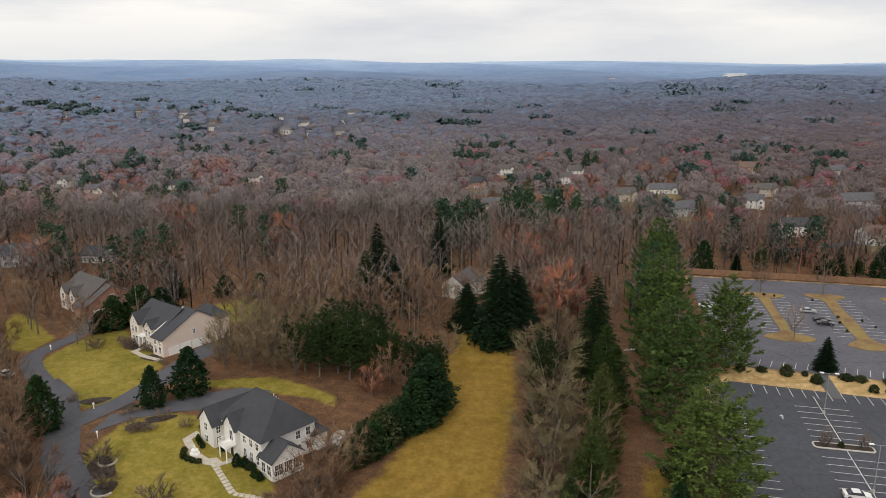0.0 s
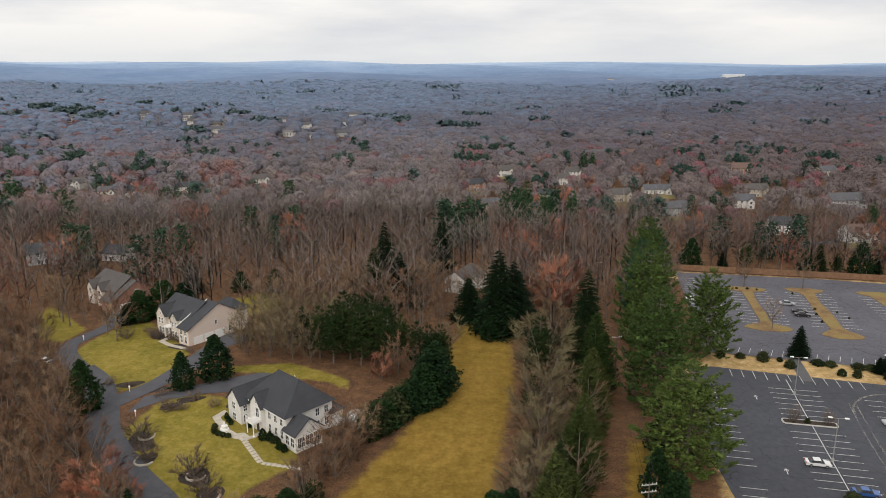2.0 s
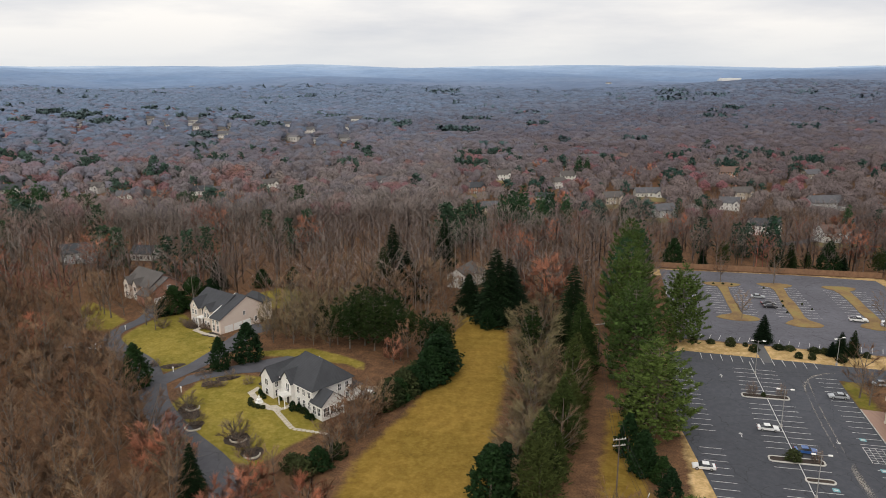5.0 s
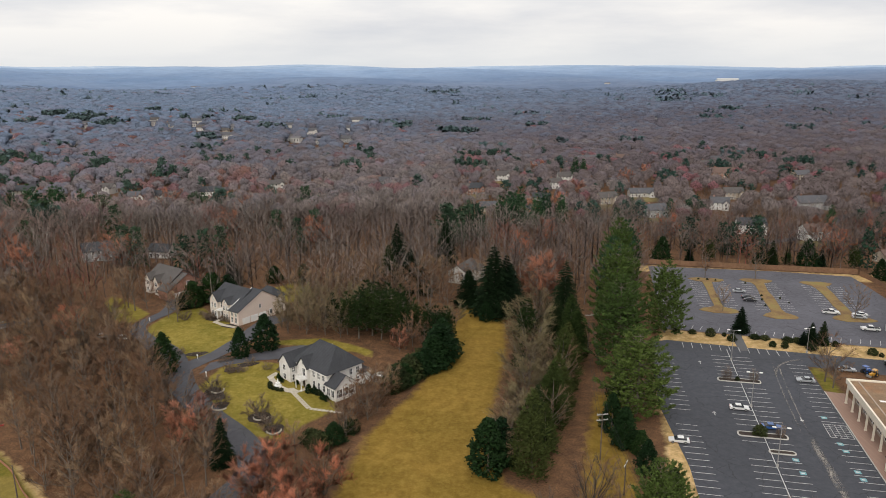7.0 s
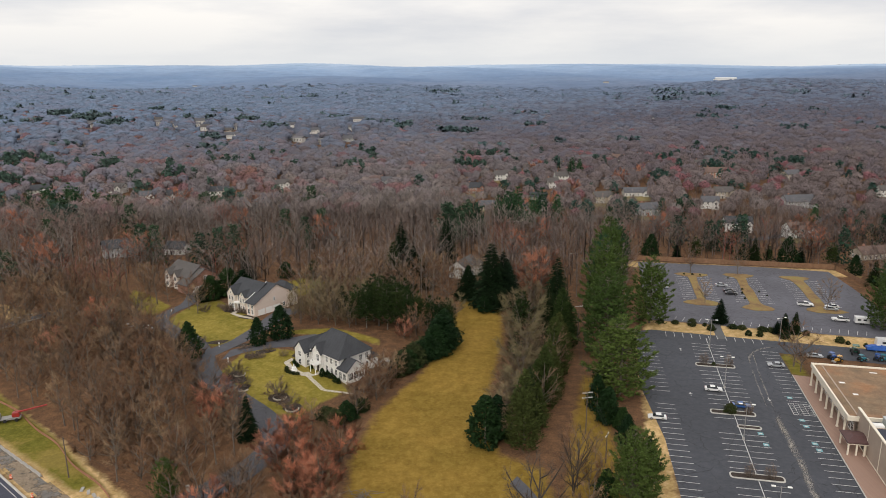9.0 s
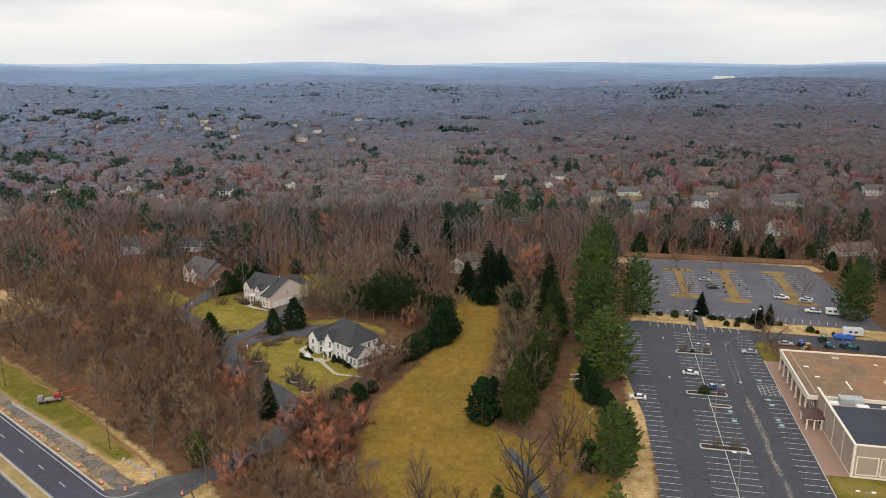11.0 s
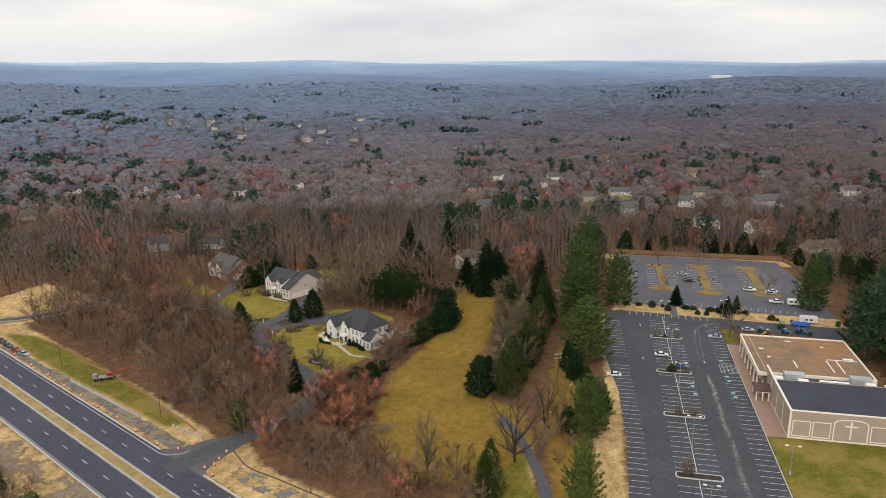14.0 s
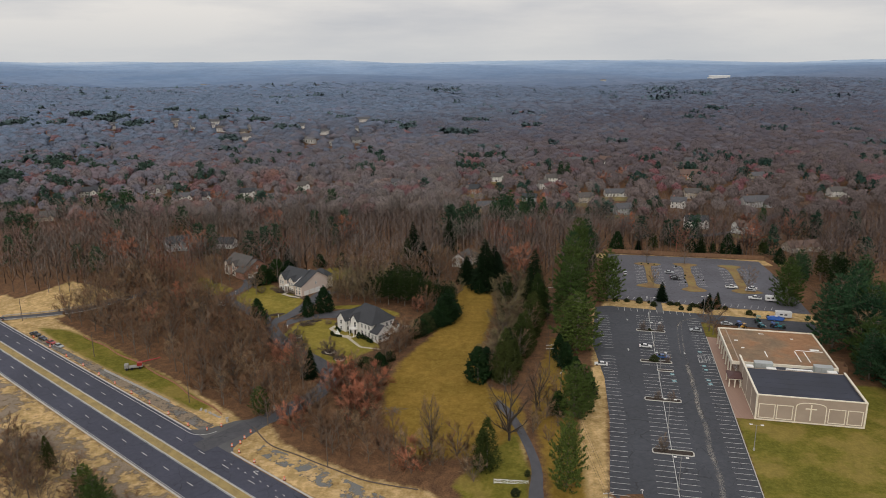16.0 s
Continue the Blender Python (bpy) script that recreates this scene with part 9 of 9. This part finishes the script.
# white rail fence by the lane
rail = thing("white_rail_fence", "white crossbuck rail fence beside the lane", "fence", at=(8.4, 31.2, ground_z(12, 30.5)), turn=-8)
for k in range(6):
    part("post", box(k * 1.8 - 0.07, k * 1.8 + 0.07, -0.07, 0.07, -0.3, 1.35), M_TRIM, rail)
for k in range(5):
    x0, x1 = k * 1.8 + 0.07, k * 1.8 + 1.73
    part("rail", box(x0, x1, -0.04, 0.04, 1.1, 1.22), M_TRIM, rail)
    part("rail", box(x0, x1, -0.04, 0.04, 0.15, 0.27), M_TRIM, rail)
    for za, zb, y in ((0.27, 1.1, -0.028), (1.1, 0.27, 0.028)):
        bm = bmesh.new()
        add_tube(bm, (x0, y, za), (x1, y, zb), 0.05, 0.05, 4)
        part("cross_rail", bm, M_TRIM, rail)
plant("shrub", 17.5, 33, 1.8, wide=0.8)
plant("shrub", 13.5, 26, 2.0, wide=1.1)


# ---- gardens ----
def bed(poly, label="dark mulched garden bed"):
    tagged(part("garden_bed", sheet(poly, 0.05, 2.0), M_MULCH), label, "garden bed", kind="structure")


def blob(cx, cy, rx, ry, turn=0, n=16, seed=0):
    g = np.random.default_rng(seed)
    out = []
    for k in range(n):
        a = 2 * math.pi * k / n
        r = 1 + 0.12 * math.sin(3 * a + seed) + g.uniform(-0.07, 0.07)
        x, y = rx * r * math.cos(a), ry * r * math.sin(a)
        c, s = math.cos(turn), math.sin(turn)
        out.append((cx + c * x - s * y, cy + s * x + c * y))
    return out


for k, (cx, cy, rx, ry, tn) in enumerate(((-74, 154.5, 3.3, 1.7, 0.2), (-57, 146, 3.2, 1.4, 0.3), (-60.5, 143, 2.6, 1.5, 0.5), (-45.5, 144, 2.8, 2.2, 0.3), (-61.5, 128, 2.6, 4.2, 0.5), (-58, 122, 2.0, 2.0, 0), (-46.5, 115.5, 2.8, 3.4, 0.6), (-42, 110, 2.4, 2.8, 0.6), (-78, 187, 4.0, 2.4, -0.7), (-70.5, 178.5, 3.0, 2.0, -0.5), (-66, 151, 3.0, 1.0, 0.5))):
    bed(blob(cx, cy, rx, ry, tn, 16, k))
for k, (x, y, w) in enumerate(((-58, 121, 1.9), (-46.5, 116, 1.8), (-42, 109.5, 1.7), (-61, 130, 1.6))):
    t = thing("stone_edging", "curved pale stone edging of a garden bed", "edging", "bed edgings", (x, y, ground_z(x, y)), 20 * k)
    for j in range(11):
        a = math.radians(150 + j * 18)
        bm = box(-0.3, 0.3, -0.16, 0.16, -0.05, 0.3, 0.03)
        o = part("stone", bm, M_STONE, t)
        o.matrix_basis = pose(w * math.cos(a), w * math.sin(a), 0, 0, 0, math.degrees(a) + 90)


def house1(x, y):
    c = math.sqrt(0.5)
    return (-37.7 + c * (x + y), 132.5 + c * (y - x))


tagged(part("garden_path", sheet([house1(*p) for p in ((-12.0, -1.0), (-11.2, -3.3), (-6.2, -4.6), (-2.6, -4.3), (-2.0, -3.0), (1.0, -3.0), (1.0, -4.4), (-1.6, -5.9), (-6.4, -6.2), (-12.4, -4.6), (-13.4, -1.0))], 0.08, 2.0, 0.1), M_STONE), "pale curved concrete walk to the front door", "path", kind="structure")
path2 = thing("stepping_path", "straight path of pale square slabs across grass", "path", at=(0, 0, 0))
for k in range(9):
    x, y = house1(0.2 + k * 1.15, -4.6 - 0.25 * k)
    o = part("slab", box(-0.5, 0.5, -0.6, 0.6, -0.05, 0.07, 0.02), M_STONE, path2)
    o.matrix_basis = pose(x, y, ground_z(x, y), 0, 0, -50)
for k in range(8):
    x, y = house1(10.6 + k * 0.9, -6.4 + 0.55 * k)
    o = part("slab", box(-0.45, 0.45, -0.5, 0.5, -0.05, 0.07, 0.02), M_STONE, path2)
    o.matrix_basis = pose(x, y, ground_z(x, y), 0, 0, -20 + 9 * k)
fx, fy = house1(-5.8, -5.4)
fountain = thing("garden_fountain", "small white tiered garden fountain", "fountain", at=(fx, fy, ground_z(fx, fy)))
bm = bmesh.new()
for z0, z1, r0, r1 in ((-0.1, 0.35, 1.0, 0.95), (0.35, 0.9, 0.35, 0.3), (0.9, 1.05, 0.7, 0.65), (1.05, 1.6, 0.2, 0.15)):
    add_tube(bm, (0, 0, z0), (0, 0, z1), r0, r1, 14)
part("basin", bm, M_TRIM, fountain)
bm = bmesh.new()
add_tube(bm, (0, 0, 1.6), (0, 0, 2.2), 0.22, 0.03, 10)
part("finial", bm, M_TRIM, fountain)
for x, y, h, w in ((-8.2, -6.3, 0.9, 1.0), (-7.2, -7.1, 0.9, 1.0), (-6.1, -7.5, 0.9, 1.0), (-4.9, -7.3, 0.9, 1.0), (-3.8, -6.9, 0.9, 1.0), (-2.8, -6.3, 0.9, 1.0), (-9.7, -2.6, 1.6, 0.9), (-8.3, -3.0, 1.5, 0.9), (-7.0, -3.2, 1.5, 0.9), (2.9, -1.6, 2.6, 0.95), (4.2, -0.7, 2.2, 0.95), (8.3, -1.2, 2.0, 1.0), (9.8, -1.0, 1.8, 1.0), (-3.4, -1.0, 1.6, 0.9), (5.6, -0.4, 1.4, 1.0)):
    plant("holly" if h > 1.4 else "shrub", *house1(x, y), h, wide=1.3 * w, group="foundation shrubs", label="clipped dark evergreen shrub beside the house")
patio = thing("patio_wall", "curved low pale stone wall round a patio", "garden wall", at=(*house1(8.5, 18.0), ground_z(*house1(8.5, 18.0))), turn=-45)
part("patio_floor", box(-3.2, 2.2, -2.6, 2.4, -0.2, 0.09), M_CONCRETE, patio)
for k in range(15):
    a = math.radians(-60 + k * 15)
    o = part("wall_block", box(-0.45, 0.45, -0.2, 0.2, -0.2, 0.75, 0.03), M_STONE, patio)
    o.matrix_basis = pose(0.4 + 2.9 * math.cos(a), 2.9 * math.sin(a), 0, 0, 0, math.degrees(a) + 90)
part("table_top", box(-0.6, 0.6, -0.5, 0.5, 0.65, 0.75, 0.03), M_TRIM, patio)
part("table_leg", box(-0.1, 0.1, -0.1, 0.1, 0.09, 0.65), M_TRIM, patio)


def house2(x, y):
    c, s = math.cos(radians(-38)), math.sin(radians(-38))
    return (-71.1 + c * x - s * y, 181.2 + s * x + c * y)


tagged(part("garden_path", sheet([house2(*p) for p in ((-7.5, 2.2), (-6.2, 2.2), (-5.2, -1.2), (-0.5, -1.6), (5.5, -0.9), (5.5, -2.2), (-0.5, -3.0), (-6.6, -2.4))], 0.08, 2.0, 0.1), M_STONE), "pale walk from drive to front door", "path", kind="structure")
for x, y, h, w in ((-11, -0.5, 1.5, 1.6), (-13, 0.2, 1.3, 1.6), (-9.3, -0.6, 1.4, 1.4), (-5.2, 0.8, 1.4, 1.3), (-3.6, 0.7, 1.5, 1.3), (-2.0, 1.0, 1.2, 1.3)):
    plant("brush", *house2(x, y), h * 1.4, wide=w, group="foundation shrubs", label="low brown leafless shrub beside the house")
for x, y in ((-66.5, 138.5), (-72.5, 150.5), (-100, 187)):
    t = thing("mailbox", "small white mailbox post by the street", "mailbox", "mailboxes", (x, y, ground_z(x, y)), 30)
    part("post", box(-0.08, 0.08, -0.08, 0.08, -0.2, 1.1), M_TRIM, t)
    part("box", box(-0.18, 0.18, -0.34, 0.34, 1.1, 1.45, 0.05), M_TRIM, t)
pile = thing("wood_pile", "heap of pale cut branches at the meadow edge", "brush pile", at=(-20.5, 70, ground_z(-20.5, 70)))
for k in range(26):
    a = rng.uniform(0, 3.14)
    cx, cy, cz = rng.normal(0, 1.6), rng.normal(0, 1.2), rng.uniform(0.1, 1.0)
    dx, dy = math.cos(a) * rng.uniform(0.8, 2.0), math.sin(a) * rng.uniform(0.8, 2.0)
    bm = bmesh.new()
    add_tube(bm, (cx - dx, cy - dy, cz * 0.5), (cx + dx, cy + dy, cz), 0.09, 0.05, 5)
    part("branch", bm, M_BARK, pile)

# side road with its rails beyond the wood
lane = spline([(-214, 166), (-201, 170.6), (-179, 176), (-163, 178.5), (-150, 186), (-142, 196)], 6)
tagged(part("side_road", sheet(ribbon(offset_line(lane, 2.6), offset_line(lane, -2.6)), 0.09, 3.0), M_STREET), "narrow grey side road over a culvert", "road", kind="structure")
for off in (3.2, -3.2):
    rails = thing("guard_rail", "low weathered grey guard rail beside the lane", "guard rail", "guard rails", (0, 0, 0))
    pts = offset_line(lane, off)[6:26]
    for (ax, ay), (bx, by) in zip(pts, pts[1:]):
        z0, z1 = ground_z(ax, ay), ground_z(bx, by)
        bm = bmesh.new()
        for z in (0.45, 0.72):
            add_tube(bm, (ax, ay, z0 + z), (bx, by, z1 + z), 0.11, 0.11, 5)
        part("rail", bm, M_CONCRETE, rails)
        part("post", box(ax - 0.08, ax + 0.08, ay - 0.08, ay + 0.08, z0 - 0.2, z0 + 0.85), M_WOOD_POLE, rails)

# a long pale building far off on the hills
far_x, far_y = 1010, 2480
shed = thing("distant_hall", "long low white building on a far hill", "building", at=(far_x, far_y, ground_z(far_x, far_y) + 6), turn=-8)
part("hall_wall", box(-33, 33, -12, 12, -16, 13), WALLS[0], shed)
part("hall_roof", box(-34, 34, -13, 13, 13.01, 14.2), M_TRIM, shed)
part("stair_tower", box(-39, -33.02, -8, 6, -16, 9), WALLS[0], shed)
